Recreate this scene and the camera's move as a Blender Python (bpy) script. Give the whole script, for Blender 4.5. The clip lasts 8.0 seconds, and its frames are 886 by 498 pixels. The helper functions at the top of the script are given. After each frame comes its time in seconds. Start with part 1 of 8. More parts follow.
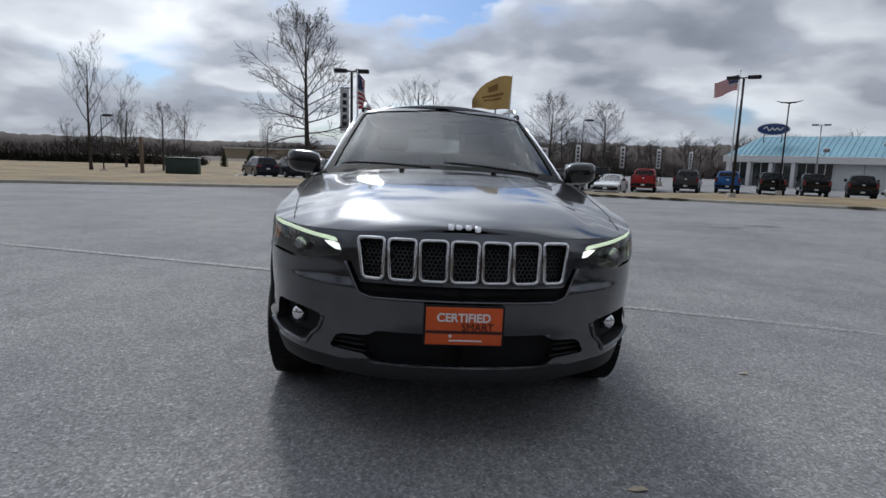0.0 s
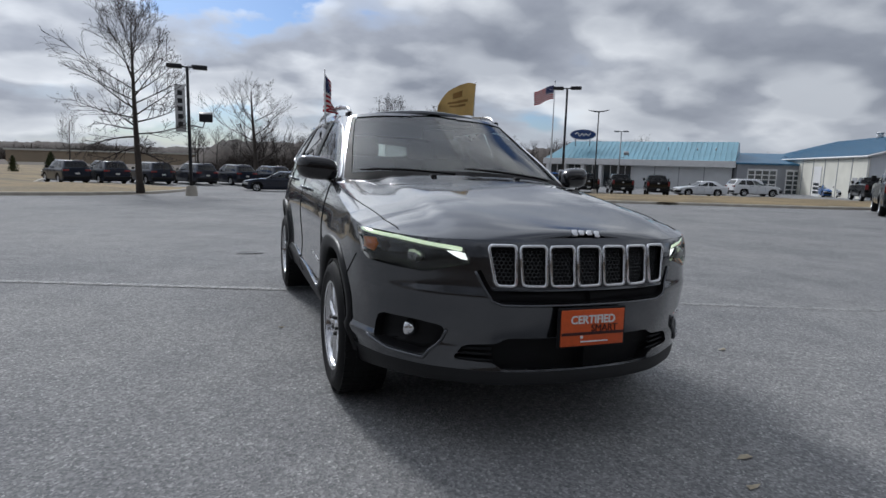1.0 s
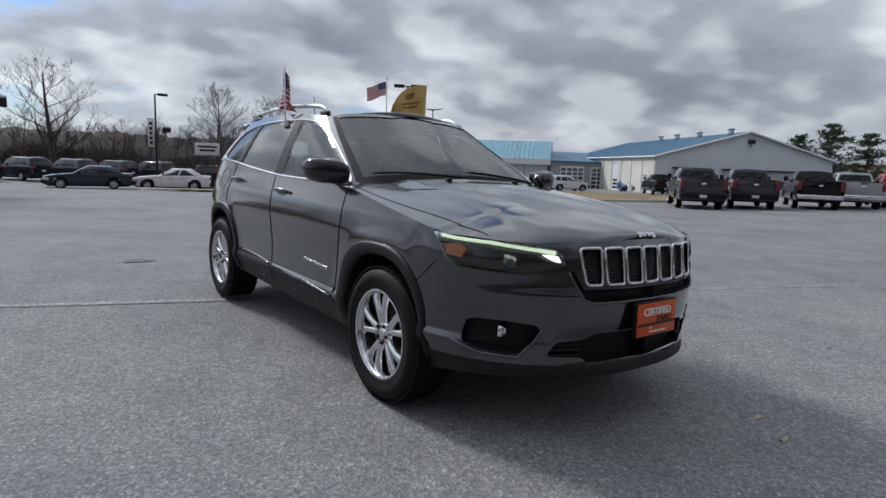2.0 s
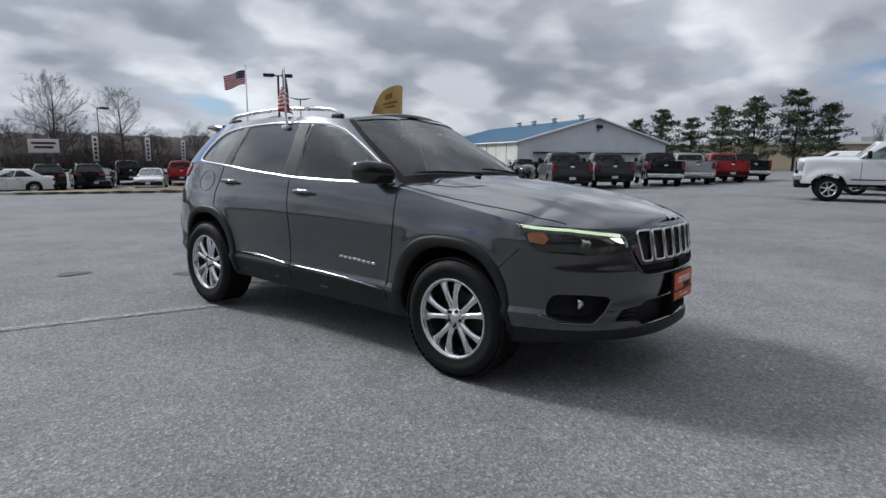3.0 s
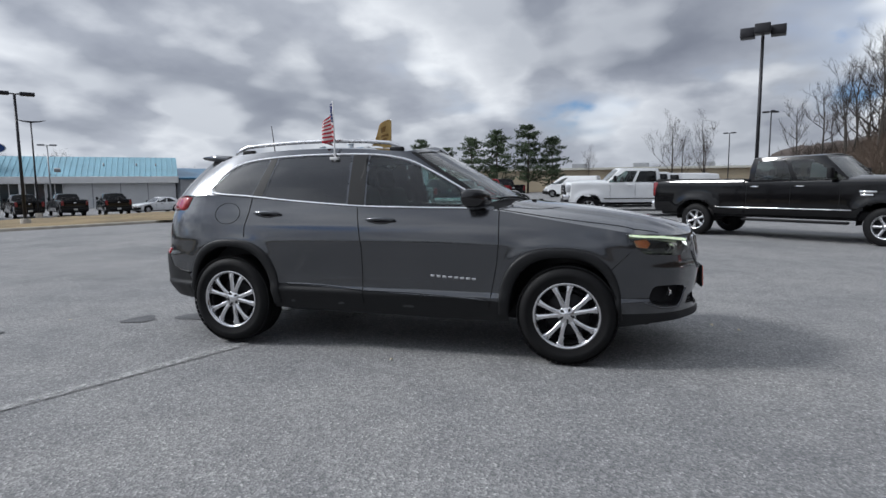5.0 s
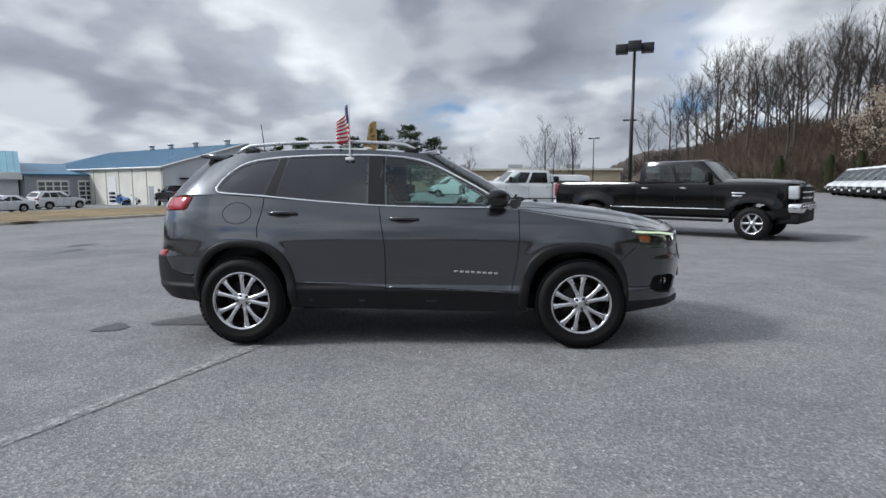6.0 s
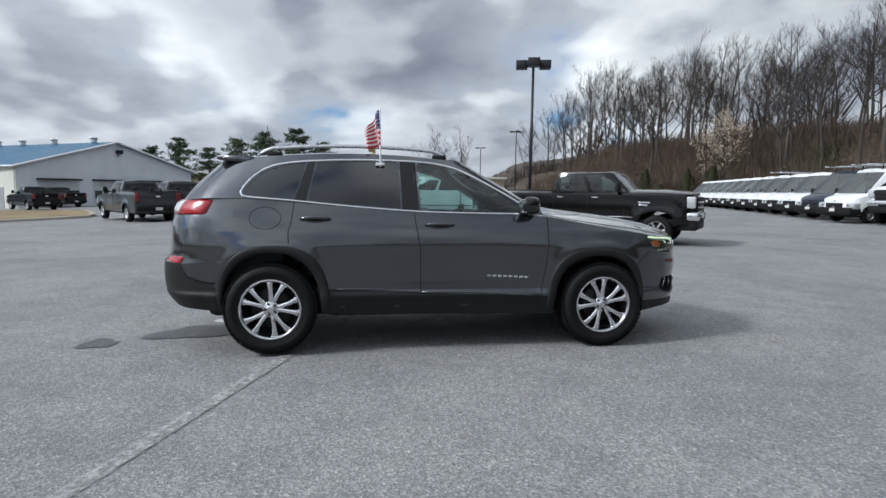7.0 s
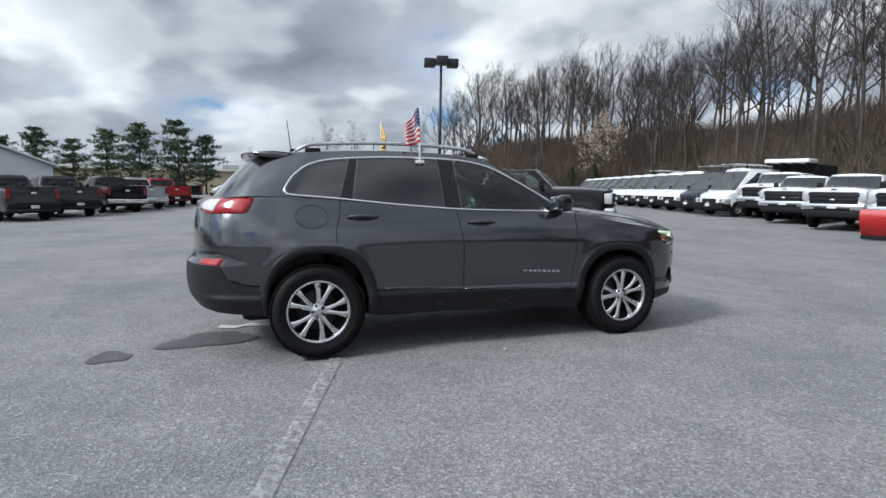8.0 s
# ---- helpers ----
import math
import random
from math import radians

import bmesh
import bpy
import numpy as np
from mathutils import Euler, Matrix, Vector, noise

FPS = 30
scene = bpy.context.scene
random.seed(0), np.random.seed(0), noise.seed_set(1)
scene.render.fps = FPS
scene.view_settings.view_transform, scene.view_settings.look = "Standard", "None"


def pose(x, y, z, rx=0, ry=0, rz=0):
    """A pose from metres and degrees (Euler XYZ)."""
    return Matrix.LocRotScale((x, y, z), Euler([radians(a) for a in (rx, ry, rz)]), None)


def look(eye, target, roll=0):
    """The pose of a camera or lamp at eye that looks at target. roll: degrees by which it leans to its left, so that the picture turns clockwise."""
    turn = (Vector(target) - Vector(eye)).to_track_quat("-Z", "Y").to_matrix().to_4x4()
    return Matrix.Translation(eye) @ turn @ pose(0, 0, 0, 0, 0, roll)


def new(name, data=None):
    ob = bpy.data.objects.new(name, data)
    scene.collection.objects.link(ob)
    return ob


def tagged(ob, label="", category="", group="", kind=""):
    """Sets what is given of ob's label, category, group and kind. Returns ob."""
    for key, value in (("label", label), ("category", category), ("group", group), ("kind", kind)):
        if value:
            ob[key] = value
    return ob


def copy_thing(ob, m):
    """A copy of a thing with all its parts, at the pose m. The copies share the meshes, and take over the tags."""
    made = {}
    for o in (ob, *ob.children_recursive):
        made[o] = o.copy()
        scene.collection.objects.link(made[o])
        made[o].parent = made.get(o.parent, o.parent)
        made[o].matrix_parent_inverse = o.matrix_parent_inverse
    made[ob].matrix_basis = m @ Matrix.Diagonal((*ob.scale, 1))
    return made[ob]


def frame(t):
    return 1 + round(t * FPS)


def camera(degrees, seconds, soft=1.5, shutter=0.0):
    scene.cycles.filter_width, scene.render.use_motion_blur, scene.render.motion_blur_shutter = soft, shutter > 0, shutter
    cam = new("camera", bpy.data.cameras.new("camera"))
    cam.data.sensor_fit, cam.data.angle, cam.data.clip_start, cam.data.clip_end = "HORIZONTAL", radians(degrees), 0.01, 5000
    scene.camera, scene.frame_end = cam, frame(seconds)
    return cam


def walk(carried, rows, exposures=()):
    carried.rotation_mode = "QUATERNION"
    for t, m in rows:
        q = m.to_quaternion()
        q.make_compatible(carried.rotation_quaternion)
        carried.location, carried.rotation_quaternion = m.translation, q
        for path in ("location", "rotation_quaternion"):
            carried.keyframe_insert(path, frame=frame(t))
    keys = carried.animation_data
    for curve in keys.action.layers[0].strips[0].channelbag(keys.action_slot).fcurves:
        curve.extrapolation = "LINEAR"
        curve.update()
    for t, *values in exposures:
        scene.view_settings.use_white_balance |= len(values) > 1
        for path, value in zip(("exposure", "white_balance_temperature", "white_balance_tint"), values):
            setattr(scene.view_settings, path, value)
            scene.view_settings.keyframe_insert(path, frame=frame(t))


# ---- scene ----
cam = camera(75.3, 8.0)
PATH = [
    (0, (-0.24, -3.217, 1.231), (-0.103, -1.247, 0.918), 2.7),
    (0.5, (-0.851, -3.133, 1.207), (-0.431, -1.201, 0.907), 2.6),
    (1, (-1.419, -2.969, 1.201), (-0.721, -1.116, 0.922), 2.5),
    (1.5, (-1.942, -2.746, 1.188), (-0.967, -1.021, 0.921), 2.6),
    (2, (-2.429, -2.47, 1.202), (-1.216, -0.902, 0.934), 2.9),
    (2.2, (-2.661, -2.392, 1.215), (-1.373, -0.882, 0.969), 3.1),
    (3.3, (-3.704, -1.737, 1.224), (-2.084, -0.6, 0.938), 0.4),
    (3.5, (-3.88, -1.555, 1.206), (-2.208, -0.487, 0.948), 0.2),
    (4, (-4.321, -1.134, 1.227), (-2.555, -0.227, 0.985), 0.2),
    (4.5, (-4.65, -0.691, 1.219), (-2.798, 0.036, 1.017), 0.1),
    (5.8, (-5.332, 0.626, 1.191), (-3.351, 0.813, 0.991), -0.2),
    (6, (-5.383, 0.848, 1.215), (-3.395, 0.952, 1.022), 0.0),
    (6.5, (-5.426, 1.448, 1.211), (-3.437, 1.332, 1.033), 0.4),
    (7, (-5.428, 2.052, 1.206), (-3.457, 1.753, 1.038), 0.7),
    (7.5, (-5.32, 2.671, 1.202), (-3.39, 2.18, 1.027), 0.7),
    (8, (-5.181, 3.275, 1.205), (-3.307, 2.598, 1.028), 0.6),
]
LOT = pose(0, 0, 0, 0, 1.0, 0)  # the lot falls gently towards the woods
walk(cam, [(t, LOT @ look(eye, target, roll)) for t, eye, target, roll in PATH],
     [(0, -0.28, 6000, 10), (1.5, -0.24, 6000, 10), (3.5, -0.06, 6050, 10), (4.5, -0.02, 6050, 10), (6.5, 0.12, 6000, 8), (8, 0.24, 5950, 6)])

# ---------- sky and sun ----------
SUN_AZIMUTH, SUN_HEIGHT = radians(-14), radians(38)  # from +y towards +x; above the horizon
world = bpy.data.worlds.new("sky")
scene.world = world
world.use_nodes = True
wn, wl = world.node_tree.nodes, world.node_tree.links
w_out = wn["World Output"]
w_bg = wn["Background"]
w_sky = wn.new("ShaderNodeTexSky")
w_sky.sky_type = "NISHITA"
w_sky.sun_disc = False
w_sky.sun_elevation = SUN_HEIGHT
w_sky.sun_rotation = SUN_AZIMUTH
w_co = wn.new("ShaderNodeTexCoord")


def w_math(op, a, b=None):
    n = wn.new("ShaderNodeMath")
    n.operation = op
    for k, v in enumerate((a, b)):
        if v is None:
            continue
        if isinstance(v, (int, float)):
            n.inputs[k].default_value = v
        else:
            wl.new(v, n.inputs[k])
    return n.outputs[0]


def w_ramp(fac, stops):
    n = wn.new("ShaderNodeValToRGB")
    while len(n.color_ramp.elements) < len(stops):
        n.color_ramp.elements.new(0.5)
    for e, (pos, c) in zip(n.color_ramp.elements, stops):
        e.position, e.color = pos, (*c, 1)
    wl.new(fac, n.inputs["Fac"])
    return n.outputs["Color"]


def w_mix(fac, a, b, kind="MIX"):
    n = wn.new("ShaderNodeMix")
    n.data_type, n.blend_type = "RGBA", kind
    for sock, v in ((n.inputs["Factor"], fac), (n.inputs["A"], a), (n.inputs["B"], b)):
        if isinstance(v, (int, float)):
            sock.default_value = v
        elif isinstance(v, tuple):
            sock.default_value = (*v, 1)
        else:
            wl.new(v, sock)
    return n.outputs["Result"]


w_sep = wn.new("ShaderNodeSeparateXYZ")
wl.new(w_co.outputs["Generated"], w_sep.inputs[0])
w_up = w_math("MAXIMUM", w_sep.outputs["Z"], 0.0)
w_den = w_math("ADD", w_up, 0.32)
w_flat = wn.new("ShaderNodeCombineXYZ")
wl.new(w_math("DIVIDE", w_sep.outputs["X"], w_den), w_flat.inputs["X"])
wl.new(w_math("DIVIDE", w_sep.outputs["Y"], w_den), w_flat.inputs["Y"])


def w_noise(scale, detail, rough, offset, warp=0.0):
    m = wn.new("ShaderNodeMapping")
    m.inputs["Location"].default_value = offset
    wl.new(w_flat.outputs[0], m.inputs["Vector"])
    n = wn.new("ShaderNodeTexNoise")
    n.inputs["Scale"].default_value, n.inputs["Detail"].default_value = scale, detail
    n.inputs["Roughness"].default_value, n.inputs["Distortion"].default_value = rough, warp
    wl.new(m.outputs[0], n.inputs["Vector"])
    return n.outputs["Fac"]


def w_dir(v):
    n = wn.new("ShaderNodeVectorMath")
    n.operation = "DOT_PRODUCT"
    wl.new(w_co.outputs["Generated"], n.inputs[0])
    n.inputs[1].default_value = v
    return n.outputs["Value"]


def w_scaled(col, k):
    n = wn.new("ShaderNodeVectorMath")
    n.operation = "SCALE"
    wl.new(col, n.inputs[0])
    if isinstance(k, float):
        n.inputs["Scale"].default_value = k
    else:
        wl.new(k, n.inputs["Scale"])
    return n.outputs[0]


SUN_WAY = (math.sin(SUN_AZIMUTH) * math.cos(SUN_HEIGHT), math.cos(SUN_AZIMUTH) * math.cos(SUN_HEIGHT), math.sin(SUN_HEIGHT))
CLOUD_AT = (3.1, 1.7, 0.0)
w_body = w_noise(1.45, 10, 0.47, CLOUD_AT, 0.0)                                         # how thick the cloud is
w_soft = w_noise(1.45, 3.0, 0.45, CLOUD_AT, 0.0)                                        # the same without its fine curls
w_ahead = w_noise(1.45, 3.0, 0.45, (CLOUD_AT[0] - 0.03, CLOUD_AT[1] + 0.11, 0.0), 0.0)   # and a little nearer the sun
w_layer = w_noise(0.55, 5, 0.5, (9.4, 2.2, 3.0), 0.1)                                    # a higher, duller sheet
w_dot = w_dir(SUN_WAY)
w_north = w_math("POWER", w_math("MAXIMUM", w_dir((0.02, 0.945, 0.327)), 0.0), 16.0)      # more broken towards the north
w_bank = w_math("POWER", w_math("MAXIMUM", w_dir((0.832, 0.507, 0.227)), 0.0), 22.0)                       # a heavy bank in the east
w_puff = w_math("MULTIPLY", w_math("SUBTRACT", w_noise(4.6, 8, 0.5, (1.3, 6.1, 0.0)), 0.5), w_math("ADD", w_math("MULTIPLY", w_north, 0.30), 0.06))
w_cover = w_math("ADD", w_math("SUBTRACT", w_math("ADD", w_body, 0.095), w_math("MULTIPLY", w_north, 0.165)), w_math("ADD", w_puff, w_math("MULTIPLY", w_bank, 0.12)))
w_mask = w_ramp(w_cover, [(0.40, (0, 0, 0)), (0.445, (0.75, 0.75, 0.75)), (0.52, (1, 1, 1))])
w_curl = w_math("MULTIPLY", w_math("SUBTRACT", w_body, w_soft), -2.2)
w_lit = w_math("ADD", w_math("ADD", w_math("MULTIPLY", w_math("SUBTRACT", w_soft, w_ahead), 5.0), w_curl), 0.55)
w_face = w_ramp(w_lit, [(0.10, (0.47, 0.485, 0.525)), (0.42, (0.57, 0.585, 0.615)), (0.60, (0.80, 0.805, 0.81)), (0.82, (1.03, 1.025, 1.0))])
w_belly = w_ramp(w_cover, [(0.42, (1.35, 1.34, 1.31)), (0.50, (1.12, 1.12, 1.11)), (0.57, (0.90, 0.905, 0.92)), (0.70, (0.64, 0.655, 0.69))])
w_dull = w_ramp(w_layer, [(0.36, (1.12, 1.115, 1.1)), (0.62, (0.82, 0.83, 0.86))])
w_cloud = w_mix(1.0, w_mix(1.0, w_face, w_belly, "MULTIPLY"), w_dull, "MULTIPLY")
# brighter overhead, as under any broken cloud, and towards the veiled sun
w_glow = w_math("POWER", w_math("MAXIMUM", w_dot, 0.0), 14.0)
w_high = w_math("MULTIPLY", w_up, w_up)
w_wide = w_math("MULTIPLY", w_math("POWER", w_math("MAXIMUM", w_dot, 0.0), 4.0), w_high)
w_bright = w_math("ADD", w_math("ADD", w_math("MULTIPLY", w_glow, 0.9), 1.10), w_math("ADD", w_math("MULTIPLY", w_high, 0.15), w_math("MULTIPLY", w_wide, 2.2)))
w_side = w_math("ADD", w_math("MULTIPLY", w_dot, 0.2), 0.93)
w_cloud = w_scaled(w_cloud, w_math("MULTIPLY", w_bright, w_side))
w_deep = w_mix(1.0, w_scaled(w_sky.outputs[0], 0.125), (0.60, 0.76, 1.0), "MULTIPLY")
w_all = w_mix(w_mask, w_deep, w_cloud)
# pale haze low down
w_haze = w_ramp(w_up, [(0.0, (1, 1, 1)), (0.12, (0, 0, 0))])
w_all = w_mix(w_math("MULTIPLY", w_haze, 0.45), w_all, (0.70, 0.715, 0.735))
wl.new(w_all, w_bg.inputs["Color"])
w_bg.inputs["Strength"].default_value = 0.82

sun = new("sun", bpy.data.lights.new("sun", "SUN"))
sun.data.energy, sun.data.angle, sun.data.color = 2.5, radians(10), (1.0, 0.96, 0.9)
sun.matrix_basis = look((0, 0, 30), (-math.sin(SUN_AZIMUTH) * math.cos(SUN_HEIGHT), -math.cos(SUN_AZIMUTH) * math.cos(SUN_HEIGHT), 30 - math.sin(SUN_HEIGHT)))

# ---------- materials ----------
def mat(name, col, rough=0.5, metal=0.0, vary=0.12, scale=6.0, fine=0.06, fine_scale=90.0, bump=0.0, bump_scale=120.0,
        coat=0.0, coat_ior=1.5, alpha=1.0, transmission=0.0, ior=1.45, emit=0.0, emit_col=None, spec=0.5, rand=0.0, rvar=0.1):
    """A surface with a base colour that varies at two scales, uneven gloss and fine relief."""
    m = bpy.data.materials.new(name)
    m.use_nodes = True
    nt = m.node_tree
    n, l = nt.nodes, nt.links
    b = n["Principled BSDF"]
    b.inputs["Metallic"].default_value = metal
    b.inputs["Specular IOR Level"].default_value = spec
    b.inputs["Coat Weight"].default_value = coat
    b.inputs["Coat Roughness"].default_value = 0.045
    b.inputs["Coat IOR"].default_value = coat_ior
    b.inputs["Transmission Weight"].default_value = transmission
    b.inputs["IOR"].default_value = ior
    b.inputs["Alpha"].default_value = alpha
    if emit:
        b.inputs["Emission Color"].default_value = (*(emit_col or col), 1)
        b.inputs["Emission Strength"].default_value = emit
    co = n.new("ShaderNodeTexCoord")
    big, small = n.new("ShaderNodeTexNoise"), n.new("ShaderNodeTexNoise")
    big.inputs["Scale"].default_value, small.inputs["Scale"].default_value = scale, fine_scale
    big.inputs["Detail"].default_value = 4
    for t in (big, small):
        l.new(co.outputs["Object"], t.inputs["Vector"])
    def scaled(sock, amount):
        r = n.new("ShaderNodeMapRange")
        r.inputs["From Min"].default_value, r.inputs["From Max"].default_value = 0.25, 0.75
        r.inputs["To Min"].default_value, r.inputs["To Max"].default_value = 1 - amount, 1 + amount
        l.new(sock, r.inputs["Value"])
        return r.outputs[0]
    mul = n.new("ShaderNodeMath")
    mul.operation = "MULTIPLY"
    l.new(scaled(big.outputs["Fac"], vary), mul.inputs[0])
    l.new(scaled(small.outputs["Fac"], fine), mul.inputs[1])
    fac = mul.outputs[0]
    if rand:
        info = n.new("ShaderNodeObjectInfo")
        r = n.new("ShaderNodeMapRange")
        r.inputs["To Min"].default_value, r.inputs["To Max"].default_value = 1 - rand, 1 + rand
        l.new(info.outputs["Random"], r.inputs["Value"])
        m2 = n.new("ShaderNodeMath")
        m2.operation = "MULTIPLY"
        l.new(fac, m2.inputs[0])
        l.new(r.outputs[0], m2.inputs[1])
        fac = m2.outputs[0]
    sc = n.new("ShaderNodeVectorMath")
    sc.operation = "SCALE"
    sc.inputs[0].default_value = col
    l.new(fac, sc.inputs["Scale"])
    l.new(sc.outputs[0], b.inputs["Base Color"])
    rr = n.new("ShaderNodeMapRange")
    rr.inputs["From Min"].default_value, rr.inputs["From Max"].default_value = 0.3, 0.7
    rr.inputs["To Min"].default_value, rr.inputs["To Max"].default_value = max(rough * (1 - rvar), 0.0), min(rough * (1 + rvar), 1.0)
    l.new(big.outputs["Fac"], rr.inputs["Value"])
    l.new(rr.outputs[0], b.inputs["Roughness"])
    if bump:
        t = n.new("ShaderNodeTexNoise")
        t.inputs["Scale"].default_value = bump_scale
        t.inputs["Detail"].default_value = 3
        l.new(co.outputs["Object"], t.inputs["Vector"])
        bp = n.new("ShaderNodeBump")
        bp.inputs["Strength"].default_value = bump
        bp.inputs["Distance"].default_value = 0.01
        l.new(t.outputs["Fac"], bp.inputs["Height"])
        l.new(bp.outputs[0], b.inputs["Normal"])
    return m


def glass(name, tint, clear, ior=1.9, dust=0.02):
    """Thin vehicle glass: a mirror-like coat over a tinted see-through pane."""
    m = bpy.data.materials.new(name)
    m.use_nodes = True
    nt = m.node_tree
    n, l = nt.nodes, nt.links
    n.remove(n["Principled BSDF"])
    fr = n.new("ShaderNodeFresnel")
    fr.inputs["IOR"].default_value = ior
    tr, gl, mx = n.new("ShaderNodeBsdfTransparent"), n.new("ShaderNodeBsdfGlossy"), n.new("ShaderNodeMixShader")
    co, no, mr = n.new("ShaderNodeTexCoord"), n.new("ShaderNodeTexNoise"), n.new("ShaderNodeMapRange")
    no.inputs["Scale"].default_value = 3.0
    mr.inputs["To Min"].default_value, mr.inputs["To Max"].default_value = 0.0, 0.012
    l.new(co.outputs["Object"], no.inputs["Vector"])
    l.new(no.outputs["Fac"], mr.inputs["Value"])
    l.new(mr.outputs[0], gl.inputs["Roughness"])
    tr.inputs["Color"].default_value = (*[c * clear for c in tint], 1)
    gl.inputs["Color"].default_value = (1, 1, 1, 1)
    l.new(fr.outputs[0], mx.inputs["Fac"])
    l.new(tr.outputs[0], mx.inputs[1])
    l.new(gl.outputs[0], mx.inputs[2])
    df, md = n.new("ShaderNodeBsdfDiffuse"), n.new("ShaderNodeMixShader")   # a film of dust
    df.inputs["Color"].default_value = (0.62, 0.66, 0.66, 1)
    dm = n.new("ShaderNodeMapRange")
    dm.inputs["To Min"].default_value, dm.inputs["To Max"].default_value = dust * 0.6, dust * 1.4
    l.new(no.outputs["Fac"], dm.inputs["Value"])
    l.new(dm.outputs[0], md.inputs["Fac"])
    l.new(mx.outputs[0], md.inputs[1])
    l.new(df.outputs[0], md.inputs[2])
    l.new(md.outputs[0], n["Material Output"].inputs["Surface"])
    return m


# ---------- mesh helpers ----------
def mesh_of(verts, faces, material, smooth=True, name="mesh"):
    me = bpy.data.meshes.new(name)
    me.from_pydata([tuple(map(float, v)) for v in verts], [], [tuple(map(int, f)) for f in faces])
    me.update()
    if material:
        me.materials.append(material)
    if smooth:
        me.polygons.foreach_set("use_smooth", [True] * len(me.polygons))
    return me


def piece(name, geo, material, parent=None, label="", smooth=True):
    """One mesh object from (verts, faces), under a thing or a part."""
    ob = new(name, mesh_of(geo[0], geo[1], material, smooth, name))
    ob.parent = parent
    if label:
        ob["label"] = label
    return ob


def part(name, bm, material, parent=None, label="", smooth=False):
    me = bpy.data.meshes.new(name)
    bm.to_mesh(me)
    bm.free()
    me.materials.append(material)
    if smooth:
        me.polygons.foreach_set("use_smooth", [True] * len(me.polygons))
    ob = new(name, me)
    ob.parent = parent
    if label:
        ob["label"] = label
    return ob


def thing(name, m, label, category, group="", kind=""):
    ob = new(name)
    ob.matrix_basis = m
    return tagged(ob, label, category, group, kind)


def join(*geos):
    v, f = [], []
    for gv, gf in geos:
        k = len(v)
        v += [tuple(p) for p in gv]
        f += [tuple(i + k for i in q) for q in gf]
    return v, f


def moved(geo, m):
    return [m @ Vector(p) for p in geo[0]], geo[1]


def flipped(geo):
    """Mirror image across x = 0."""
    return [(-p[0], p[1], p[2]) for p in geo[0]], [tuple(reversed(q)) for q in geo[1]]


def rbox(x0, x1, y0, y1, z0, z1, r=0.01, seg=2):
    """A box with rounded edges."""
    bm = bmesh.new()
    bmesh.ops.create_cube(bm, size=1)
    for v in bm.verts:
        v.co = Vector((x0 + (v.co.x + 0.5) * (x1 - x0), y0 + (v.co.y + 0.5) * (y1 - y0), z0 + (v.co.z + 0.5) * (z1 - z0)))
    if r:
        bmesh.ops.bevel(bm, geom=bm.edges[:], offset=r, segments=seg, affect="EDGES", profile=0.5)
    bm.verts.index_update()
    geo = [tuple(v.co) for v in bm.verts], [tuple(v.index for v in f.verts) for f in bm.faces]
    bm.free()
    return geo


def tube(points, r, sides=8, closed=False, caps=True, flat=1.0):
    """A round bar along points; r may be one radius for each point. flat squeezes it along its second axis."""
    P = [Vector(p) for p in points]
    n = len(P)
    rs = r if isinstance(r, (list, tuple)) else [r] * n
    v, f = [], []
    up = Vector((0, 0, 1))
    d0 = (P[1] - P[0]).normalized()
    if abs(d0.z) > 0.9:
        up = Vector((0, 1, 0))
    side = d0.cross(up).normalized()
    for i in range(n):
        a, b = P[i - 1] if (i or closed) else P[0], P[(i + 1) % n] if (i < n - 1 or closed) else P[-1]
        d = (b - a).normalized()
        side = (side - d * side.dot(d)).normalized()
        o = d.cross(side)
        for k in range(sides):
            t = 2 * math.pi * k / sides
            v.append(P[i] + side * (math.cos(t) * rs[i]) + o * (math.sin(t) * rs[i] * flat))
    for i in range(n if closed else n - 1):
        j = (i + 1) % n
        for k in range(sides):
            q = (k + 1) % sides
            f.append((i * sides + k, i * sides + q, j * sides + q, j * sides + k))
    if caps and not closed:
        f.append(tuple(reversed(range(sides))))
        f.append(tuple((n - 1) * sides + k for k in range(sides)))
    return v, f


def lathe(profile, segs=40, axis="x", closed=False):
    """Turn (radius, along) points round an axis."""
    v, f = [], []
    n = len(profile)
    for i in range(segs):
        t = 2 * math.pi * i / segs
        for r, a in profile:
            p = (a, r * math.cos(t), r * math.sin(t))
            v.append(p if axis == "x" else (p[1], p[2], p[0]))
    for i in range(segs):
        j = (i + 1) % segs
        for k in range(n if closed else n - 1):
            q = (k + 1) % n
            f.append((i * n + k, j * n + k, j * n + q, i * n + q))
    return v, f


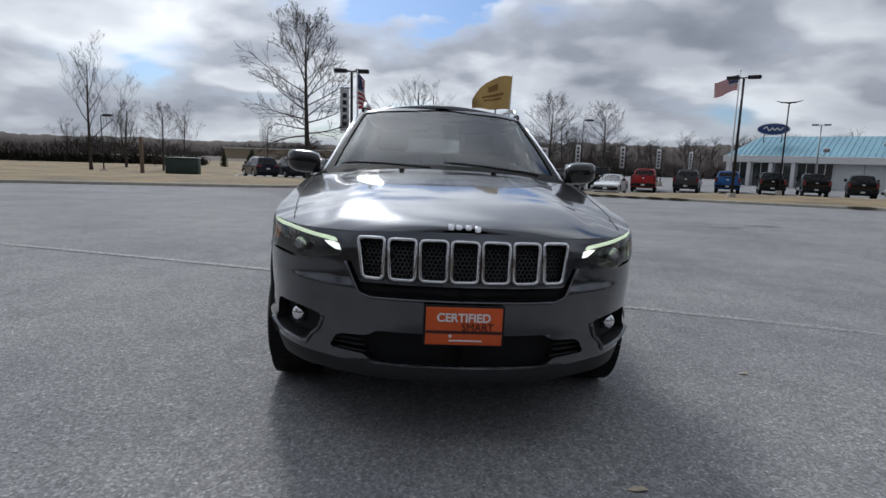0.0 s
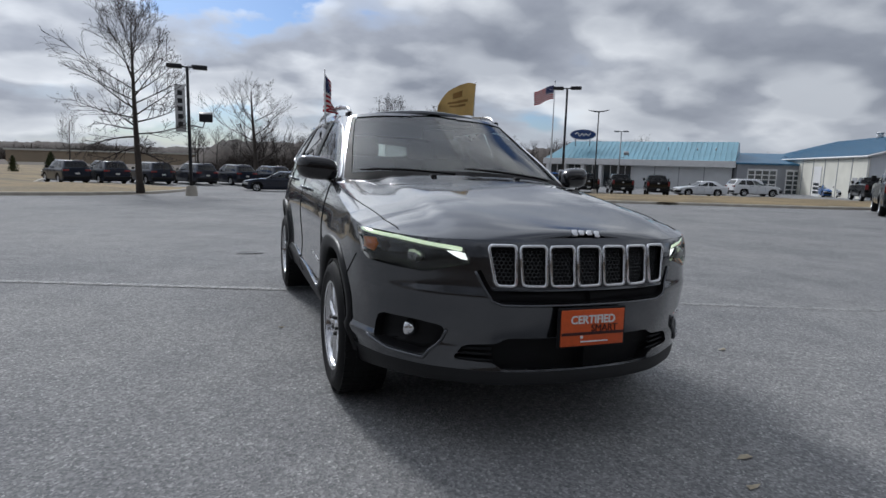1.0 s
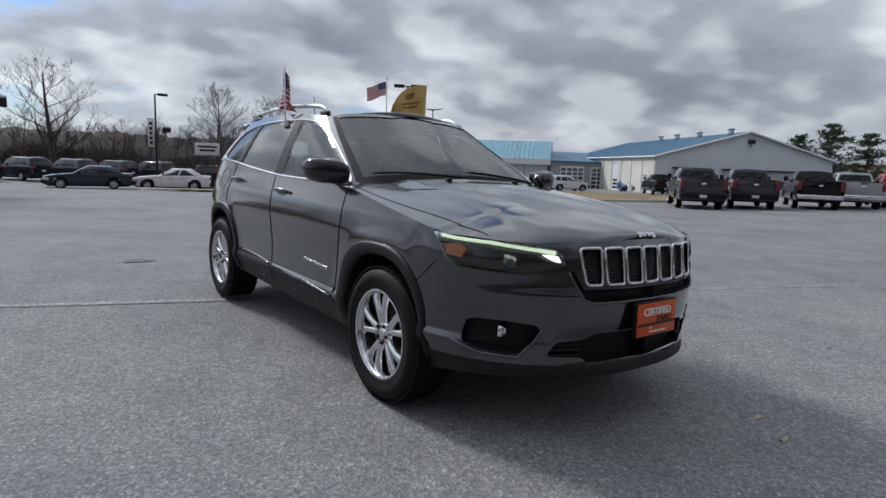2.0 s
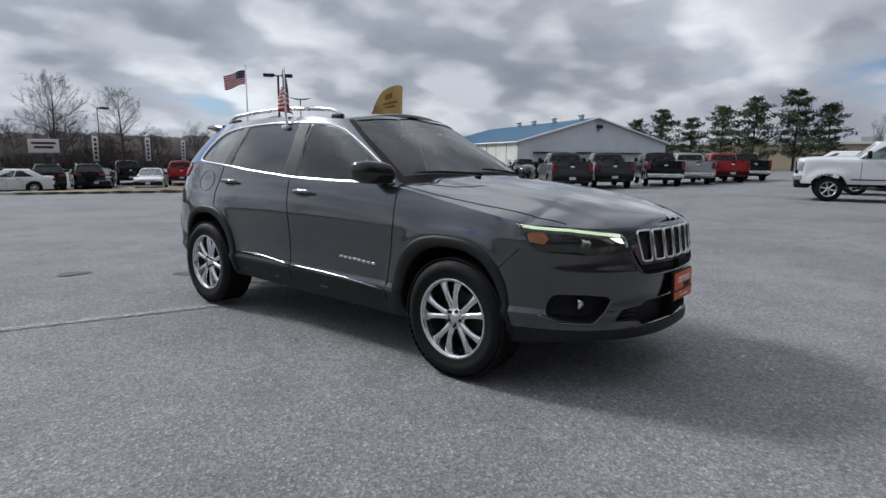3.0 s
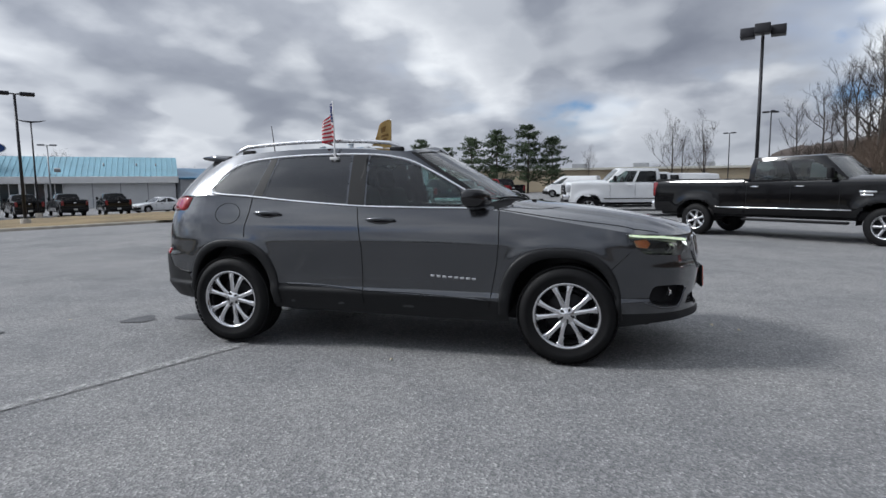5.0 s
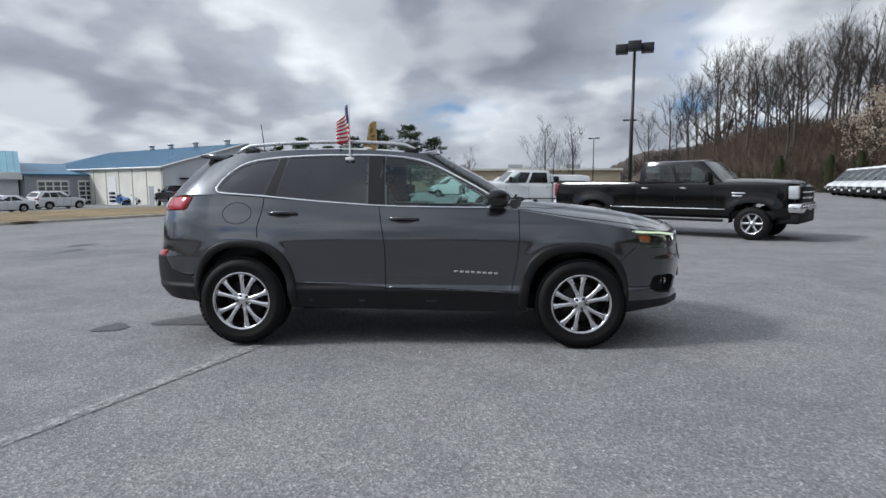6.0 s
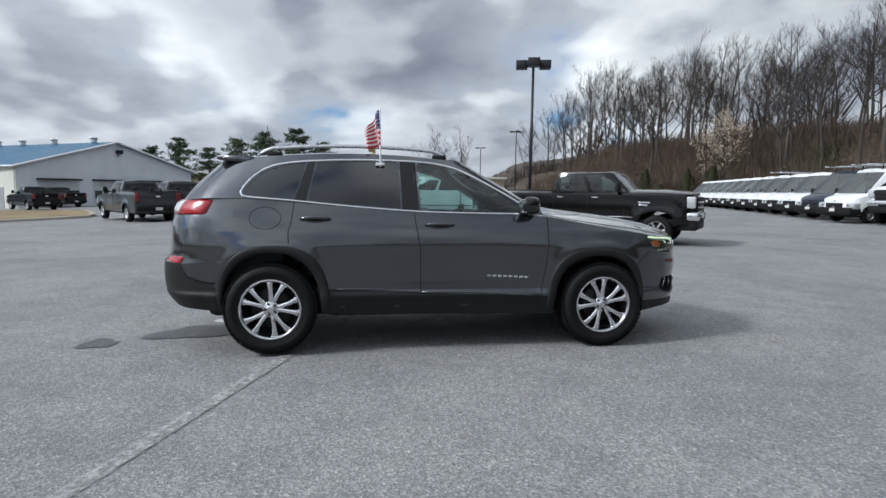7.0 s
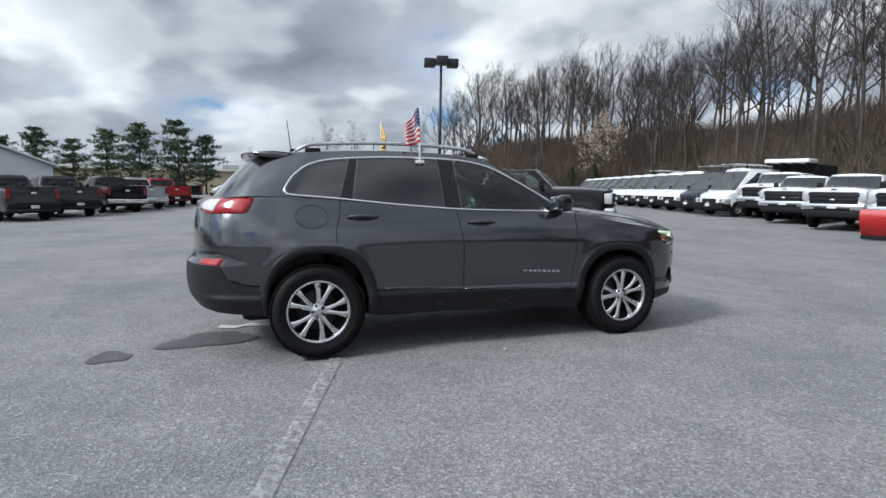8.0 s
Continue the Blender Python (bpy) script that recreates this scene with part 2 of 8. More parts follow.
def spl(xs, ys):
    """A smooth curve through points that does not overshoot."""
    xs, ys = np.array(xs, float), np.array(ys, float)
    h, d = np.diff(xs), np.diff(ys) / np.diff(xs)
    m = np.zeros(len(xs))
    m[0], m[-1] = d[0], d[-1]
    for i in range(1, len(xs) - 1):
        if d[i - 1] * d[i] > 0:
            w1, w2 = 2 * h[i] + h[i - 1], h[i] + 2 * h[i - 1]
            m[i] = (w1 + w2) / (w1 / d[i - 1] + w2 / d[i])
    def fn(x):
        x = np.clip(np.asarray(x, float), xs[0], xs[-1])
        k = np.clip(np.searchsorted(xs, x, side="right") - 1, 0, len(h) - 1)
        t = (x - xs[k]) / h[k]
        return ((1 + 2 * t) * (1 - t) ** 2 * ys[k] + t * (1 - t) ** 2 * h[k] * m[k]
                + t * t * (3 - 2 * t) * ys[k + 1] + t * t * (t - 1) * h[k] * m[k + 1])
    return fn


def catmull(pts, per=12, closed=False):
    P = np.array(pts, float)
    n = len(P)
    out = []
    for i in range(n if closed else n - 1):
        if closed:
            a, b, c, d = P[(i - 1) % n], P[i], P[(i + 1) % n], P[(i + 2) % n]
        else:
            a, b, c, d = P[max(i - 1, 0)], P[i], P[i + 1], P[min(i + 2, n - 1)]
        for t in np.arange(per) / per:
            out.append(0.5 * (2 * b + (c - a) * t + (2 * a - 5 * b + 4 * c - d) * t * t + (3 * b - a - 3 * c + d) * t ** 3))
    if not closed:
        out.append(P[-1])
    return np.array(out)


def edge_distance(p, poly):
    """For points (n, 2): the distance to a polygon's edge, the nearest edge point, and whether inside."""
    A, B = poly, np.roll(poly, -1, axis=0)
    d = B - A
    L = np.maximum((d * d).sum(1), 1e-12)
    t = np.clip(((p[:, None, :] - A[None]) * d[None]).sum(2) / L, 0, 1)
    q = A[None] + t[..., None] * d[None]
    e = np.sqrt(((p[:, None, :] - q) ** 2).sum(2))
    k = e.argmin(1)
    near = q[np.arange(len(p)), k]
    y0, y1 = A[:, 1], B[:, 1]
    cond = (y0[None] > p[:, 1:2]) != (y1[None] > p[:, 1:2])
    xi = A[None, :, 0] + (p[:, 1:2] - y0[None]) / np.where(y1 == y0, 1e-9, y1 - y0)[None] * d[None, :, 0]
    inside = (cond & (p[:, 0:1] < xi)).sum(1) % 2 == 1
    return e[np.arange(len(p)), k], near, inside


def cut_sheet(a, b, holes=(), regions=()):
    """A grid over parameters a (na, nb) and b (na, nb), its points pulled on to the outlines of holes and regions.
    Returns the parameters (n, 2) and, for each region and the rest ("rest"), its faces."""
    na, nb = a.shape
    p = np.stack([a.ravel(), b.ravel()], 1)
    cell = 0.5 * min(np.median(np.abs(np.diff(a, axis=0))), np.median(np.abs(np.diff(b, axis=1)))) * 1.15
    for poly in [*holes, *[r[1] for r in regions]]:
        e, near, _ = edge_distance(p, poly)
        k = e < cell
        p[k] = near[k]
    i, j = np.meshgrid(np.arange(na - 1), np.arange(nb - 1), indexing="ij")
    q = (i * nb + j).ravel()
    F = np.stack([q, q + nb, q + nb + 1, q + 1], 1)
    c = p[F].mean(1)
    tag = np.full(len(F), "rest", dtype=object)
    for name, poly in reversed(list(regions)):
        tag[edge_distance(c, poly)[2]] = name
    for poly in holes:
        tag[edge_distance(c, poly)[2]] = ""
    return p, {t: F[tag == t] for t in set(tag) if t}


def compact(V, F):
    used, inv = np.unique(F.ravel(), return_inverse=True)
    return V[used].tolist(), inv.reshape(F.shape).tolist()


def both(geo):
    return join(geo, flipped(geo))


def welded(geo, dist=0.0008):
    bm = bmesh.new()
    vs = [bm.verts.new(p) for p in geo[0]]
    for q in geo[1]:
        if len(set(q)) > 2:
            try:
                bm.faces.new([vs[k] for k in q])
            except ValueError:
                pass
    bmesh.ops.remove_doubles(bm, verts=bm.verts[:], dist=dist)
    bm.verts.index_update()
    out = [tuple(v.co) for v in bm.verts], [tuple(v.index for v in f.verts) for f in bm.faces]
    bm.free()
    return out


def ccw(poly):
    """The same outline, running anticlockwise."""
    poly = np.array(poly, float)
    a = np.sum(poly[:, 0] * np.roll(poly[:, 1], -1) - np.roll(poly[:, 0], -1) * poly[:, 1])
    return poly if a > 0 else poly[::-1].copy()


def ring_patch(poly, rings=4):
    """A filled patch over a ring of 2-D points: rings that shrink to its centre. Returns (n, 2) points and faces."""
    poly = ccw(poly)
    c = poly.mean(0)
    n = len(poly)
    pts, f = [], []
    for r in range(rings):
        pts += list(c + (poly - c) * (1 - r / rings))
    pts.append(c)
    for r in range(rings - 1):
        for k in range(n):
            q = (k + 1) % n
            f.append((r * n + k, r * n + q, (r + 1) * n + q, (r + 1) * n + k))
    k0 = (rings - 1) * n
    f += [(k0 + k, k0 + (k + 1) % n, rings * n) for k in range(n)]
    return np.array(pts), f


def loft(rows, close=False):
    """Faces over rows of equal length."""
    n = len(rows[0])
    v = [tuple(p) for r in rows for p in r]
    f = []
    for i in range(len(rows) - 1):
        for k in range(n if close else n - 1):
            q = (k + 1) % n
            f.append((i * n + k, i * n + q, (i + 1) * n + q, (i + 1) * n + k))
    return v, f


class Shell:
    """The upright skin of a vehicle, right half mirrored to the left: a plan outline from the front's middle round the side to the
    rear's middle, drawn in or out with the height. Front is -y."""

    def __init__(self, plan, side, front, rear, y_front, y_rear, extra=None, per=14):
        c = catmull(plan, per)
        d = np.r_[0, np.cumsum(np.hypot(*np.diff(c, axis=0).T))]
        self.len = d[-1]
        self.fx, self.fy = (lambda s: np.interp(s, d, c[:, 0])), (lambda s: np.interp(s, d, c[:, 1]))
        self.d, self.c = d, c
        self.side, self.front, self.rear = side, front, rear
        self.y_front, self.y_rear, self.extra = y_front, y_rear, extra

    def __call__(self, s, z):
        s, z = np.asarray(s, float), np.asarray(z, float)
        x, y = self.fx(s), self.fy(s)
        wf = np.clip((self.y_front - y) / (self.y_front - self.c[0, 1]), 0, 1) ** 0.7
        wr = np.clip((y - self.y_rear) / (self.c[-1, 1] - self.y_rear), 0, 1) ** 0.7
        k = np.clip(x / 0.6, 0, 1)
        x2 = x + self.side(z) * k
        y2 = y + self.front(z) * wf + self.rear(z) * wr
        if self.extra:
            o = self.extra(x, y, z)
            x2 = x2 + o * k * (1 - np.maximum(wf, wr))
        return np.stack([x2, y2, z], -1)

    def s_of_y(self, y):
        """Where along the outline the side passes y."""
        k = self.c[:, 1]
        return np.interp(y, k[np.argmin(k):], self.d[np.argmin(k):])

    def s_of_x(self, x, rear=False):
        m = self.c[:, 0].argmax()
        if rear:
            return np.interp(-np.asarray(x), -self.c[m:, 0], self.d[m:])
        return np.interp(x, self.c[:m + 1, 0], self.d[:m + 1])


def off(shell, s, z, o):
    """Points of the shell moved out by o along its normal."""
    e = 1e-3
    p = shell(s, z)
    n = np.cross(shell(np.asarray(s) + e, z) - p, shell(s, np.asarray(z) + e) - p)
    n /= np.maximum(np.linalg.norm(n, axis=-1, keepdims=True), 1e-9)
    return p + n * np.asarray(o)[..., None] if np.ndim(o) else p + n * o


def patch(shell, poly, o, rings=4, dome=0.0):
    """A patch on the shell over an outline of (s, z) points, o above it, bulging by dome, with an edge folded in."""
    poly = ccw(poly)
    p, f = ring_patch(poly, rings)
    e, _, _ = edge_distance(p, poly)
    h = o + dome * (1 - np.exp(-e / 0.012))
    v = off(shell, p[:, 0], p[:, 1], h)
    n = len(poly)
    skirt = off(shell, poly[:, 0], poly[:, 1], -0.012)
    k = len(v)
    v = np.r_[v, skirt]
    f = f + [(q, k + q, k + (q + 1) % n, (q + 1) % n) for q in range(n)]
    return v.tolist(), f


def bead(shell, poly, r, o=0.0, closed=True, sides=6, flat=1.0):
    poly = np.array(poly, float)
    return tube(off(shell, poly[:, 0], poly[:, 1], o).tolist(), r, sides, closed, flat=flat)


def smooth_poly(pts, per=5, closed=True):
    return catmull(pts, per, closed)


def dense(pts, step=0.02, closed=True):
    """Straight edges, with points every step."""
    P = np.array(pts, float)
    out = []
    for i in range(len(P) if closed else len(P) - 1):
        a, b = P[i], P[(i + 1) % len(P)]
        n = max(int(np.hypot(*(b - a)) / step), 1)
        out += [a + (b - a) * k / n for k in range(n)]
    if not closed:
        out.append(P[-1])
    return np.array(out)


def rounded(pts, r=0.02, n=4):
    """A polygon with rounded corners."""
    P = np.array(pts, float)
    out = []
    for i in range(len(P)):
        a, b, c = P[i - 1], P[i], P[(i + 1) % len(P)]
        u, w = a - b, c - b
        k = min(r, 0.45 * np.hypot(*u), 0.45 * np.hypot(*w))
        p, q = b + u / np.hypot(*u) * k, b + w / np.hypot(*w) * k
        for t in np.linspace(0, 1, n + 1):
            out.append((1 - t) ** 2 * p + 2 * t * (1 - t) * b + t * t * q)
    return np.array(out)

# ---------- the lie of the land ----------
def rise(a, b, v):
    k = np.clip((np.asarray(v, float) - a) / (b - a), 0, 1)
    return k * k * (3 - 2 * k)


wood_edge = spl([-400, -90, -20, 14, 32, 50, 62, 75, 95, 130, 300, 900], [60, -8, -22, -31, -36, -42, -41.5, -37, -33, -34, -60, -160])


def land(x, y):
    """Height of the ground: the lot falls a little to the north and lifts towards the woods."""
    x, y = np.asarray(x, float), np.asarray(y, float)
    d = y - 4
    n = np.minimum((np.sqrt(d * d + 4) + d) / 2, 38)
    flat = -0.1225 * np.tanh(x / 7) - 1.05 * n / 38 + 0.25 * rise(-8, -27, y)
    south = wood_edge(x) - y                         # the wooded bank beyond the vans
    return flat + 7.0 * rise(0, 19, south) + 5.0 * rise(14, 70, south)


def onland(x, y, turn=0.0, up=0.0):
    """A pose standing on the ground, turned about the upright."""
    return pose(x, y, float(land(x, y)) + up, 0, 0, turn)


def asphalt_mat():
    m = bpy.data.materials.new("asphalt")
    m.use_nodes = True
    n, l = m.node_tree.nodes, m.node_tree.links
    b = n["Principled BSDF"]
    b.inputs["Specular IOR Level"].default_value = 0.28
    co = n.new("ShaderNodeTexCoord")
    def noise_(scale, detail=3, rough=0.5):
        t = n.new("ShaderNodeTexNoise")
        t.inputs["Scale"].default_value, t.inputs["Detail"].default_value, t.inputs["Roughness"].default_value = scale, detail, rough
        l.new(co.outputs["Object"], t.inputs["Vector"])
        return t.outputs["Fac"]
    def ramp(f, stops):
        r = n.new("ShaderNodeValToRGB")
        while len(r.color_ramp.elements) < len(stops):
            r.color_ramp.elements.new(0.5)
        for e, (p, c) in zip(r.color_ramp.elements, stops):
            e.position, e.color = p, (*c, 1)
        l.new(f, r.inputs["Fac"])
        return r.outputs["Color"]
    def mix(f, a, c, kind="MULTIPLY"):
        x = n.new("ShaderNodeMix")
        x.data_type, x.blend_type = "RGBA", kind
        x.inputs["Factor"].default_value = f
        l.new(a, x.inputs["A"])
        l.new(c, x.inputs["B"])
        return x.outputs["Result"]
    v = n.new("ShaderNodeTexVoronoi")
    v.inputs["Scale"].default_value = 95
    l.new(co.outputs["Object"], v.inputs["Vector"])
    stones = ramp(v.outputs["Color"], [(0.0, (0.13, 0.131, 0.134)), (0.45, (0.20, 0.201, 0.203)), (0.8, (0.275, 0.274, 0.273)), (1.0, (0.46, 0.45, 0.44))])
    wear = ramp(noise_(0.35, 6, 0.6), [(0.3, (0.78, 0.79, 0.81)), (0.5, (1, 1, 1)), (0.7, (1.14, 1.13, 1.11))])
    blot = ramp(noise_(2.3, 5, 0.65), [(0.3, (0.84, 0.84, 0.855)), (0.55, (1, 1, 1)), (0.75, (1.10, 1.10, 1.09))])
    grit = ramp(noise_(34, 5, 0.7), [(0.32, (0.76, 0.76, 0.77)), (0.5, (1, 1, 1)), (0.68, (1.22, 1.22, 1.21))])
    c = mix(1.0, mix(1.0, mix(1.0, stones, wear), blot), grit)
    l.new(c, b.inputs["Base Color"])
    r = n.new("ShaderNodeMapRange")
    r.inputs["To Min"].default_value, r.inputs["To Max"].default_value = 0.8, 0.98
    l.new(noise_(1.2, 4), r.inputs["Value"])
    l.new(r.outputs[0], b.inputs["Roughness"])
    bp = n.new("ShaderNodeBump")
    bp.inputs["Strength"].default_value, bp.inputs["Distance"].default_value = 0.55, 0.006
    l.new(v.outputs["Distance"], bp.inputs["Height"])
    l.new(bp.outputs[0], b.inputs["Normal"])
    return m


M_ASPHALT = asphalt_mat()
M_GRASS = mat("dry_grass", (0.20, 0.150, 0.078), 0.95, vary=0.5, scale=0.35, fine=0.45, fine_scale=9, bump=0.9, bump_scale=25)
M_EARTH = mat("winter_earth", (0.075, 0.057, 0.04), 0.95, vary=0.4, scale=0.15, fine=0.3, fine_scale=5, bump=0.8, bump_scale=4)
M_KERB = mat("kerb_concrete", (0.36, 0.33, 0.28), 0.85, vary=0.2, scale=2, fine=0.15, fine_scale=60, bump=0.4, bump_scale=80)
def worn_paint():
    m = mat("worn_line_paint", (0.335, 0.335, 0.33), 0.8, vary=0.2, scale=5, fine=0.2, fine_scale=45)
    n, l = m.node_tree.nodes, m.node_tree.links
    co, t, r = n.new("ShaderNodeTexCoord"), n.new("ShaderNodeTexNoise"), n.new("ShaderNodeMapRange")
    t.inputs["Scale"].default_value, t.inputs["Detail"].default_value, t.inputs["Roughness"].default_value = 22, 6, 0.75
    r.inputs["From Min"].default_value, r.inputs["From Max"].default_value = 0.36, 0.60
    r.inputs["To Min"].default_value, r.inputs["To Max"].default_value = 0.12, 0.9
    l.new(co.outputs["Object"], t.inputs["Vector"])
    l.new(t.outputs["Fac"], r.inputs["Value"])
    l.new(r.outputs[0], n["Principled BSDF"].inputs["Alpha"])
    return m


M_PAINT_LINE = worn_paint()
M_DARK_STAIN = mat("oil_stained_asphalt", (0.08, 0.081, 0.085), 0.7, vary=0.4, scale=9, fine=0.3, fine_scale=70, bump=0.4)


def graded(lo, hi, mid, near, step, grow=1.22):
    """Coordinates that lie close together round mid and far apart further out."""
    out = list(np.arange(mid - near, mid + near + 0.01, step))
    s, v = step, mid + near
    while v < hi:
        s *= grow
        v += s
        out.append(min(v, hi))
    s, v = step, mid - near
    while v > lo:
        s *= grow
        v -= s
        out.insert(0, max(v, lo))
    return np.array(out)


gx, gy = graded(-2500, 2500, 15, 75, 3), graded(-2500, 2500, 10, 75, 3)
GX, GY = np.meshgrid(gx, gy, indexing="ij")
g_verts = np.stack([GX, GY, land(GX, GY)], -1).reshape(-1, 3)
ny = len(gy)
g_faces = [(i * ny + j, (i + 1) * ny + j, (i + 1) * ny + j + 1, i * ny + j + 1) for i in range(len(gx) - 1) for j in range(ny - 1)]
ground = tagged(piece("ground", (g_verts, g_faces), M_ASPHALT), "worn grey asphalt lot and fields to the horizon", "ground", kind="structure")
ground.data.materials.append(M_EARTH)
for p in ground.data.polygons:
    c = p.center
    p.material_index = 0 if (-70 < c.x < 96 and c.y > float(wood_edge(c.x)) - 0.5 and c.y < 100) else 1


def verge(name, outline, label, material=None, up=0.13, step=1.2, kerb=True, hump=0.0):
    """A raised bed with a concrete kerb round it."""
    poly = np.array(outline, float)
    lo, hi = poly.min(0), poly.max(0)
    a, b = np.meshgrid(np.arange(lo[0] - step, hi[0] + 2 * step, step), np.arange(lo[1] - step, hi[1] + 2 * step, step), indexing="ij")
    p, f = cut_sheet(a, b, regions=[("bed", poly)])
    e, _, _ = edge_distance(p, poly)
    z = land(p[:, 0], p[:, 1]) + up + hump * (1 - np.exp(-e / 2.0)) + 0.03 * np.sin(p[:, 0] * 1.7) * np.sin(p[:, 1] * 1.3) * (e > 0.3)
    bed = tagged(piece(name, compact(np.c_[p, z], f["bed"]), material or M_GRASS), label, "grass", kind="structure")
    if kerb:
        q = dense(poly, 1.0)
        n = len(q)
        rows = []
        c = poly.mean(0)
        t = np.roll(q, -1, 0) - np.roll(q, 1, 0)
        nn = np.stack([t[:, 1], -t[:, 0]], 1) / np.maximum(np.hypot(t[:, 0], t[:, 1]), 1e-6)[:, None]
        area = np.sum(poly[:, 0] * np.roll(poly[:, 1], -1) - np.roll(poly[:, 0], -1) * poly[:, 1])
        nn *= 1 if area > 0 else -1
        for o, h in ((0.06, -0.05), (0.04, 0.10), (0.0, 0.145), (-0.14, 0.15), (-0.15, 0.05)):
            w = q + nn * o
            rows.append(np.c_[w, land(q[:, 0], q[:, 1]) + h])
        tagged(piece(name.replace("verge", "kerb"), loft(rows, True), M_KERB), "pale weathered concrete kerb round the grass", "kerb", kind="structure")
    return bed


verge("verge_1", [(4.5, 38.5), (7, 35.6), (10, 32.6), (14, 28.6), (18, 25.0), (22, 21.6), (26.5, 17.6), (28.6, 16.6), (31.5, 17.4), (38.5, 20.8), (40.5, 24), (40, 31), (36, 36.2), (31, 39.4), (26, 41.6),
      (21.5, 41.2), (18, 38.2), (14.5, 36.6), (12, 36.4), (8.5, 37.4), (5.6, 38.9)], "strip of straw-coloured winter grass before parked trucks", step=0.9, hump=0.12)
verge("verge_2", [(-90, 6), (-40, 16.5), (-17.5, 22.8), (-10, 24.4), (-7.0, 25.6), (-5.0, 28.6), (-4.2, 33), (-3.6, 40), (-4.4, 41), (-14, 43.5), (-17, 60), (-17, 108), (-120, 108), (-120, 6)],
      "wide field of straw-coloured winter grass", step=2.4, hump=0.25)


def painted_line(a, b, w=0.095, wear=0.0):
    a, b = Vector(a), Vector(b)
    d = (b - a).normalized()
    o = Vector((-d.y, d.x)) * w / 2
    n = max(int((b - a).length / 0.25), 2)
    rng = random.Random(int(a.x * 100) + 7)
    rows = []
    for k in range(n + 1):
        c = a + (b - a) * k / n
        j = 0.012 * rng.uniform(-1, 1)
        l, r = c + o * (1 + j), c - o * (1 - j)
        rows.append([(l.x, l.y, float(land(l.x, l.y)) + 0.005), (r.x, r.y, float(land(r.x, r.y)) + 0.005)])
    return tagged(piece("parking_line", loft(rows), M_PAINT_LINE), "worn white painted parking line on asphalt", "road marking", group="parking lines", kind="structure")


painted_line((-6.2, 4.3), (-0.9, 2.58))
painted_line((0.2, 2.22), (14.5, -2.9))
painted_line((2.0, 8.1), (12.5, 3.6), 0.10)
painted_line((-7.5, 10.9), (-0.5, 9.5), 0.10)


def blot(x, y, rx, ry, turn, material, label, name="stain", seed=1):
    rng = random.Random(seed)
    pts = []
    for k in range(28):
        t = 2 * math.pi * k / 28
        r = 1 + 0.16 * math.sin(3 * t + seed) + 0.1 * rng.uniform(-1, 1)
        u, w = rx * r * math.cos(t), ry * r * math.sin(t)
        c, s = math.cos(radians(turn)), math.sin(radians(turn))
        pts.append((x + u * c - w * s, y + u * s + w * c))
    p, f = ring_patch(pts, 3)
    return tagged(piece(name, (np.c_[p, land(p[:, 0], p[:, 1]) + 0.004], f), material), label, "stain", kind="structure")


blot(-0.3, 4.2, 0.17, 0.15, 0, M_DARK_STAIN, "small dark oil patch on asphalt")
blot(0.02, 3.5, 0.24, 0.40, 12, M_DARK_STAIN, "damp dark patch on asphalt behind the car", seed=2)
blot(-1.16, 5.15, 0.16, 0.13, 0, M_DARK_STAIN, "round dark patch on asphalt", seed=3)
blot(9.6, 22.0, 1.5, 0.35, -20, M_DARK_STAIN, "dark patched seam in asphalt", seed=4)
blot(9.1, 11.1, 0.45, 0.3, 0, M_DARK_STAIN, "dark patch in asphalt", seed=5)
blot(7.6, 10.3, 0.45, 0.22, 0, M_DARK_STAIN, "dark patch in asphalt", seed=6)

M_CHIP = mat("pale_leaf_litter", (0.42, 0.36, 0.26), 0.8, vary=0.2, scale=30)
for k, (x, y, r) in enumerate(((0.704, -1.222, 0.035), (0.524, -1.417, 0.03), (1.89, 0.05, 0.03), (-0.46, 4.9, 0.02), (2.6, -0.9, 0.025), (-1.07, 1.25, 0.02))):
    bm = bmesh.new()
    vs = [bm.verts.new((x + r * (1.5 if q % 2 else 1) * math.cos(q * 1.05 + k), y + 0.5 * r * math.sin(q * 1.05 + k), float(land(x, y)) + 0.004 + 0.004 * (q % 3))) for q in range(6)]
    top = bm.verts.new((x, y, float(land(x, y)) + 0.014))
    for q in range(6):
        bm.faces.new((vs[q], vs[(q + 1) % 6], top))
    tagged(part("dead_leaf", bm, M_CHIP), "small curled pale dead leaf on asphalt", "leaf", "dead leaves")
pts = catmull([(0.52, 3.44), (0.47, 3.37), (0.44, 3.28), (0.51, 3.19), (0.46, 3.08), (0.47, 2.96)], 6)
rows = [[(p[0] + o, p[1] - 0.3 * o, float(land(p[0], p[1])) + 0.006) for p in pts] for o in (-0.055, 0.055)]
M_CHALK = mat("pale_chalk_paint", (0.5, 0.5, 0.49), 0.85, vary=0.2, scale=20, fine=0.2, fine_scale=120)
tagged(piece("chalk_mark", loft(rows), M_CHALK), "pale wavy paint mark on asphalt behind the car", "road marking", kind="structure")

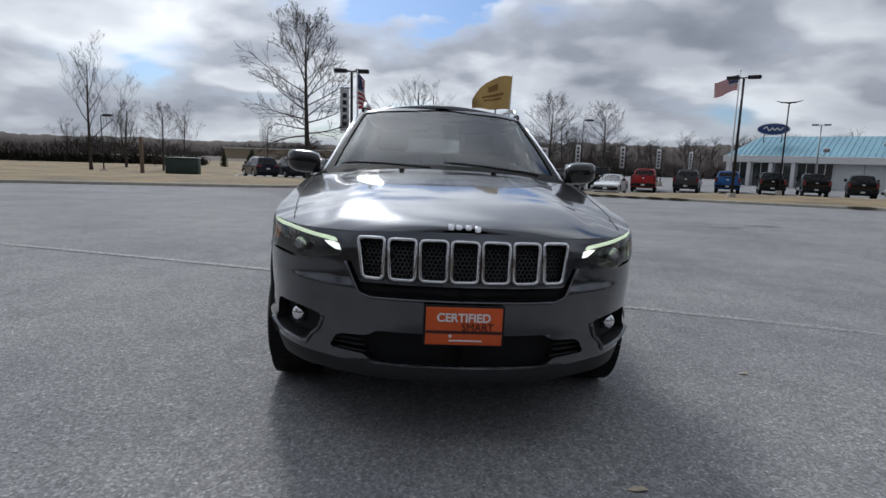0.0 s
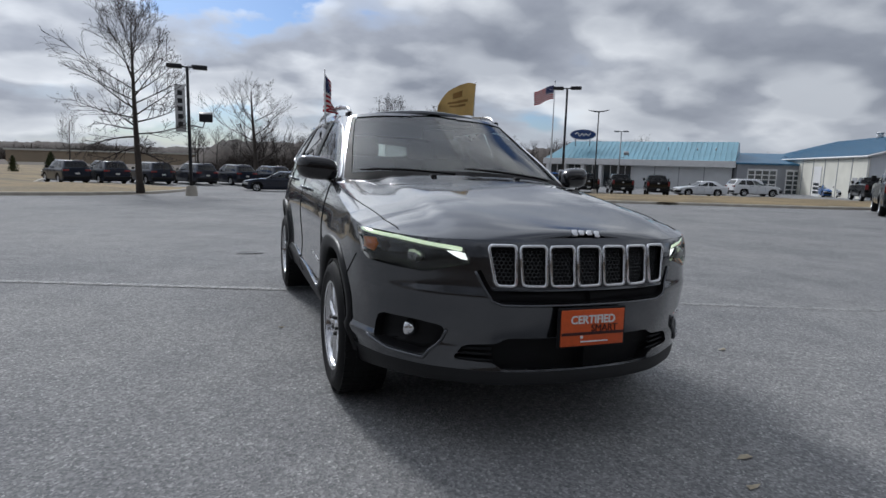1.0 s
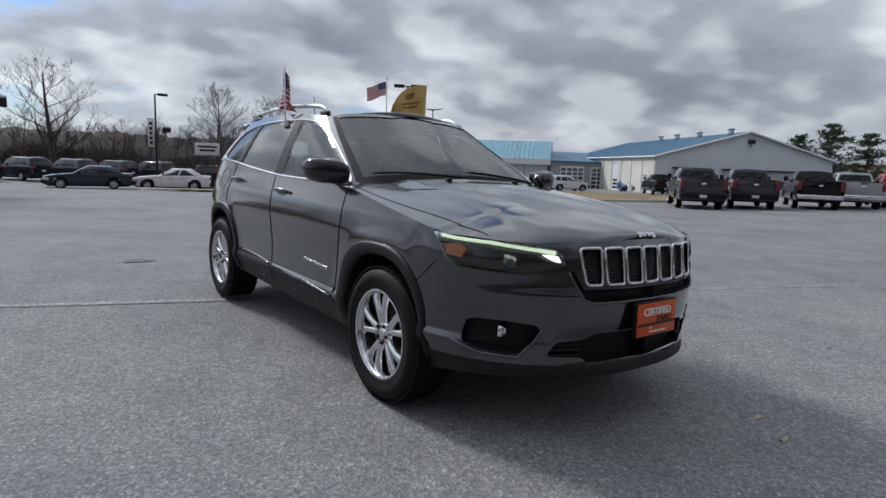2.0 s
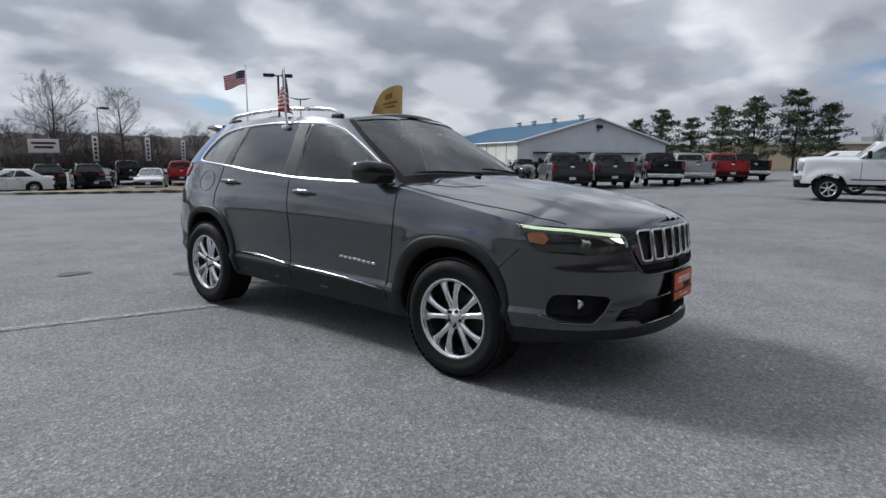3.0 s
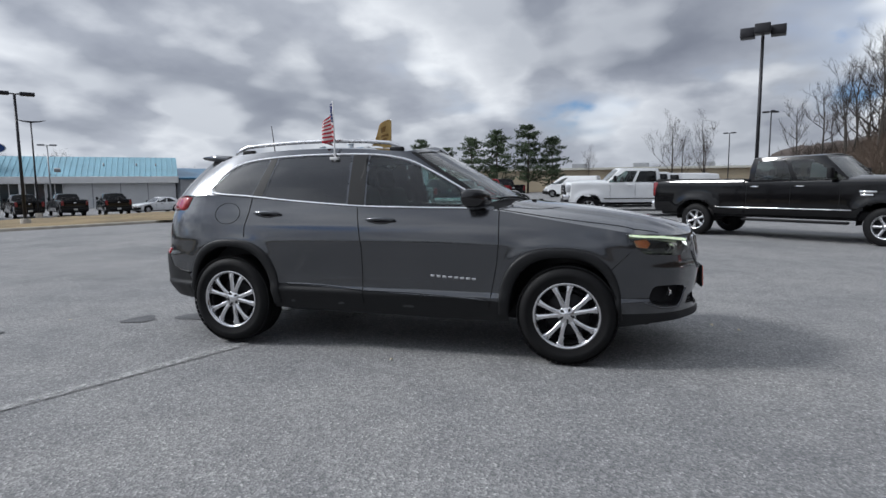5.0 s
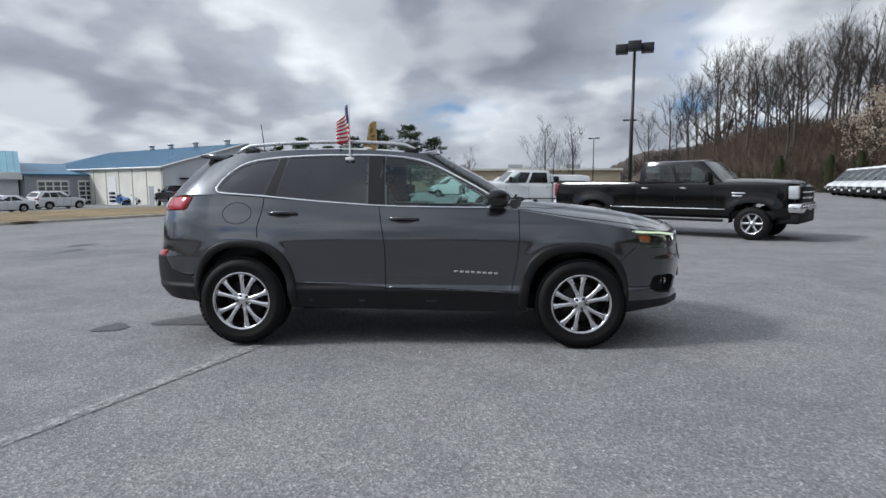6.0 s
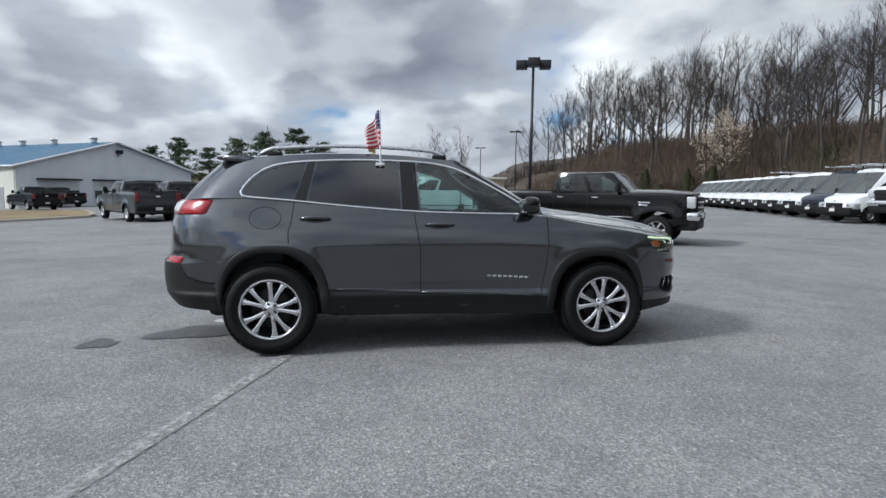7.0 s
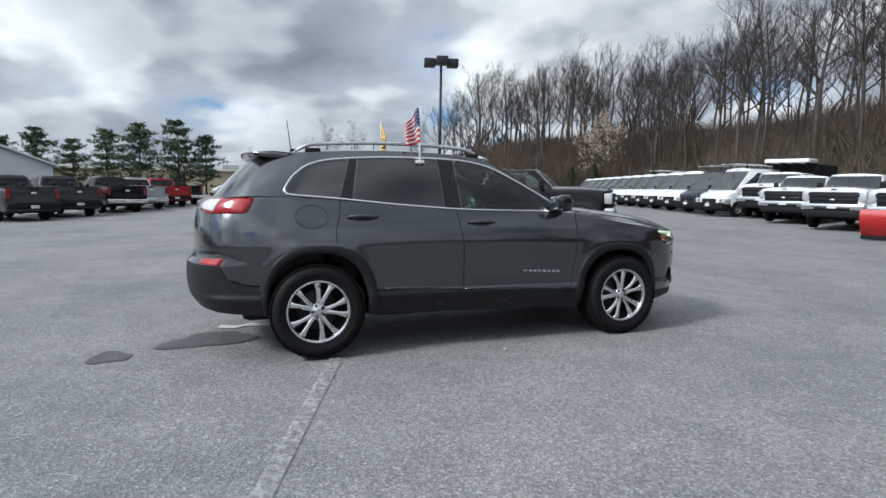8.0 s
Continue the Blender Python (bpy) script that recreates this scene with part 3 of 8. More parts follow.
# ---------- the grey SUV ----------
M_PAINT = mat("graphite_metallic_paint", (0.080, 0.084, 0.092), 0.19, 0.92, vary=0.05, scale=3, fine=0.14, fine_scale=700, coat=1.0, coat_ior=1.55, rvar=0.12, spec=0.2)
M_CLAD = mat("dark_grey_moulded_plastic", (0.013, 0.0133, 0.0142), 0.48, 0.0, spec=0.3, vary=0.12, scale=8, fine=0.1, fine_scale=200, bump=0.05, bump_scale=400)
M_BLACK = mat("black_plastic", (0.009, 0.009, 0.010), 0.6, 0.0, spec=0.25, vary=0.15, scale=9, fine=0.12, fine_scale=150)
M_GLOSSBLACK = mat("gloss_black_trim", (0.008, 0.008, 0.009), 0.12, 0.0, vary=0.1, coat=0.5)
M_CHROME = mat("chrome", (0.82, 0.82, 0.83), 0.1, 1.0, vary=0.05, scale=12, fine=0.04, rvar=0.3)
M_SATIN = mat("satin_silver", (0.62, 0.62, 0.63), 0.28, 1.0, vary=0.08, scale=15, fine=0.06)
M_ALLOY = mat("machined_alloy", (0.70, 0.70, 0.71), 0.14, 1.0, vary=0.1, scale=20, fine=0.08, fine_scale=220)
# alloy taken near black: the shade behind the spokes is put into its colour
M_ALLOY_DARK = mat("shade_darkened_alloy", (0.014, 0.014, 0.015), 0.5, 0.2, vary=0.2, scale=15)
M_RUBBER = mat("tyre_rubber", (0.0075, 0.0075, 0.008), 0.62, 0.0, spec=0.2, vary=0.25, scale=12, fine=0.15, fine_scale=200, bump=0.15, bump_scale=150)
M_GLASS = glass("clear_green_glass", (0.72, 0.95, 0.90), 0.85, 1.6, 0.004)
M_SCREEN = glass("windscreen_glass", (0.74, 0.95, 0.91), 0.80, 1.6, 0.015)
M_PRIVACY = glass("dark_privacy_glass", (0.5, 0.52, 0.55), 0.07, 1.8, 0.001)
M_LENS = glass("clear_lamp_lens", (0.95, 0.96, 0.97), 0.8, 1.5)
M_RED = mat("red_lamp_plastic", (0.34, 0.008, 0.012), 0.2, 0.0, vary=0.12, scale=30, coat=1.0)
M_AMBER = mat("amber_reflector", (0.75, 0.19, 0.02), 0.2, 0.0, vary=0.15, scale=50, coat=1.0)
M_WHITE_LENS = mat("pale_lamp_plastic", (0.62, 0.60, 0.60), 0.15, 0.0, vary=0.12, scale=30, coat=1.0)
M_LED = mat("daytime_lamp", (0.9, 1.0, 0.75), 0.3, 0.0, vary=0.05, emit=0.9, emit_col=(0.86, 1.0, 0.66))
M_LED_HOT = mat("daytime_lamp_corner", (1.0, 1.0, 0.95), 0.3, 0.0, vary=0.05, emit=1.5, emit_col=(1.0, 1.0, 0.92))
M_ORANGE = mat("orange_plate_print", (0.66, 0.105, 0.022), 0.4, 0.0, vary=0.06, scale=12)
M_WHITE_PRINT = mat("white_print", (0.82, 0.80, 0.78), 0.5, vary=0.05)
M_DARK_PRINT = mat("dark_print", (0.05, 0.012, 0.01), 0.5, vary=0.05)
M_SEAT = mat("charcoal_seat_cloth", (0.035, 0.035, 0.037), 0.85, vary=0.2, scale=10, fine=0.25, fine_scale=250, bump=0.2)
M_CABIN = mat("dark_cabin_plastic", (0.022, 0.022, 0.023), 0.6, vary=0.2, scale=6)

SUV = thing("suv", LOT @ Matrix.Translation((0.012, 0, 0)) @ Matrix.Diagonal((1.018, 1, 1, 1)), "dark graphite metallic SUV with chrome grille and lit lamps", "car")

suv_side = spl([0.15, 0.25, 0.33, 0.40, 0.455, 0.49, 0.56, 0.66, 0.76, 0.83, 0.90, 0.96, 1.0, 1.05, 1.12, 1.22, 1.3],
               [-0.12, -0.07, -0.04, -0.015, 0.004, -0.010, -0.010, -0.004, 0.001, 0.002, -0.005, -0.015, -0.025, -0.040, -0.064, -0.092, -0.105])
suv_front = spl([0.2, 0.27, 0.33, 0.39, 0.45, 0.55, 0.63, 0.68, 0.73, 0.80, 0.86, 0.90, 0.93, 0.96, 1.0],
                [0.05, 0.012, 0.0, 0.02, 0.028, 0.012, 0.004, 0.0, 0.016, 0.026, 0.036, 0.048, 0.062, 0.085, 0.13])
suv_rear = spl([0.2, 0.30, 0.36, 0.45, 0.58, 0.69, 0.74, 0.80, 0.95, 1.08, 1.2, 1.3],
               [-0.22, -0.14, -0.075, -0.02, 0.0, -0.005, -0.045, -0.06, -0.065, -0.085, -0.14, -0.2])


def arch_r(y, z, yc, zc, a, b, n=2.5):
    return (np.abs((y - yc) / a) ** n + np.abs(np.maximum(z - zc, -0.2) / b) ** n) ** (1 / n)


def suv_extra(x, y, z):
    """The swell of the wheel arches and the hollow along the doors."""
    o = 0
    for yc, a in ((0.06, 0.46), (2.71, 0.455)):
        r = arch_r(y, z, yc, 0.335, a, 0.51)
        o = o + 0.011 * np.exp(-((r - 0.95) / 0.13) ** 2)
    d = np.exp(-((y - 1.42) / 0.75) ** 4)
    return o - 0.012 * d * np.exp(-((z - 0.66) / 0.17) ** 2)


BODY = Shell([(0, -0.965), (0.12, -0.962), (0.26, -0.947), (0.42, -0.905), (0.56, -0.835), (0.69, -0.745), (0.795, -0.615), (0.86, -0.465), (0.886, -0.31),
              (0.888, -0.1), (0.893, 0.2), (0.898, 0.7), (0.902, 1.4), (0.902, 2.1), (0.896, 2.7), (0.882, 2.95), (0.85, 3.18), (0.79, 3.37), (0.69, 3.50),
              (0.52, 3.59), (0.3, 3.645), (0.12, 3.66), (0, 3.663)], suv_side, suv_front, suv_rear, -0.25, 3.0, suv_extra)
suv_top_s = spl([0, 0.35, 0.62, 0.86, 1.10, 1.32, 1.55, 1.85, 2.1], [0.932, 0.925, 0.912, 0.922, 0.938, 0.955, 0.99, 1.05, 1.09])
# shoulder height along the side, by y
suv_top_y = spl([-0.45, -0.2, 0.05, 0.3, 0.5, 0.62, 1.0, 1.56, 2.53, 2.9, 3.2, 3.45, 3.66], [0.936, 0.972, 1.012, 1.055, 1.085, 1.092, 1.096, 1.108, 1.185, 1.205, 1.205, 1.17, 1.15])


def suv_top(s):
    y = BODY.fy(s)
    a = spl([0, 0.3, 0.55, 0.75, 0.95], [0.932, 0.926, 0.914, 0.916, 0.926])(s)
    return np.where(y < -0.44, a, suv_top_y(y))


def SY(pts):
    """Outline given as (y, z) along the side, as (s, z)."""
    P = np.array(pts, float)
    return np.stack([BODY.s_of_y(P[:, 0]), P[:, 1]], 1)


def SX(pts, rear=False):
    """Outline given as (x, z) across an end, as (s, z)."""
    P = np.array(pts, float)
    return np.stack([BODY.s_of_x(P[:, 0], rear), P[:, 1]], 1)


def arch_line(yc, zc, a, b, n, lo, count=44):
    t = np.linspace(0, math.pi, count)
    y = yc - a * np.sign(np.cos(t)) * np.abs(np.cos(t)) ** (2 / n)
    z = zc + b * np.abs(np.sin(t)) ** (2 / n)
    P = np.stack([y, z], 1)
    return np.r_[[(P[0, 0] - 0.0, lo)], P, [(P[-1, 0], lo)]]


arch_f, arch_b = arch_line(0.04, 0.335, 0.375, 0.428, 2.4, 0.15), arch_line(2.70, 0.335, 0.378, 0.455, 2.4, 0.15)
out_f, out_b = arch_line(0.055, 0.335, 0.432, 0.49, 2.6, 0.25), arch_line(2.685, 0.335, 0.432, 0.512, 2.6, 0.25)

slots = []
for k in range(4):   # half of the middle slot, then three to the side
    c = 0.1262 * k
    tl, tr, bl, br = c - 0.055, c + 0.055, c - 0.053, c + 0.050
    if k == 3:
        tr, br, bl = c + 0.054, c + 0.026, c - 0.052
    if k == 2:
        br = c + 0.045
    slots.append(rounded([(tl, 0.897), (tr, 0.895), (br, 0.735), (bl, 0.733)], 0.018, 3))
under = rounded([(-0.3, 0.715), (0.42, 0.715), (0.46, 0.80), (0.475, 0.79), (0.425, 0.675), (0.39, 0.662), (-0.3, 0.662)], 0.012, 2)
lamp_out = np.r_[SX([(0.497, 0.83), (0.508, 0.862), (0.53, 0.884), (0.60, 0.893), (0.68, 0.905), (0.76, 0.917)]), SY([(-0.50, 0.924), (-0.405, 0.93), (-0.43, 0.895), (-0.475, 0.825), (-0.53, 0.792)]), SX([(0.70, 0.778), (0.65, 0.776), (0.60, 0.792), (0.55, 0.808), (0.50, 0.815)])]
fog_out = rounded(SX([(0.585, 0.550), (0.70, 0.570), (0.815, 0.570), (0.826, 0.47), (0.785, 0.43), (0.665, 0.417), (0.61, 0.46)]), 0.045, 5)
low_out = rounded(SX([(-0.4, 0.512), (0.35, 0.512), (0.395, 0.486), (0.505, 0.478), (0.555, 0.412), (0.41, 0.404), (0.375, 0.378), (-0.4, 0.375)]), 0.012, 3)
tail_out = np.r_[SY([(3.205, 1.185), (3.235, 1.09), (3.27, 1.076)]), SX([(0.66, 1.07), (0.52, 1.085), (0.46, 1.10), (0.47, 1.16), (0.60, 1.186), (0.72, 1.192)], True), SY([(3.30, 1.194)])]

s_grid = np.r_[np.arange(0, 1.5, 0.0105), np.arange(1.5, BODY.len - 0.9, 0.0125), np.linspace(BODY.len - 0.9, BODY.len, 75)]
v_grid = np.linspace(0, 1, 78)
sa = np.repeat(s_grid[:, None], len(v_grid), 1)
bottom = spl([-0.98, -0.6, -0.3, 0.5, 2.2, 3.1, 3.5, 3.7], [0.318, 0.305, 0.275, 0.275, 0.30, 0.33, 0.345, 0.36])(BODY.fy(s_grid))
za = bottom[:, None] + (suv_top(s_grid) - bottom)[:, None] * v_grid[None]

door_front = SY([(0.49, 1.2), (0.485, 0.86), (0.50, 0.70), (0.535, 0.50), (0.56, 0.36), (1.535, 0.36), (1.54, 0.8), (1.60, 1.2)])
door_rear = SY([(1.61, 1.2), (1.55, 0.8), (1.545, 0.36), (2.23, 0.36), (2.25, 0.53), (2.32, 0.71), (2.43, 0.815), (2.565, 0.862), (2.57, 0.95), (2.54, 1.05), (2.52, 1.25)])
bumper_rear = SY([(3.10, 0.2), (3.115, 0.50), (3.14, 0.548), (3.25, 0.565), (3.34, 0.60), (3.40, 0.70)])
bumper_rear = np.r_[bumper_rear, [(BODY.len + 0.2, 0.70), (BODY.len + 0.2, 0.2)]]
sill = SY([(0.40, 0.2), (0.40, 0.43), (1.0, 0.452), (1.54, 0.472), (2.0, 0.492), (2.36, 0.51), (2.36, 0.2)])
lip = np.r_[[(-0.2, 0.2), (-0.2, 0.368)], SX([(0.3, 0.368), (0.6, 0.372), (0.75, 0.376)]), SY([(-0.3, 0.376), (-0.2, 0.376), (-0.2, 0.2)])]
holes = [SY(arch_f), SY(arch_b), lamp_out, fog_out, tail_out, low_out, SX(under), *[SX(q) for q in slots]]
sp, sf = cut_sheet(sa, za, holes, [("sill", sill), ("door_front", door_front), ("door_rear", door_rear), ("rear_bumper", bumper_rear), ("front_lip", lip)])
sv = BODY(sp[:, 0], sp[:, 1])
rest = np.array(sf["rest"])
ahead = sv[rest].mean(1)[:, 1] < 1.0
body = piece("front_body", welded(both(compact(sv, rest[ahead]))), M_PAINT, SUV)
piece("rear_body", welded(both(compact(sv, rest[~ahead]))), M_PAINT, SUV)
for side in (1, -1):
    for nm, key in (("front_door", "door_front"), ("rear_door", "door_rear")):
        geo = compact(sv, sf[key])
        d = piece(nm, geo if side > 0 else flipped(geo), M_PAINT, SUV)
        yy = 1.39 if key == "door_front" else 2.365
        zz = 1.008 if key == "door_front" else 1.05
        # handle in a shallow cup
        ys = np.linspace(yy - 0.115, yy + 0.115, 11)
        o = 0.012 + 0.026 * np.sin(np.linspace(0, math.pi, 11)) ** 0.5
        hp = off(BODY, BODY.s_of_y(ys), np.full(11, zz) + 0.004 * np.sin(np.linspace(0, math.pi, 11)), o)
        hg = tube(hp.tolist(), [0.009, 0.012, 0.0135, 0.014, 0.014, 0.014, 0.014, 0.014, 0.0135, 0.012, 0.009], 8, flat=1.0)
        piece("door_handle", hg if side > 0 else flipped(hg), M_PAINT, d)
        cup = patch(BODY, [(BODY.s_of_y(yy + 0.085 * math.cos(t)), zz - 0.004 + 0.024 * math.sin(t)) for t in np.linspace(0, 2 * math.pi, 20, endpoint=False)], 0.0025, 3)
        piece("handle_cup", cup if side > 0 else flipped(cup), M_GLOSSBLACK, d)
        # bright moulding low on the door
        y0, y1, z0, z1 = (0.57, 1.53, 0.438, 0.472) if key == "door_front" else (1.56, 2.20, 0.473, 0.503)
        ml = bead(BODY, np.stack([BODY.s_of_y(np.linspace(y0, y1, 14)), np.linspace(z0, z1, 14) + 0.012 * np.sin(np.linspace(0, math.pi, 14))], 1), 0.008, 0.003, False, 6, 0.8)
        piece("moulding", ml if side > 0 else flipped(ml), M_PAINT, d)
piece("rear_bumper", welded(both(compact(sv, sf["rear_bumper"]))), M_CLAD, SUV, "dark grey plastic rear bumper")
for side in (1, -1):
    piece("sill", compact(sv, sf["sill"]) if side > 0 else flipped(compact(sv, sf["sill"])), M_CLAD, SUV)
piece("front_lip", welded(both(compact(sv, sf["front_lip"]))), M_CLAD, SUV, "dark plastic lip under the bumper")

# arch trims, panel gaps, fuel flap
def sided(name, geo, material, parent=SUV, label=""):
    """The same piece on both sides."""
    return piece(name, geo, material, parent, label), piece(name, flipped(geo), material, parent, label)


for inner, outer in ((arch_f, out_f), (arch_b, out_b)):
    a, b = SY(inner)[1:-1], SY(outer)[1:-1]
    a, b = a[a[:, 1] > 0.25], b[b[:, 1] > 0.25]
    n = 48
    ia = np.array([np.interp(np.linspace(0, 1, n), np.linspace(0, 1, len(a)), a[:, k]) for k in (0, 1)]).T
    ib = np.array([np.interp(np.linspace(0, 1, n), np.linspace(0, 1, len(b)), b[:, k]) for k in (0, 1)]).T
    rows = []
    for t, o in ((-0.12, -0.05), (-0.06, -0.004), (0.0, 0.010), (0.35, 0.016), (0.8, 0.015), (0.97, 0.009), (1.02, -0.004)):
        q = ia + (ib - ia) * t
        rows.append(off(BODY, q[:, 0], q[:, 1], o))
    sided("wheel_arch_trim", loft(rows), M_CLAD)
    # liner: a dark tunnel behind the arch
    rows = []
    p0 = off(BODY, ia[:, 0], ia[:, 1], -0.006)
    for dx in (0.0, 0.1, 0.3, 0.42):
        q = p0.copy()
        q[:, 0] -= dx
        rows.append(q)
    sided("wheel_liner", loft(rows), M_BLACK)


def gap(pts, r=0.0035):
    sided("panel_gap", bead(BODY, pts, r, 0.0006, False, 5), M_BLACK)


gap(dense(SY([(0.49, 1.088), (0.485, 0.86), (0.50, 0.70), (0.535, 0.50), (0.56, 0.365)]), 0.03, False))
gap(dense(SY([(1.595, 1.105), (1.545, 0.8), (1.54, 0.365)]), 0.03, False))
gap(dense(SY([(2.53, 1.18), (2.545, 1.05), (2.572, 0.95), (2.567, 0.866)]), 0.03, False))
gap(dense(SY([(3.125, 0.548), (3.25, 0.565), (3.34, 0.60), (3.40, 0.70)]), 0.03, False))
gap(dense(SY([(-0.42, 0.80), (-0.30, 0.69), (-0.285, 0.66)]), 0.02, False))
gap([(BODY.s_of_y(2.745 + 0.118 * math.cos(t)), 1.055 + 0.085 * math.sin(t)) for t in np.linspace(0, 2 * math.pi, 36)], 0.0025)

# ---- bonnet ----
hood_c = spl([-0.93, -0.89, -0.83, -0.72, -0.45, -0.2, 0.1, 0.42], [0.932, 0.957, 0.977, 1.003, 1.055, 1.092, 1.122, 1.146])
front_out = BODY(np.linspace(0, BODY.s_of_y(0.60), 500), suv_top(np.linspace(0, BODY.s_of_y(0.60), 500)))
hy = np.r_[front_out[0, 1] + np.array([0.0008, 0.003, 0.007, 0.012, 0.02, 0.03, 0.042, 0.06, 0.08, 0.105]), np.linspace(front_out[0, 1] + 0.13, 0.52, 62)]
rows = []
for y in hy:
    k = np.searchsorted(front_out[:, 1], y)
    t = (y - front_out[k - 1, 1]) / max(front_out[k, 1] - front_out[k - 1, 1], 1e-9)
    e = front_out[k - 1] + (front_out[k] - front_out[k - 1]) * t
    w = np.sin(np.linspace(-1, 1, 61) * math.pi / 2)
    yc = y + 0.06 * rise(0.2, 0.52, y) * (w ** 2 - 1) * 2.0
    z = e[2] + (float(hood_c(y)) - e[2]) * (1 - np.abs(w) ** 2.4)
    x = w * e[0]
    bulge = 0.014 * rise(-0.9, -0.5, y) * (rise(0.60, 0.50, np.abs(x)) - 0.5 * rise(0.40, 0.25, np.abs(x)) * rise(0.35, -0.4, y))
    rows.append(np.stack([x, yc, z + bulge], 1))
hood_geo = loft(rows)
piece("bonnet", hood_geo, M_PAINT, SUV, "graphite bonnet reflecting the sky")


def on_hood(x, y, up=0.0):
    k = np.array([abs(r[30, 1] - y) for r in rows]).argmin()
    r = rows[k]
    return float(x), float(np.interp(x, r[:, 0], r[:, 1])), float(np.interp(x, r[:, 0], r[:, 2])) + up


hood_rows = rows
edge = []
for y in np.linspace(-0.60, 0.44, 30):
    k = np.array([abs(r[30, 1] - y) for r in hood_rows]).argmin()
    xm = float(spl([-0.60, -0.3, 0.0, 0.3, 0.44], [0.735, 0.775, 0.80, 0.812, 0.80])(y))
    xm = min(xm, hood_rows[k][-1, 0] - 0.012)
    edge.append(on_hood(xm, y, 0.001))
sided("panel_gap", tube(edge, 0.0022, 5), M_BLACK)
crease = [on_hood(x, y, 0.0) for x, y in zip(np.linspace(0.74, 0.50, 14), np.linspace(0.42, 0.06, 14))]
sided("bonnet_crease", tube(crease, [0.002] + [0.006] * 12 + [0.002], 6, flat=0.5), M_PAINT)
for x in (0.275, -0.275):
    nz = on_hood(x, 0.30)
    piece("washer_nozzle", moved(rbox(-0.016, 0.016, -0.02, 0.02, -0.004, 0.012, 0.006), Matrix.Translation(nz)), M_BLACK, SUV)

# ---- cabin upper part ----
base_l = catmull([(0, 0.40, 1.145), (0.25, 0.405, 1.14), (0.5, 0.435, 1.13), (0.68, 0.50, 1.112), (0.785, 0.575, 1.094), (0.812, 0.72, 1.092), (0.822, 1.05, 1.096), (0.828, 1.56, 1.106), (0.828, 2.1, 1.145),
                  (0.824, 2.53, 1.182), (0.812, 2.85, 1.203), (0.785, 3.08, 1.205), (0.735, 3.25, 1.20), (0.62, 3.39, 1.18), (0.42, 3.465, 1.16), (0.2, 3.49, 1.15), (0, 3.495, 1.148)], 12)
top_l = catmull([(0, 1.16, 1.588), (0.22, 1.165, 1.584), (0.42, 1.185, 1.573), (0.535, 1.22, 1.558), (0.59, 1.29, 1.547), (0.612, 1.40, 1.552), (0.625, 1.62, 1.568), (0.632, 1.95, 1.578), (0.632, 2.3, 1.573),
                 (0.625, 2.6, 1.556), (0.612, 2.82, 1.54), (0.585, 2.96, 1.53), (0.545, 3.05, 1.524), (0.47, 3.11, 1.52), (0.32, 3.14, 1.522), (0.15, 3.15, 1.525), (0, 3.152, 1.526)], 12)
K = len(base_l)


def cabin(u, v):
    """The upper skin: u along its lines (0 front middle to 1 rear middle), v from belt to roof."""
    u, v = np.asarray(u, float), np.asarray(v, float)
    k = u * (K - 1)
    b = np.stack([np.interp(k, np.arange(K), base_l[:, c]) for c in range(3)], -1)
    t = np.stack([np.interp(k, np.arange(K), top_l[:, c]) for c in range(3)], -1)
    p = b + (t - b) * v[..., None]
    w = np.sin(np.clip(v, 0, 1) * math.pi)
    p[..., 0] += 0.009 * w * np.clip(p[..., 0] / 0.6, 0, 1)
    p[..., 1] += -0.03 * w * np.clip((1.0 - p[..., 1]) / 0.5, 0, 1) + 0.03 * w * np.clip((p[..., 1] - 3.0) / 0.4, 0, 1)
    return p


class CabinSkin:
    def __call__(self, u, v):
        return cabin(u, v)


CAB = CabinSkin()
cu, cv = np.meshgrid(np.linspace(0.22, 0.80, 300), np.linspace(0, 1, 90), indexing="ij")
cab_pts = cabin(cu, cv)


def UV(pts):
    """(y, z) seen from the side, as (u, v) of the cabin skin."""
    out = []
    for y, z in pts:
        d = (cab_pts[..., 1] - y) ** 2 + (cab_pts[..., 2] - z) ** 2
        k = np.unravel_index(d.argmin(), d.shape)
        q = np.array([cu[k], cv[k]])
        for _ in range(4):                                   # settle between the samples
            e = 1e-3
            p = cabin(q[0], q[1])[1:]
            J = np.stack([(cabin(q[0] + e, q[1])[1:] - p) / e, (cabin(q[0], q[1] + e)[1:] - p) / e], 1)
            if abs(np.linalg.det(J)) < 1e-6:
                break
            q = q + np.clip(np.linalg.solve(J, np.array([y, z]) - p), -0.01, 0.01)
        out.append(q)
    return np.array(out)


dlo = smooth_poly([(0.60, 1.103), (0.66, 1.165), (0.83, 1.268), (1.10, 1.412), (1.26, 1.477), (1.45, 1.513), (1.7, 1.526), (2.05, 1.526), (2.35, 1.513), (2.60, 1.488), (2.75, 1.445), (2.86, 1.365), (2.925, 1.275), (2.928, 1.235), (2.87, 1.216),
                   (2.55, 1.193), (2.1, 1.152), (1.56, 1.116), (1.1, 1.106), (0.8, 1.103)], 4)
win_f = rounded([(0.62, 1.112), (0.84, 1.262), (1.10, 1.402), (1.27, 1.467), (1.45, 1.503), (1.56, 1.512), (1.535, 1.122), (1.1, 1.113)], 0.02, 3)
win_r = rounded([(1.70, 1.136), (1.715, 1.517), (2.05, 1.517), (2.36, 1.504), (2.43, 1.19)], 0.02, 3)
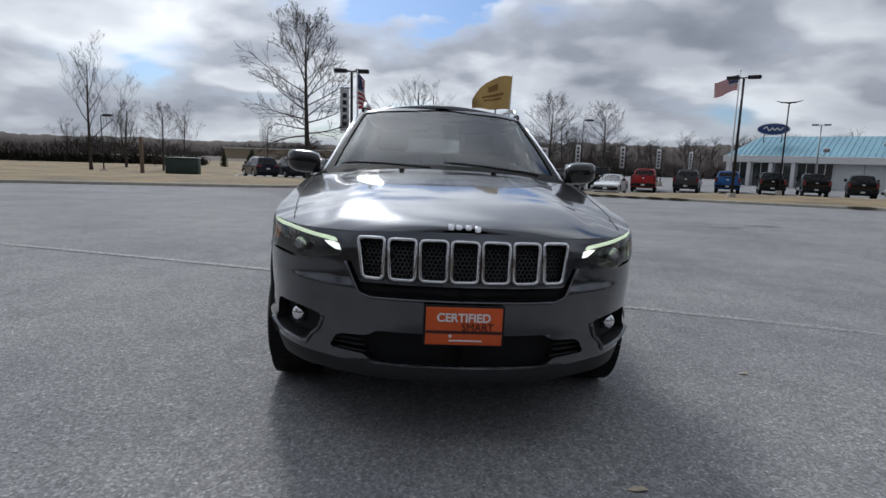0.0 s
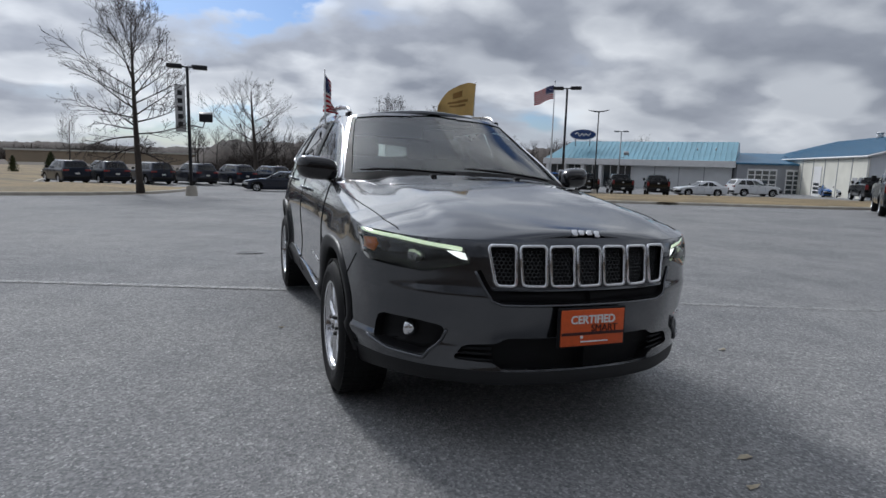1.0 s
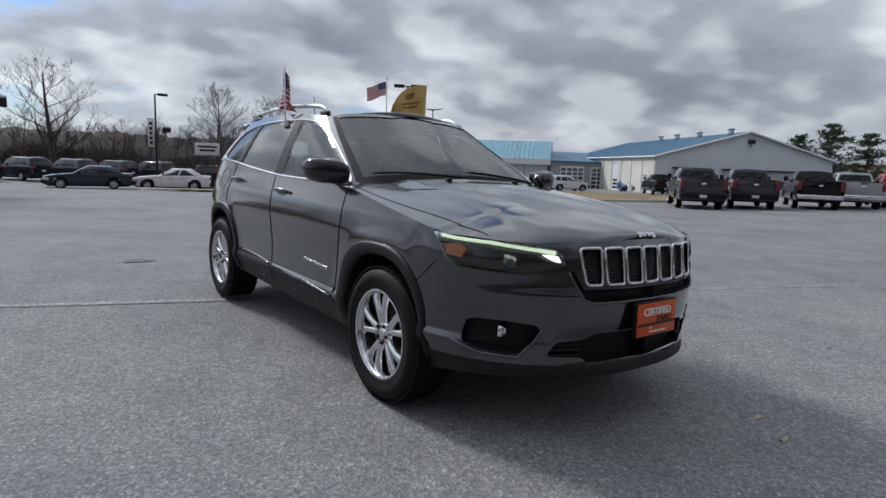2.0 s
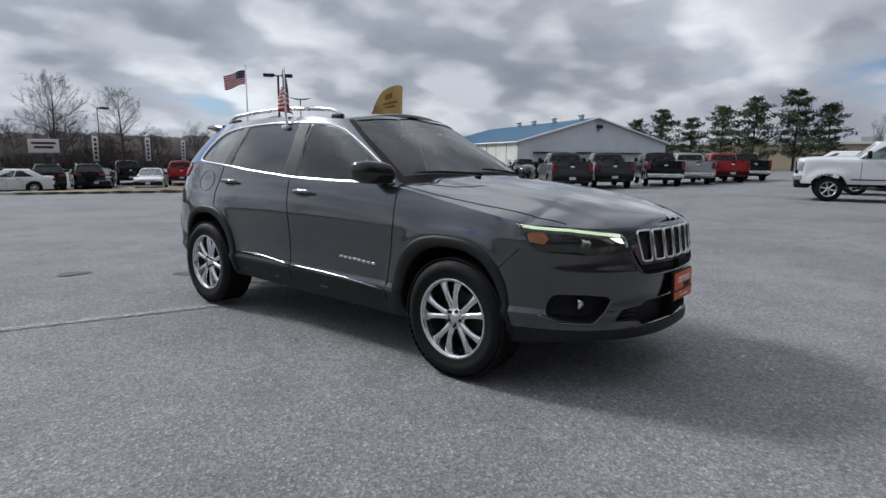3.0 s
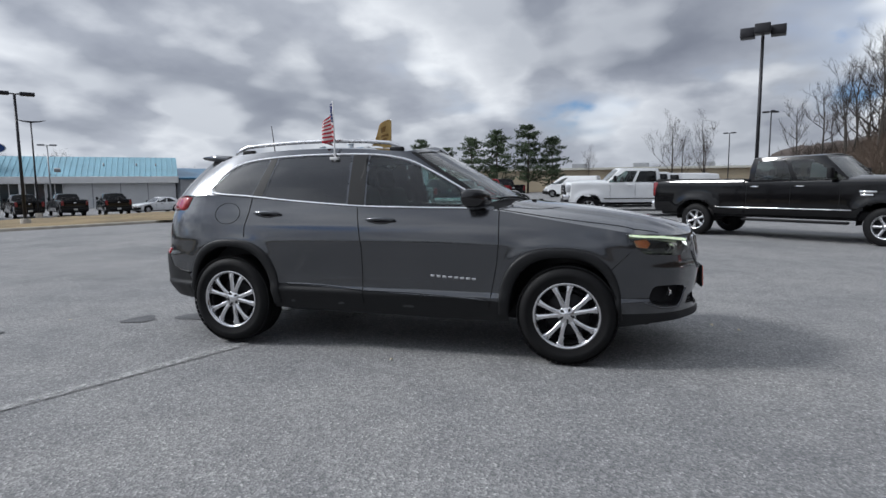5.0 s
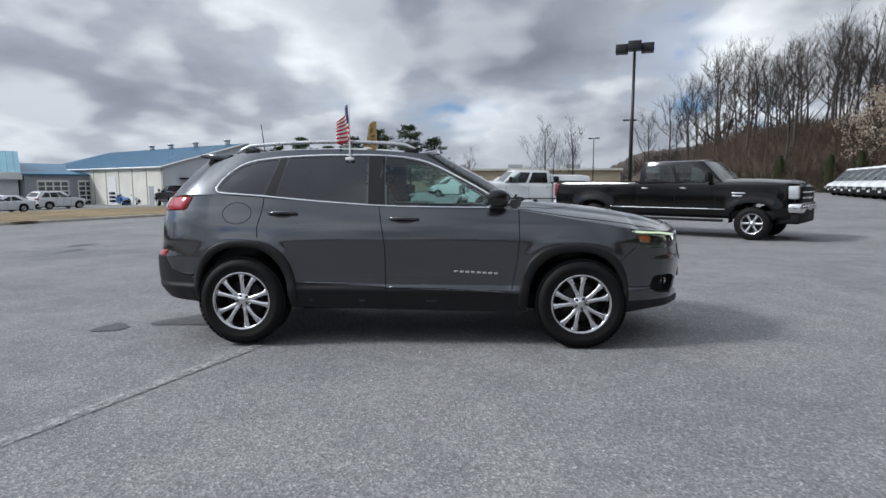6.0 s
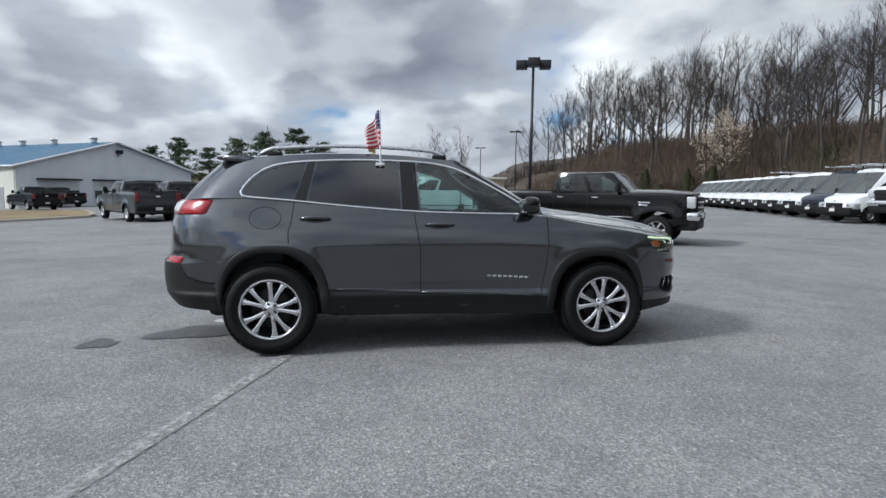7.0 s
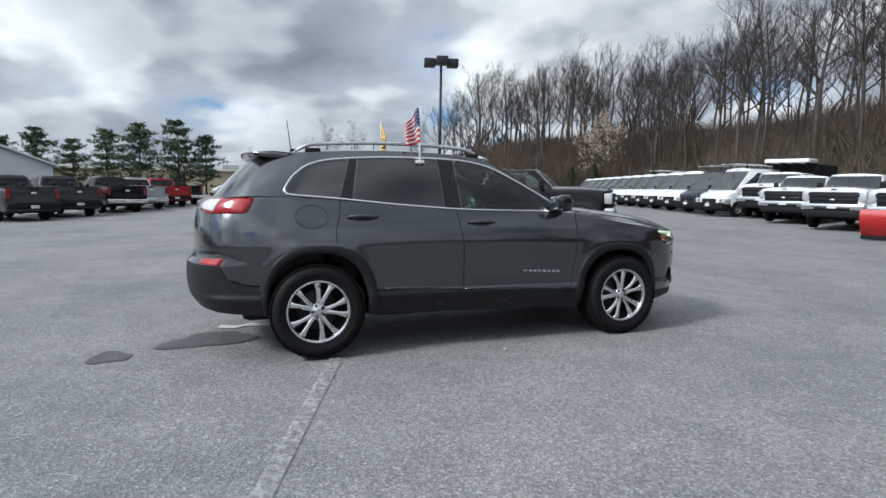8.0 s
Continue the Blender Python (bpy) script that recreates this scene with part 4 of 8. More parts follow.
win_q = rounded([(2.535, 1.202), (2.44, 1.496), (2.60, 1.478), (2.74, 1.436), (2.845, 1.36), (2.912, 1.272), (2.912, 1.24), (2.86, 1.224)], 0.03, 3)
scr = smooth_poly([(0.0, 0.045), (0.06, 0.04), (0.13, 0.035), (0.19, 0.03), (0.222, 0.06), (0.228, 0.3), (0.222, 0.7), (0.205, 0.93), (0.15, 0.95), (0.06, 0.955), (-0.06, 0.955), (-0.06, 0.045)], 4)
tailglass = smooth_poly([(1.06, 0.06), (0.97, 0.06), (0.90, 0.07), (0.865, 0.15), (0.86, 0.5), (0.875, 0.84), (0.91, 0.90), (0.97, 0.91), (1.06, 0.91)], 4)
ug, vg = np.meshgrid(np.linspace(0, 1, 300), np.linspace(0, 1, 40), indexing="ij")
wins = [UV(dense(w, 0.03)) for w in (win_f, win_r, win_q)]
cp, cf = cut_sheet(ug * 2.2, vg * 0.45, [w * (2.2, 0.45) for w in [*wins, scr, tailglass]])
cp = cp / (2.2, 0.45)
cvv = cabin(cp[:, 0], cp[:, 1])
piece("cabin_frame", welded(both(compact(cvv, cf["rest"]))), M_PAINT, SUV)


def cab_patch(poly, o, rings=5):
    p, f = ring_patch(poly, rings)
    return off(CAB, p[:, 0], p[:, 1], o).tolist(), f


for nm, w, m_ in (("front_window", wins[0], M_GLASS), ("rear_window", wins[1], M_PRIVACY), ("quarter_window", wins[2], M_PRIVACY)):
    a, b = sided(nm, cab_patch(w, -0.004), m_)
    a.visible_shadow = b.visible_shadow = False
bands = UV(dense([(1.55, 1.108), (1.575, 1.522), (1.70, 1.524), (1.685, 1.12)], 0.03))
sided("door_pillar", cab_patch(bands, 0.0025), M_CLAD)
bands = UV(dense([(2.44, 1.184), (2.372, 1.512), (2.43, 1.508), (2.53, 1.195)], 0.03))
sided("door_pillar", cab_patch(bands, 0.0025), M_CLAD)
dl = UV(dlo)
sided("window_trim", tube(off(CAB, dl[:, 0], dl[:, 1], 0.002).tolist(), 0.0095, 6, True, flat=0.8), M_CHROME, label="bright chrome trim round the side windows")


def mid_patch(o, n_u=26, n_v=14, u0=0.0, u1=0.2, v0=0.05, v1=0.95):
    u, v = np.meshgrid(np.linspace(u0, u1, n_u), np.linspace(v0, v1, n_v), indexing="ij")
    return off(CAB, u, v, o)


g = [r for r in np.swapaxes(mid_patch(-0.006, u0=0.001, u1=0.234, v0=0.02, v1=0.975), 0, 1)]
ws = piece("windscreen", welded(both(loft(g))), M_SCREEN, SUV)
ws.visible_shadow = False
g = [r for r in np.swapaxes(mid_patch(-0.006, u0=0.855, u1=0.999, v0=0.03, v1=0.94), 0, 1)]
tg = piece("tailgate_glass", welded(both(loft(g))), M_PRIVACY, SUV)
# dark band round the windscreen
u = np.linspace(0.001, 0.222, 40)
rows = [off(CAB, u, np.full(40, t), 0.002) for t in (-0.02, 0.05, 0.085)]
piece("scuttle", welded(both(loft(rows))), M_BLACK, SUV, "black scuttle panel under the windscreen")
rows = [off(CAB, np.array([a] * 30), np.linspace(0.03, 0.97, 30), 0.002) for a in (0.205, 0.230)]
sided("screen_surround", loft(rows), M_BLACK)
cowl_edge = [cabin(k, 0.02) for k in np.linspace(0, 0.24, 40)]
cow = [[(p[0], p[1] + 0.03, p[2] + 0.0) for p in cowl_edge], [(p[0], p[1] - 0.10, p[2] - 0.03) for p in cowl_edge], [(p[0], p[1] - 0.16, p[2] - 0.07) for p in cowl_edge]]
piece("cowl", welded(both(loft(cow))), M_BLACK, SUV)

# belt ledge between body and cabin, then the roof
bl = np.linspace(BODY.s_of_y(0.50), BODY.len, 160)
lo_pts = BODY(bl, suv_top(bl))
kk = np.array([np.argmin(np.hypot(base_l[:, 1] - p[1], 0.3 * (base_l[:, 0] - p[0]))) for p in lo_pts]) / (K - 1)
kk = np.maximum.accumulate(np.interp(np.linspace(0, 1, 160), np.linspace(0, 1, 160), kk))
kk = np.convolve(np.pad(kk, 6, "edge"), np.ones(13) / 13, "valid")
hi_pts = cabin(kk, np.zeros(160))
mid_pts = (lo_pts + hi_pts) / 2
mid_pts[:, 2] = np.maximum(lo_pts[:, 2], hi_pts[:, 2]) - 0.002
piece("shoulder", welded(both(loft([lo_pts, mid_pts, hi_pts]))), M_PAINT, SUV)
rows = []
for yk, t in enumerate(np.linspace(0, 1, 60)):
    i = t * (K - 1)
    p = np.array([np.interp(i, np.arange(K), top_l[:, c]) for c in range(3)])
    w = np.linspace(-1, 1, 41)
    crown = 0.045 * (1 - np.abs(w) ** 2.2) * np.clip(np.sin(t * math.pi) * 3, 0, 1) * 0.9
    rows.append(np.stack([w * p[0], np.full(41, p[1]), p[2] + crown], 1))
rows = [r for r in rows if r[-1, 0] > 0.02]
piece("roof", loft(rows), M_PAINT, SUV)
roof_rows = rows
# roof spoiler over the tailgate
sp_top = np.linspace(-0.62, 0.62, 31)
spr = []
for dy, dz in ((-0.16, 0.006), (-0.02, 0.016), (0.11, 0.004), (0.125, -0.008), (0.10, -0.022), (-0.06, -0.05)):
    spr.append([(x, 3.07 + dy + 0.03 * (1 - (x / 0.62) ** 2) - 0.05 * abs(x / 0.62) ** 4, 1.532 + dz + 0.02 * (1 - (x / 0.62) ** 2)) for x in sp_top])
spr.append(spr[0])
sv_, sf_ = loft(spr)
n_ = len(sp_top)
caps_ = [tuple(k * n_ for k in range(6)), tuple(k * n_ + n_ - 1 for k in reversed(range(6)))]
piece("roof_spoiler", (sv_, list(sf_) + caps_), M_PAINT, SUV)

# roof rails
ry = np.linspace(1.30, 2.84, 26)
def roof_z(y):
    return float(np.interp(y, [r[0][1] for r in roof_rows], [r[0][2] for r in roof_rows]))
rail = []
for k, y in enumerate(ry):
    t = k / 25
    lift = 0.052 * min(1, math.sin(t * math.pi) * 4) ** 0.7
    rail.append((0.575 + 0.012 * math.sin(t * math.pi), y, roof_z(y) + 0.012 + lift))
rails = sided("roof_rail", tube(rail, [0.008] + [0.014] * 24 + [0.008], 8, flat=1.1), M_SATIN, label="satin silver roof rail")
for y in (1.36, 2.05, 2.70):
    f_ = rbox(0.565, 0.598, y - 0.06, y + 0.06, roof_z(y) - 0.01, roof_z(y) + 0.034, 0.012)
    if y == 2.05:
        continue
    for r_, g_ in zip(rails, (f_, flipped(f_))):
        piece("rail_foot", g_, M_BLACK, r_)
mast = piece("aerial", tube([(0.0, 2.80, 1.585), (0.0, 2.815, 1.62), (0.0, 2.845, 1.86)], [0.012, 0.005, 0.003], 6), M_BLACK, SUV)
piece("aerial_base", moved(lathe([(0.0, 0.035), (0.018, 0.03), (0.03, 0.0)], 14, "z"), Matrix.Translation((0, 2.80, 1.585))), M_BLACK, mast)

# ---- front end ----
for k, q in enumerate(slots):
    for sgn in ((1,) if k == 0 else (1, -1)):
        c = 0.1262 * k
        pts = []
        for x, z in q:
            sx_ = abs(x)
            p = off(BODY, BODY.s_of_x(sx_), z, 0.004)
            pts.append((math.copysign(p[0], x) * 1.0, p[1], p[2]))
        ring = tube(pts, 0.0075, 6, True)
        back, bf = ring_patch(q, 2)
        bp = []
        for x, z in back:
            p = off(BODY, BODY.s_of_x(abs(x)), z, -0.03)
            bp.append((math.copysign(p[0], x), p[1], p[2]))
        # honeycomb bars in front of the backing
        bars = []
        for row, zz in enumerate(np.arange(0.748, 0.892, 0.016)):
            for xx in np.arange(c - 0.045 + 0.009 * (row % 2), c + 0.05, 0.018):
                if k == 3 and xx > c + 0.03 + (zz - 0.735) * 0.12:
                    continue
                hx = [(xx + 0.0095 * math.cos(a), zz + 0.0095 * math.sin(a)) for a in np.linspace(0.524, 2 * math.pi + 0.524, 6, endpoint=False)]
                pp = [off(BODY, BODY.s_of_x(abs(x)), z, -0.02) for x, z in hx]
                bars.append(tube([(math.copysign(p[0], h[0]), p[1], p[2]) for p, h in zip(pp, hx)], 0.0022, 3, True))
        geos = [ring, (bp, bf), join(*bars)]
        if sgn < 0:
            geos = [flipped(g_) for g_ in geos]
        slot = piece("grille_slot", geos[1], M_BLACK, SUV)
        piece("slot_frame", geos[0], M_CHROME, slot, "bright chrome slot frame")
        piece("honeycomb", geos[2], M_GLOSSBLACK, slot)
def recess(poly_sz, depth, name, material, label=""):
    """Walls and floor of a hollow behind an opening."""
    P = np.array(poly_sz, float)
    rim, deep = off(BODY, P[:, 0], P[:, 1], 0.0), off(BODY, P[:, 0], P[:, 1], -depth)
    side_ = loft([rim, deep], True)
    p, f = ring_patch(P, 3)
    return sided(name, join(side_, (off(BODY, p[:, 0], p[:, 1], -depth).tolist(), f)), material, SUV, label)


P = SX(np.clip(under, (0.0, 0), (9, 9)))
recess(P, 0.03, "grille_gap", M_BLACK)
P = low_out.copy()
P[:, 0] = np.maximum(P[:, 0], 0)
recess(P, 0.06, "lower_grille", M_BLACK, "black lower grille mouth")
for zz in (0.41, 0.435, 0.46):
    xs = np.linspace(0.40, 0.545, 8)
    sided("lower_slat", tube([tuple(off(BODY, BODY.s_of_x(x), zz, -0.02)) for x in xs], 0.006, 5), M_CLAD)
bump_lip = np.r_[SX([(0.0, 0.655), (0.38, 0.655), (0.425, 0.672), (0.48, 0.79)])]
sided("bumper_edge", bead(BODY, dense(bump_lip, 0.02, False), 0.006, 0.001, False, 6), M_PAINT)

# head lamps
recess(lamp_out, 0.05, "lamp_housing", M_GLOSSBLACK)
lens = sided("headlamp", patch(BODY, lamp_out, 0.002, 4, 0.006), M_LENS, label="dark headlamp with a lit pale strip")
strip_top = np.r_[SX([(0.53, 0.876), (0.60, 0.885), (0.68, 0.896), (0.76, 0.908)]), SY([(-0.50, 0.915), (-0.44, 0.921)])]
strip = dense(strip_top, 0.015, False)
for ln, g_ in zip(lens, (bead(BODY, strip, 0.0085, -0.012, False, 6), flipped(bead(BODY, strip, 0.0085, -0.012, False, 6)))):
    piece("daytime_strip", g_, M_LED, ln, "lit pale daytime strip")
corner = dense(SX([(0.508, 0.834), (0.518, 0.860), (0.545, 0.868), (0.585, 0.868), (0.56, 0.850), (0.53, 0.835)]), 0.012)
amber = dense(SY([(-0.46, 0.885), (-0.475, 0.84), (-0.55, 0.83), (-0.575, 0.865), (-0.55, 0.893)]), 0.012)
for sgn, ln in zip((1, -1), lens):
    for nm, poly, m_ in (("lamp_corner", corner, M_LED_HOT), ("side_marker", amber, M_AMBER)):
        g_ = patch(BODY, poly, -0.014, 3)
        piece(nm, g_ if sgn > 0 else flipped(g_), m_, ln)
    c = off(BODY, BODY.s_of_x(0.70), 0.835, -0.03)
    pj = moved(lathe([(0.0, -0.03), (0.014, -0.027), (0.022, -0.015), (0.026, 0.0), (0.03, 0.0), (0.03, 0.02)], 20, "x"), Matrix.Translation(c) @ Matrix.Rotation(radians(58), 4, "Z"))
    piece("projector", pj if sgn > 0 else flipped(pj), M_SATIN, ln)

# fog lamp pockets
recess(fog_out, 0.05, "fog_pocket", M_BLACK, "black fog lamp pocket")
sided("fog_trim", bead(BODY, dense(SX([(0.585, 0.535), (0.61, 0.462), (0.665, 0.405), (0.78, 0.415), (0.835, 0.455)]), 0.012, False), 0.012, 0.001, False, 6, 0.7), M_PAINT)
c = off(BODY, BODY.s_of_x(0.715), 0.512, -0.034)
fl = moved(join(lathe([(0.0, -0.018), (0.02, -0.016), (0.03, -0.006), (0.034, 0.0), (0.038, 0.0), (0.04, 0.02)], 22, "x")), Matrix.Translation(c) @ Matrix.Rotation(radians(55), 4, "Z"))
sided("fog_lamp", fl, M_CHROME, label="small round bright fog lamp")

# number board and badges
board = thing("dealer_board", LOT @ pose(0.014, -0.992, 0.565, -2), "orange dealer board with white and dark lettering in a black frame", "sign")
piece("frame", rbox(-0.165, 0.165, 0.0, 0.018, -0.085, 0.085, 0.006), M_BLACK, board)
piece("panel", rbox(-0.155, 0.155, -0.005, 0.004, -0.0765, 0.0765, 0.002), M_ORANGE, board)
piece("band", rbox(-0.154, 0.154, -0.0075, -0.004, -0.030, -0.018, 0.001), M_DARK_PRINT, board)


def words(text, size, material, m, parent=None, depth=0.0012, name="lettering", align="CENTER"):
    cu_ = bpy.data.curves.new(name, "FONT")
    cu_.body, cu_.size, cu_.extrude, cu_.align_x, cu_.align_y = text, size, depth, align, "CENTER"
    cu_.space_character = 0.98
    cu_.materials.append(material)
    ob = new(name, cu_)
    ob.parent = parent
    ob.matrix_basis = m
    return ob


words("CERTIFIED", 0.048, M_WHITE_PRINT, pose(-0.002, -0.0065, 0.034, 90), board).data.offset = 0.0012
words("SMART", 0.043, M_DARK_PRINT, pose(0.055, -0.0065, -0.004, 90), board)
piece("print_bar", rbox(-0.06, 0.075, -0.007, -0.004, -0.062, -0.056, 0.0), M_WHITE_PRINT, board)
piece("print_mark", moved(lathe([(0.0, -0.003), (0.007, -0.002), (0.007, 0.002)], 10, "x"), pose(-0.055, -0.0045, -0.040, 0, 0, 90)), M_WHITE_PRINT, board)

bx = (-0.060, -0.028, 0.010, 0.048)
for k, x in enumerate(bx):   # four plain raised shapes where the maker's badge sits
    p = off(BODY, BODY.s_of_x(abs(x)), 0.925, 0.0)
    h = (0.030, 0.024, 0.024, 0.030)[k]
    piece("badge_shape", moved(rbox(-0.012, 0.012, -0.005, 0.004, -h / 2, h / 2, 0.004), Matrix.Translation((x, -0.902, 0.953 - (0.006 if k == 3 else 0))) @ Matrix.Rotation(radians(-32), 4, "X")), M_CHROME, SUV)
for k in range(8):           # a row of plain raised bars for the door badge
    y = 0.665 + k * 0.045
    p = off(BODY, BODY.s_of_y(y), 0.588 + 0.002 * k, 0.002)
    g_ = moved(rbox(-0.002, 0.002, -0.016, 0.016, -0.008, 0.008, 0.0018), Matrix.Translation(p))
    sided("badge_bar", g_, M_SATIN)

# ---- tail ----
recess(tail_out, 0.03, "lamp_housing", M_BLACK)
tl = sided("tail_lamp", patch(BODY, tail_out, 0.006, 4, 0.008), M_RED, label="glossy red tail lamp with a pale inner part")
pale = np.r_[SX([(0.70, 1.088), (0.56, 1.098), (0.49, 1.11), (0.50, 1.152), (0.62, 1.172), (0.73, 1.176)], True)]
for sgn, ln in zip((1, -1), tl):
    g_ = patch(BODY, dense(pale, 0.015), 0.0165, 3)
    piece("lamp_insert", g_ if sgn > 0 else flipped(g_), M_WHITE_LENS, ln)
refl = dense(np.r_[SY([(3.40, 0.752), (3.40, 0.70)]), SX([(0.60, 0.708), (0.60, 0.745)], True)], 0.015)
sided("reflector", patch(BODY, refl, 0.004, 3, 0.003), M_RED)
sided("tail_crease", bead(BODY, dense(SY([(3.12, 0.556), (3.24, 0.572), (3.32, 0.603)]), 0.02, False), 0.006, 0.003, False, 6), M_CLAD)

# ---- mirrors ----
for sgn in (1, -1):
    bm = bmesh.new()
    bmesh.ops.create_uvsphere(bm, u_segments=28, v_segments=18, radius=1)
    for v in bm.verts:
        x, y, z = v.co
        sq = lambda q, e: math.copysign(abs(q) ** e, q)
        v.co = (sgn * (0.905 + 0.115 * sq(x, 0.62)), 0.655 + (0.085 if y < 0 else 0.06) * sq(y, 0.7) + 0.05 * x, 1.17 + 0.072 * sq(z, 0.65) + 0.012 * x)
    if sgn < 0:
        bmesh.ops.reverse_faces(bm, faces=bm.faces[:])
    mir = part("door_mirror", bm, M_GLOSSBLACK, SUV, "gloss black door mirror", True)
    g_ = rbox(0.82, 1.0, 0.712, 0.722, 1.115, 1.225, 0.004)
    piece("mirror_glass", g_ if sgn > 0 else flipped(g_), M_CHROME, mir)
    g_ = tube([(0.77, 0.70, 1.105), (0.82, 0.69, 1.11), (0.88, 0.675, 1.125)], [0.03, 0.026, 0.03], 10, flat=0.7)
    piece("mirror_stalk", g_ if sgn > 0 else flipped(g_), M_BLACK, mir)

# ---- wipers ----
def screen_at(x, v):
    p = cabin(np.linspace(0, 0.25, 120), np.full(120, v))
    k = np.abs(p[:, 0] - abs(x)).argmin()
    return (x, p[k, 1] - 0.02, p[k, 2] + 0.012)


for x0, x1, nm in ((-0.66, -0.10, "wiper"), (-0.02, 0.58, "wiper")):
    pts = [screen_at(x0 + (x1 - x0) * t, 0.10 - 0.075 * t ** 1.5) for t in np.linspace(0, 1, 12)]
    w = piece(nm, tube(pts, [0.006] + [0.011] * 10 + [0.014], 6, flat=0.7), M_BLACK, SUV)

# ---- cabin inside ----
def seat(x, y, w, parent, head=True, back_lean=18):
    s_ = piece("seat", rbox(x - w / 2, x + w / 2, y - 0.27, y + 0.25, 0.55, 0.75, 0.06, 3), M_SEAT, parent)
    piece("backrest", moved(rbox(-w / 2, w / 2, -0.07, 0.07, 0.0, 0.62, 0.055, 3), pose(x, y + 0.24, 0.68, -back_lean)), M_SEAT, s_)
    for hx in ((0,) if head else (-0.4, 0.4)):
        piece("headrest", moved(rbox(-0.13, 0.13, -0.05, 0.05, 0, 0.18, 0.045, 3), pose(x + hx, y + 0.45, 1.27, -back_lean)), M_SEAT, s_)


seat(-0.37, 1.35, 0.5, SUV)
seat(0.37, 1.35, 0.5, SUV)
seat(0.0, 2.25, 1.25, SUV, head=False)
piece("dashboard", rbox(-0.72, 0.72, 0.62, 0.98, 0.78, 1.085, 0.07, 3), M_CABIN, SUV)
piece("cabin_floor", rbox(-0.74, 0.74, 0.5, 3.2, 0.36, 0.5, 0.03), M_CABIN, SUV)
piece("parcel_shelf", rbox(-0.68, 0.68, 2.62, 3.25, 0.5, 1.02, 0.05), M_CABIN, SUV)
sw = moved(lathe([(0.185 + 0.015 * math.cos(t), 0.015 * math.sin(t)) for t in np.linspace(0, 2 * math.pi, 9)], 32, "x"), pose(0.37, 1.06, 1.0, 0, -28, 90))
piece("steering_wheel", join(sw, tube([(0.37, 0.95, 0.96), (0.37, 1.06, 1.0)], 0.05, 10)), M_CABIN, SUV)
piece("rear_view_mirror", moved(rbox(-0.12, 0.12, -0.015, 0.015, -0.035, 0.035, 0.014), pose(0, 1.02, 1.44, 10)), M_BLACK, SUV)
piece("headlining", rbox(-0.56, 0.56, 1.30, 3.0, 1.50, 1.53, 0.01), mat("grey_headlining", (0.3, 0.3, 0.29), 0.9), SUV)
piece("underbody", rbox(-0.60, 0.60, -0.62, 3.25, 0.24, 0.40, 0.06), M_BLACK, SUV)
piece("floor_pan", rbox(-0.80, 0.80, 0.44, 2.28, 0.27, 0.42, 0.04), M_BLACK, SUV)
piece("engine_bay_block", rbox(-0.42, 0.42, -0.72, 0.6, 0.3, 0.9, 0.08), M_BLACK, SUV)


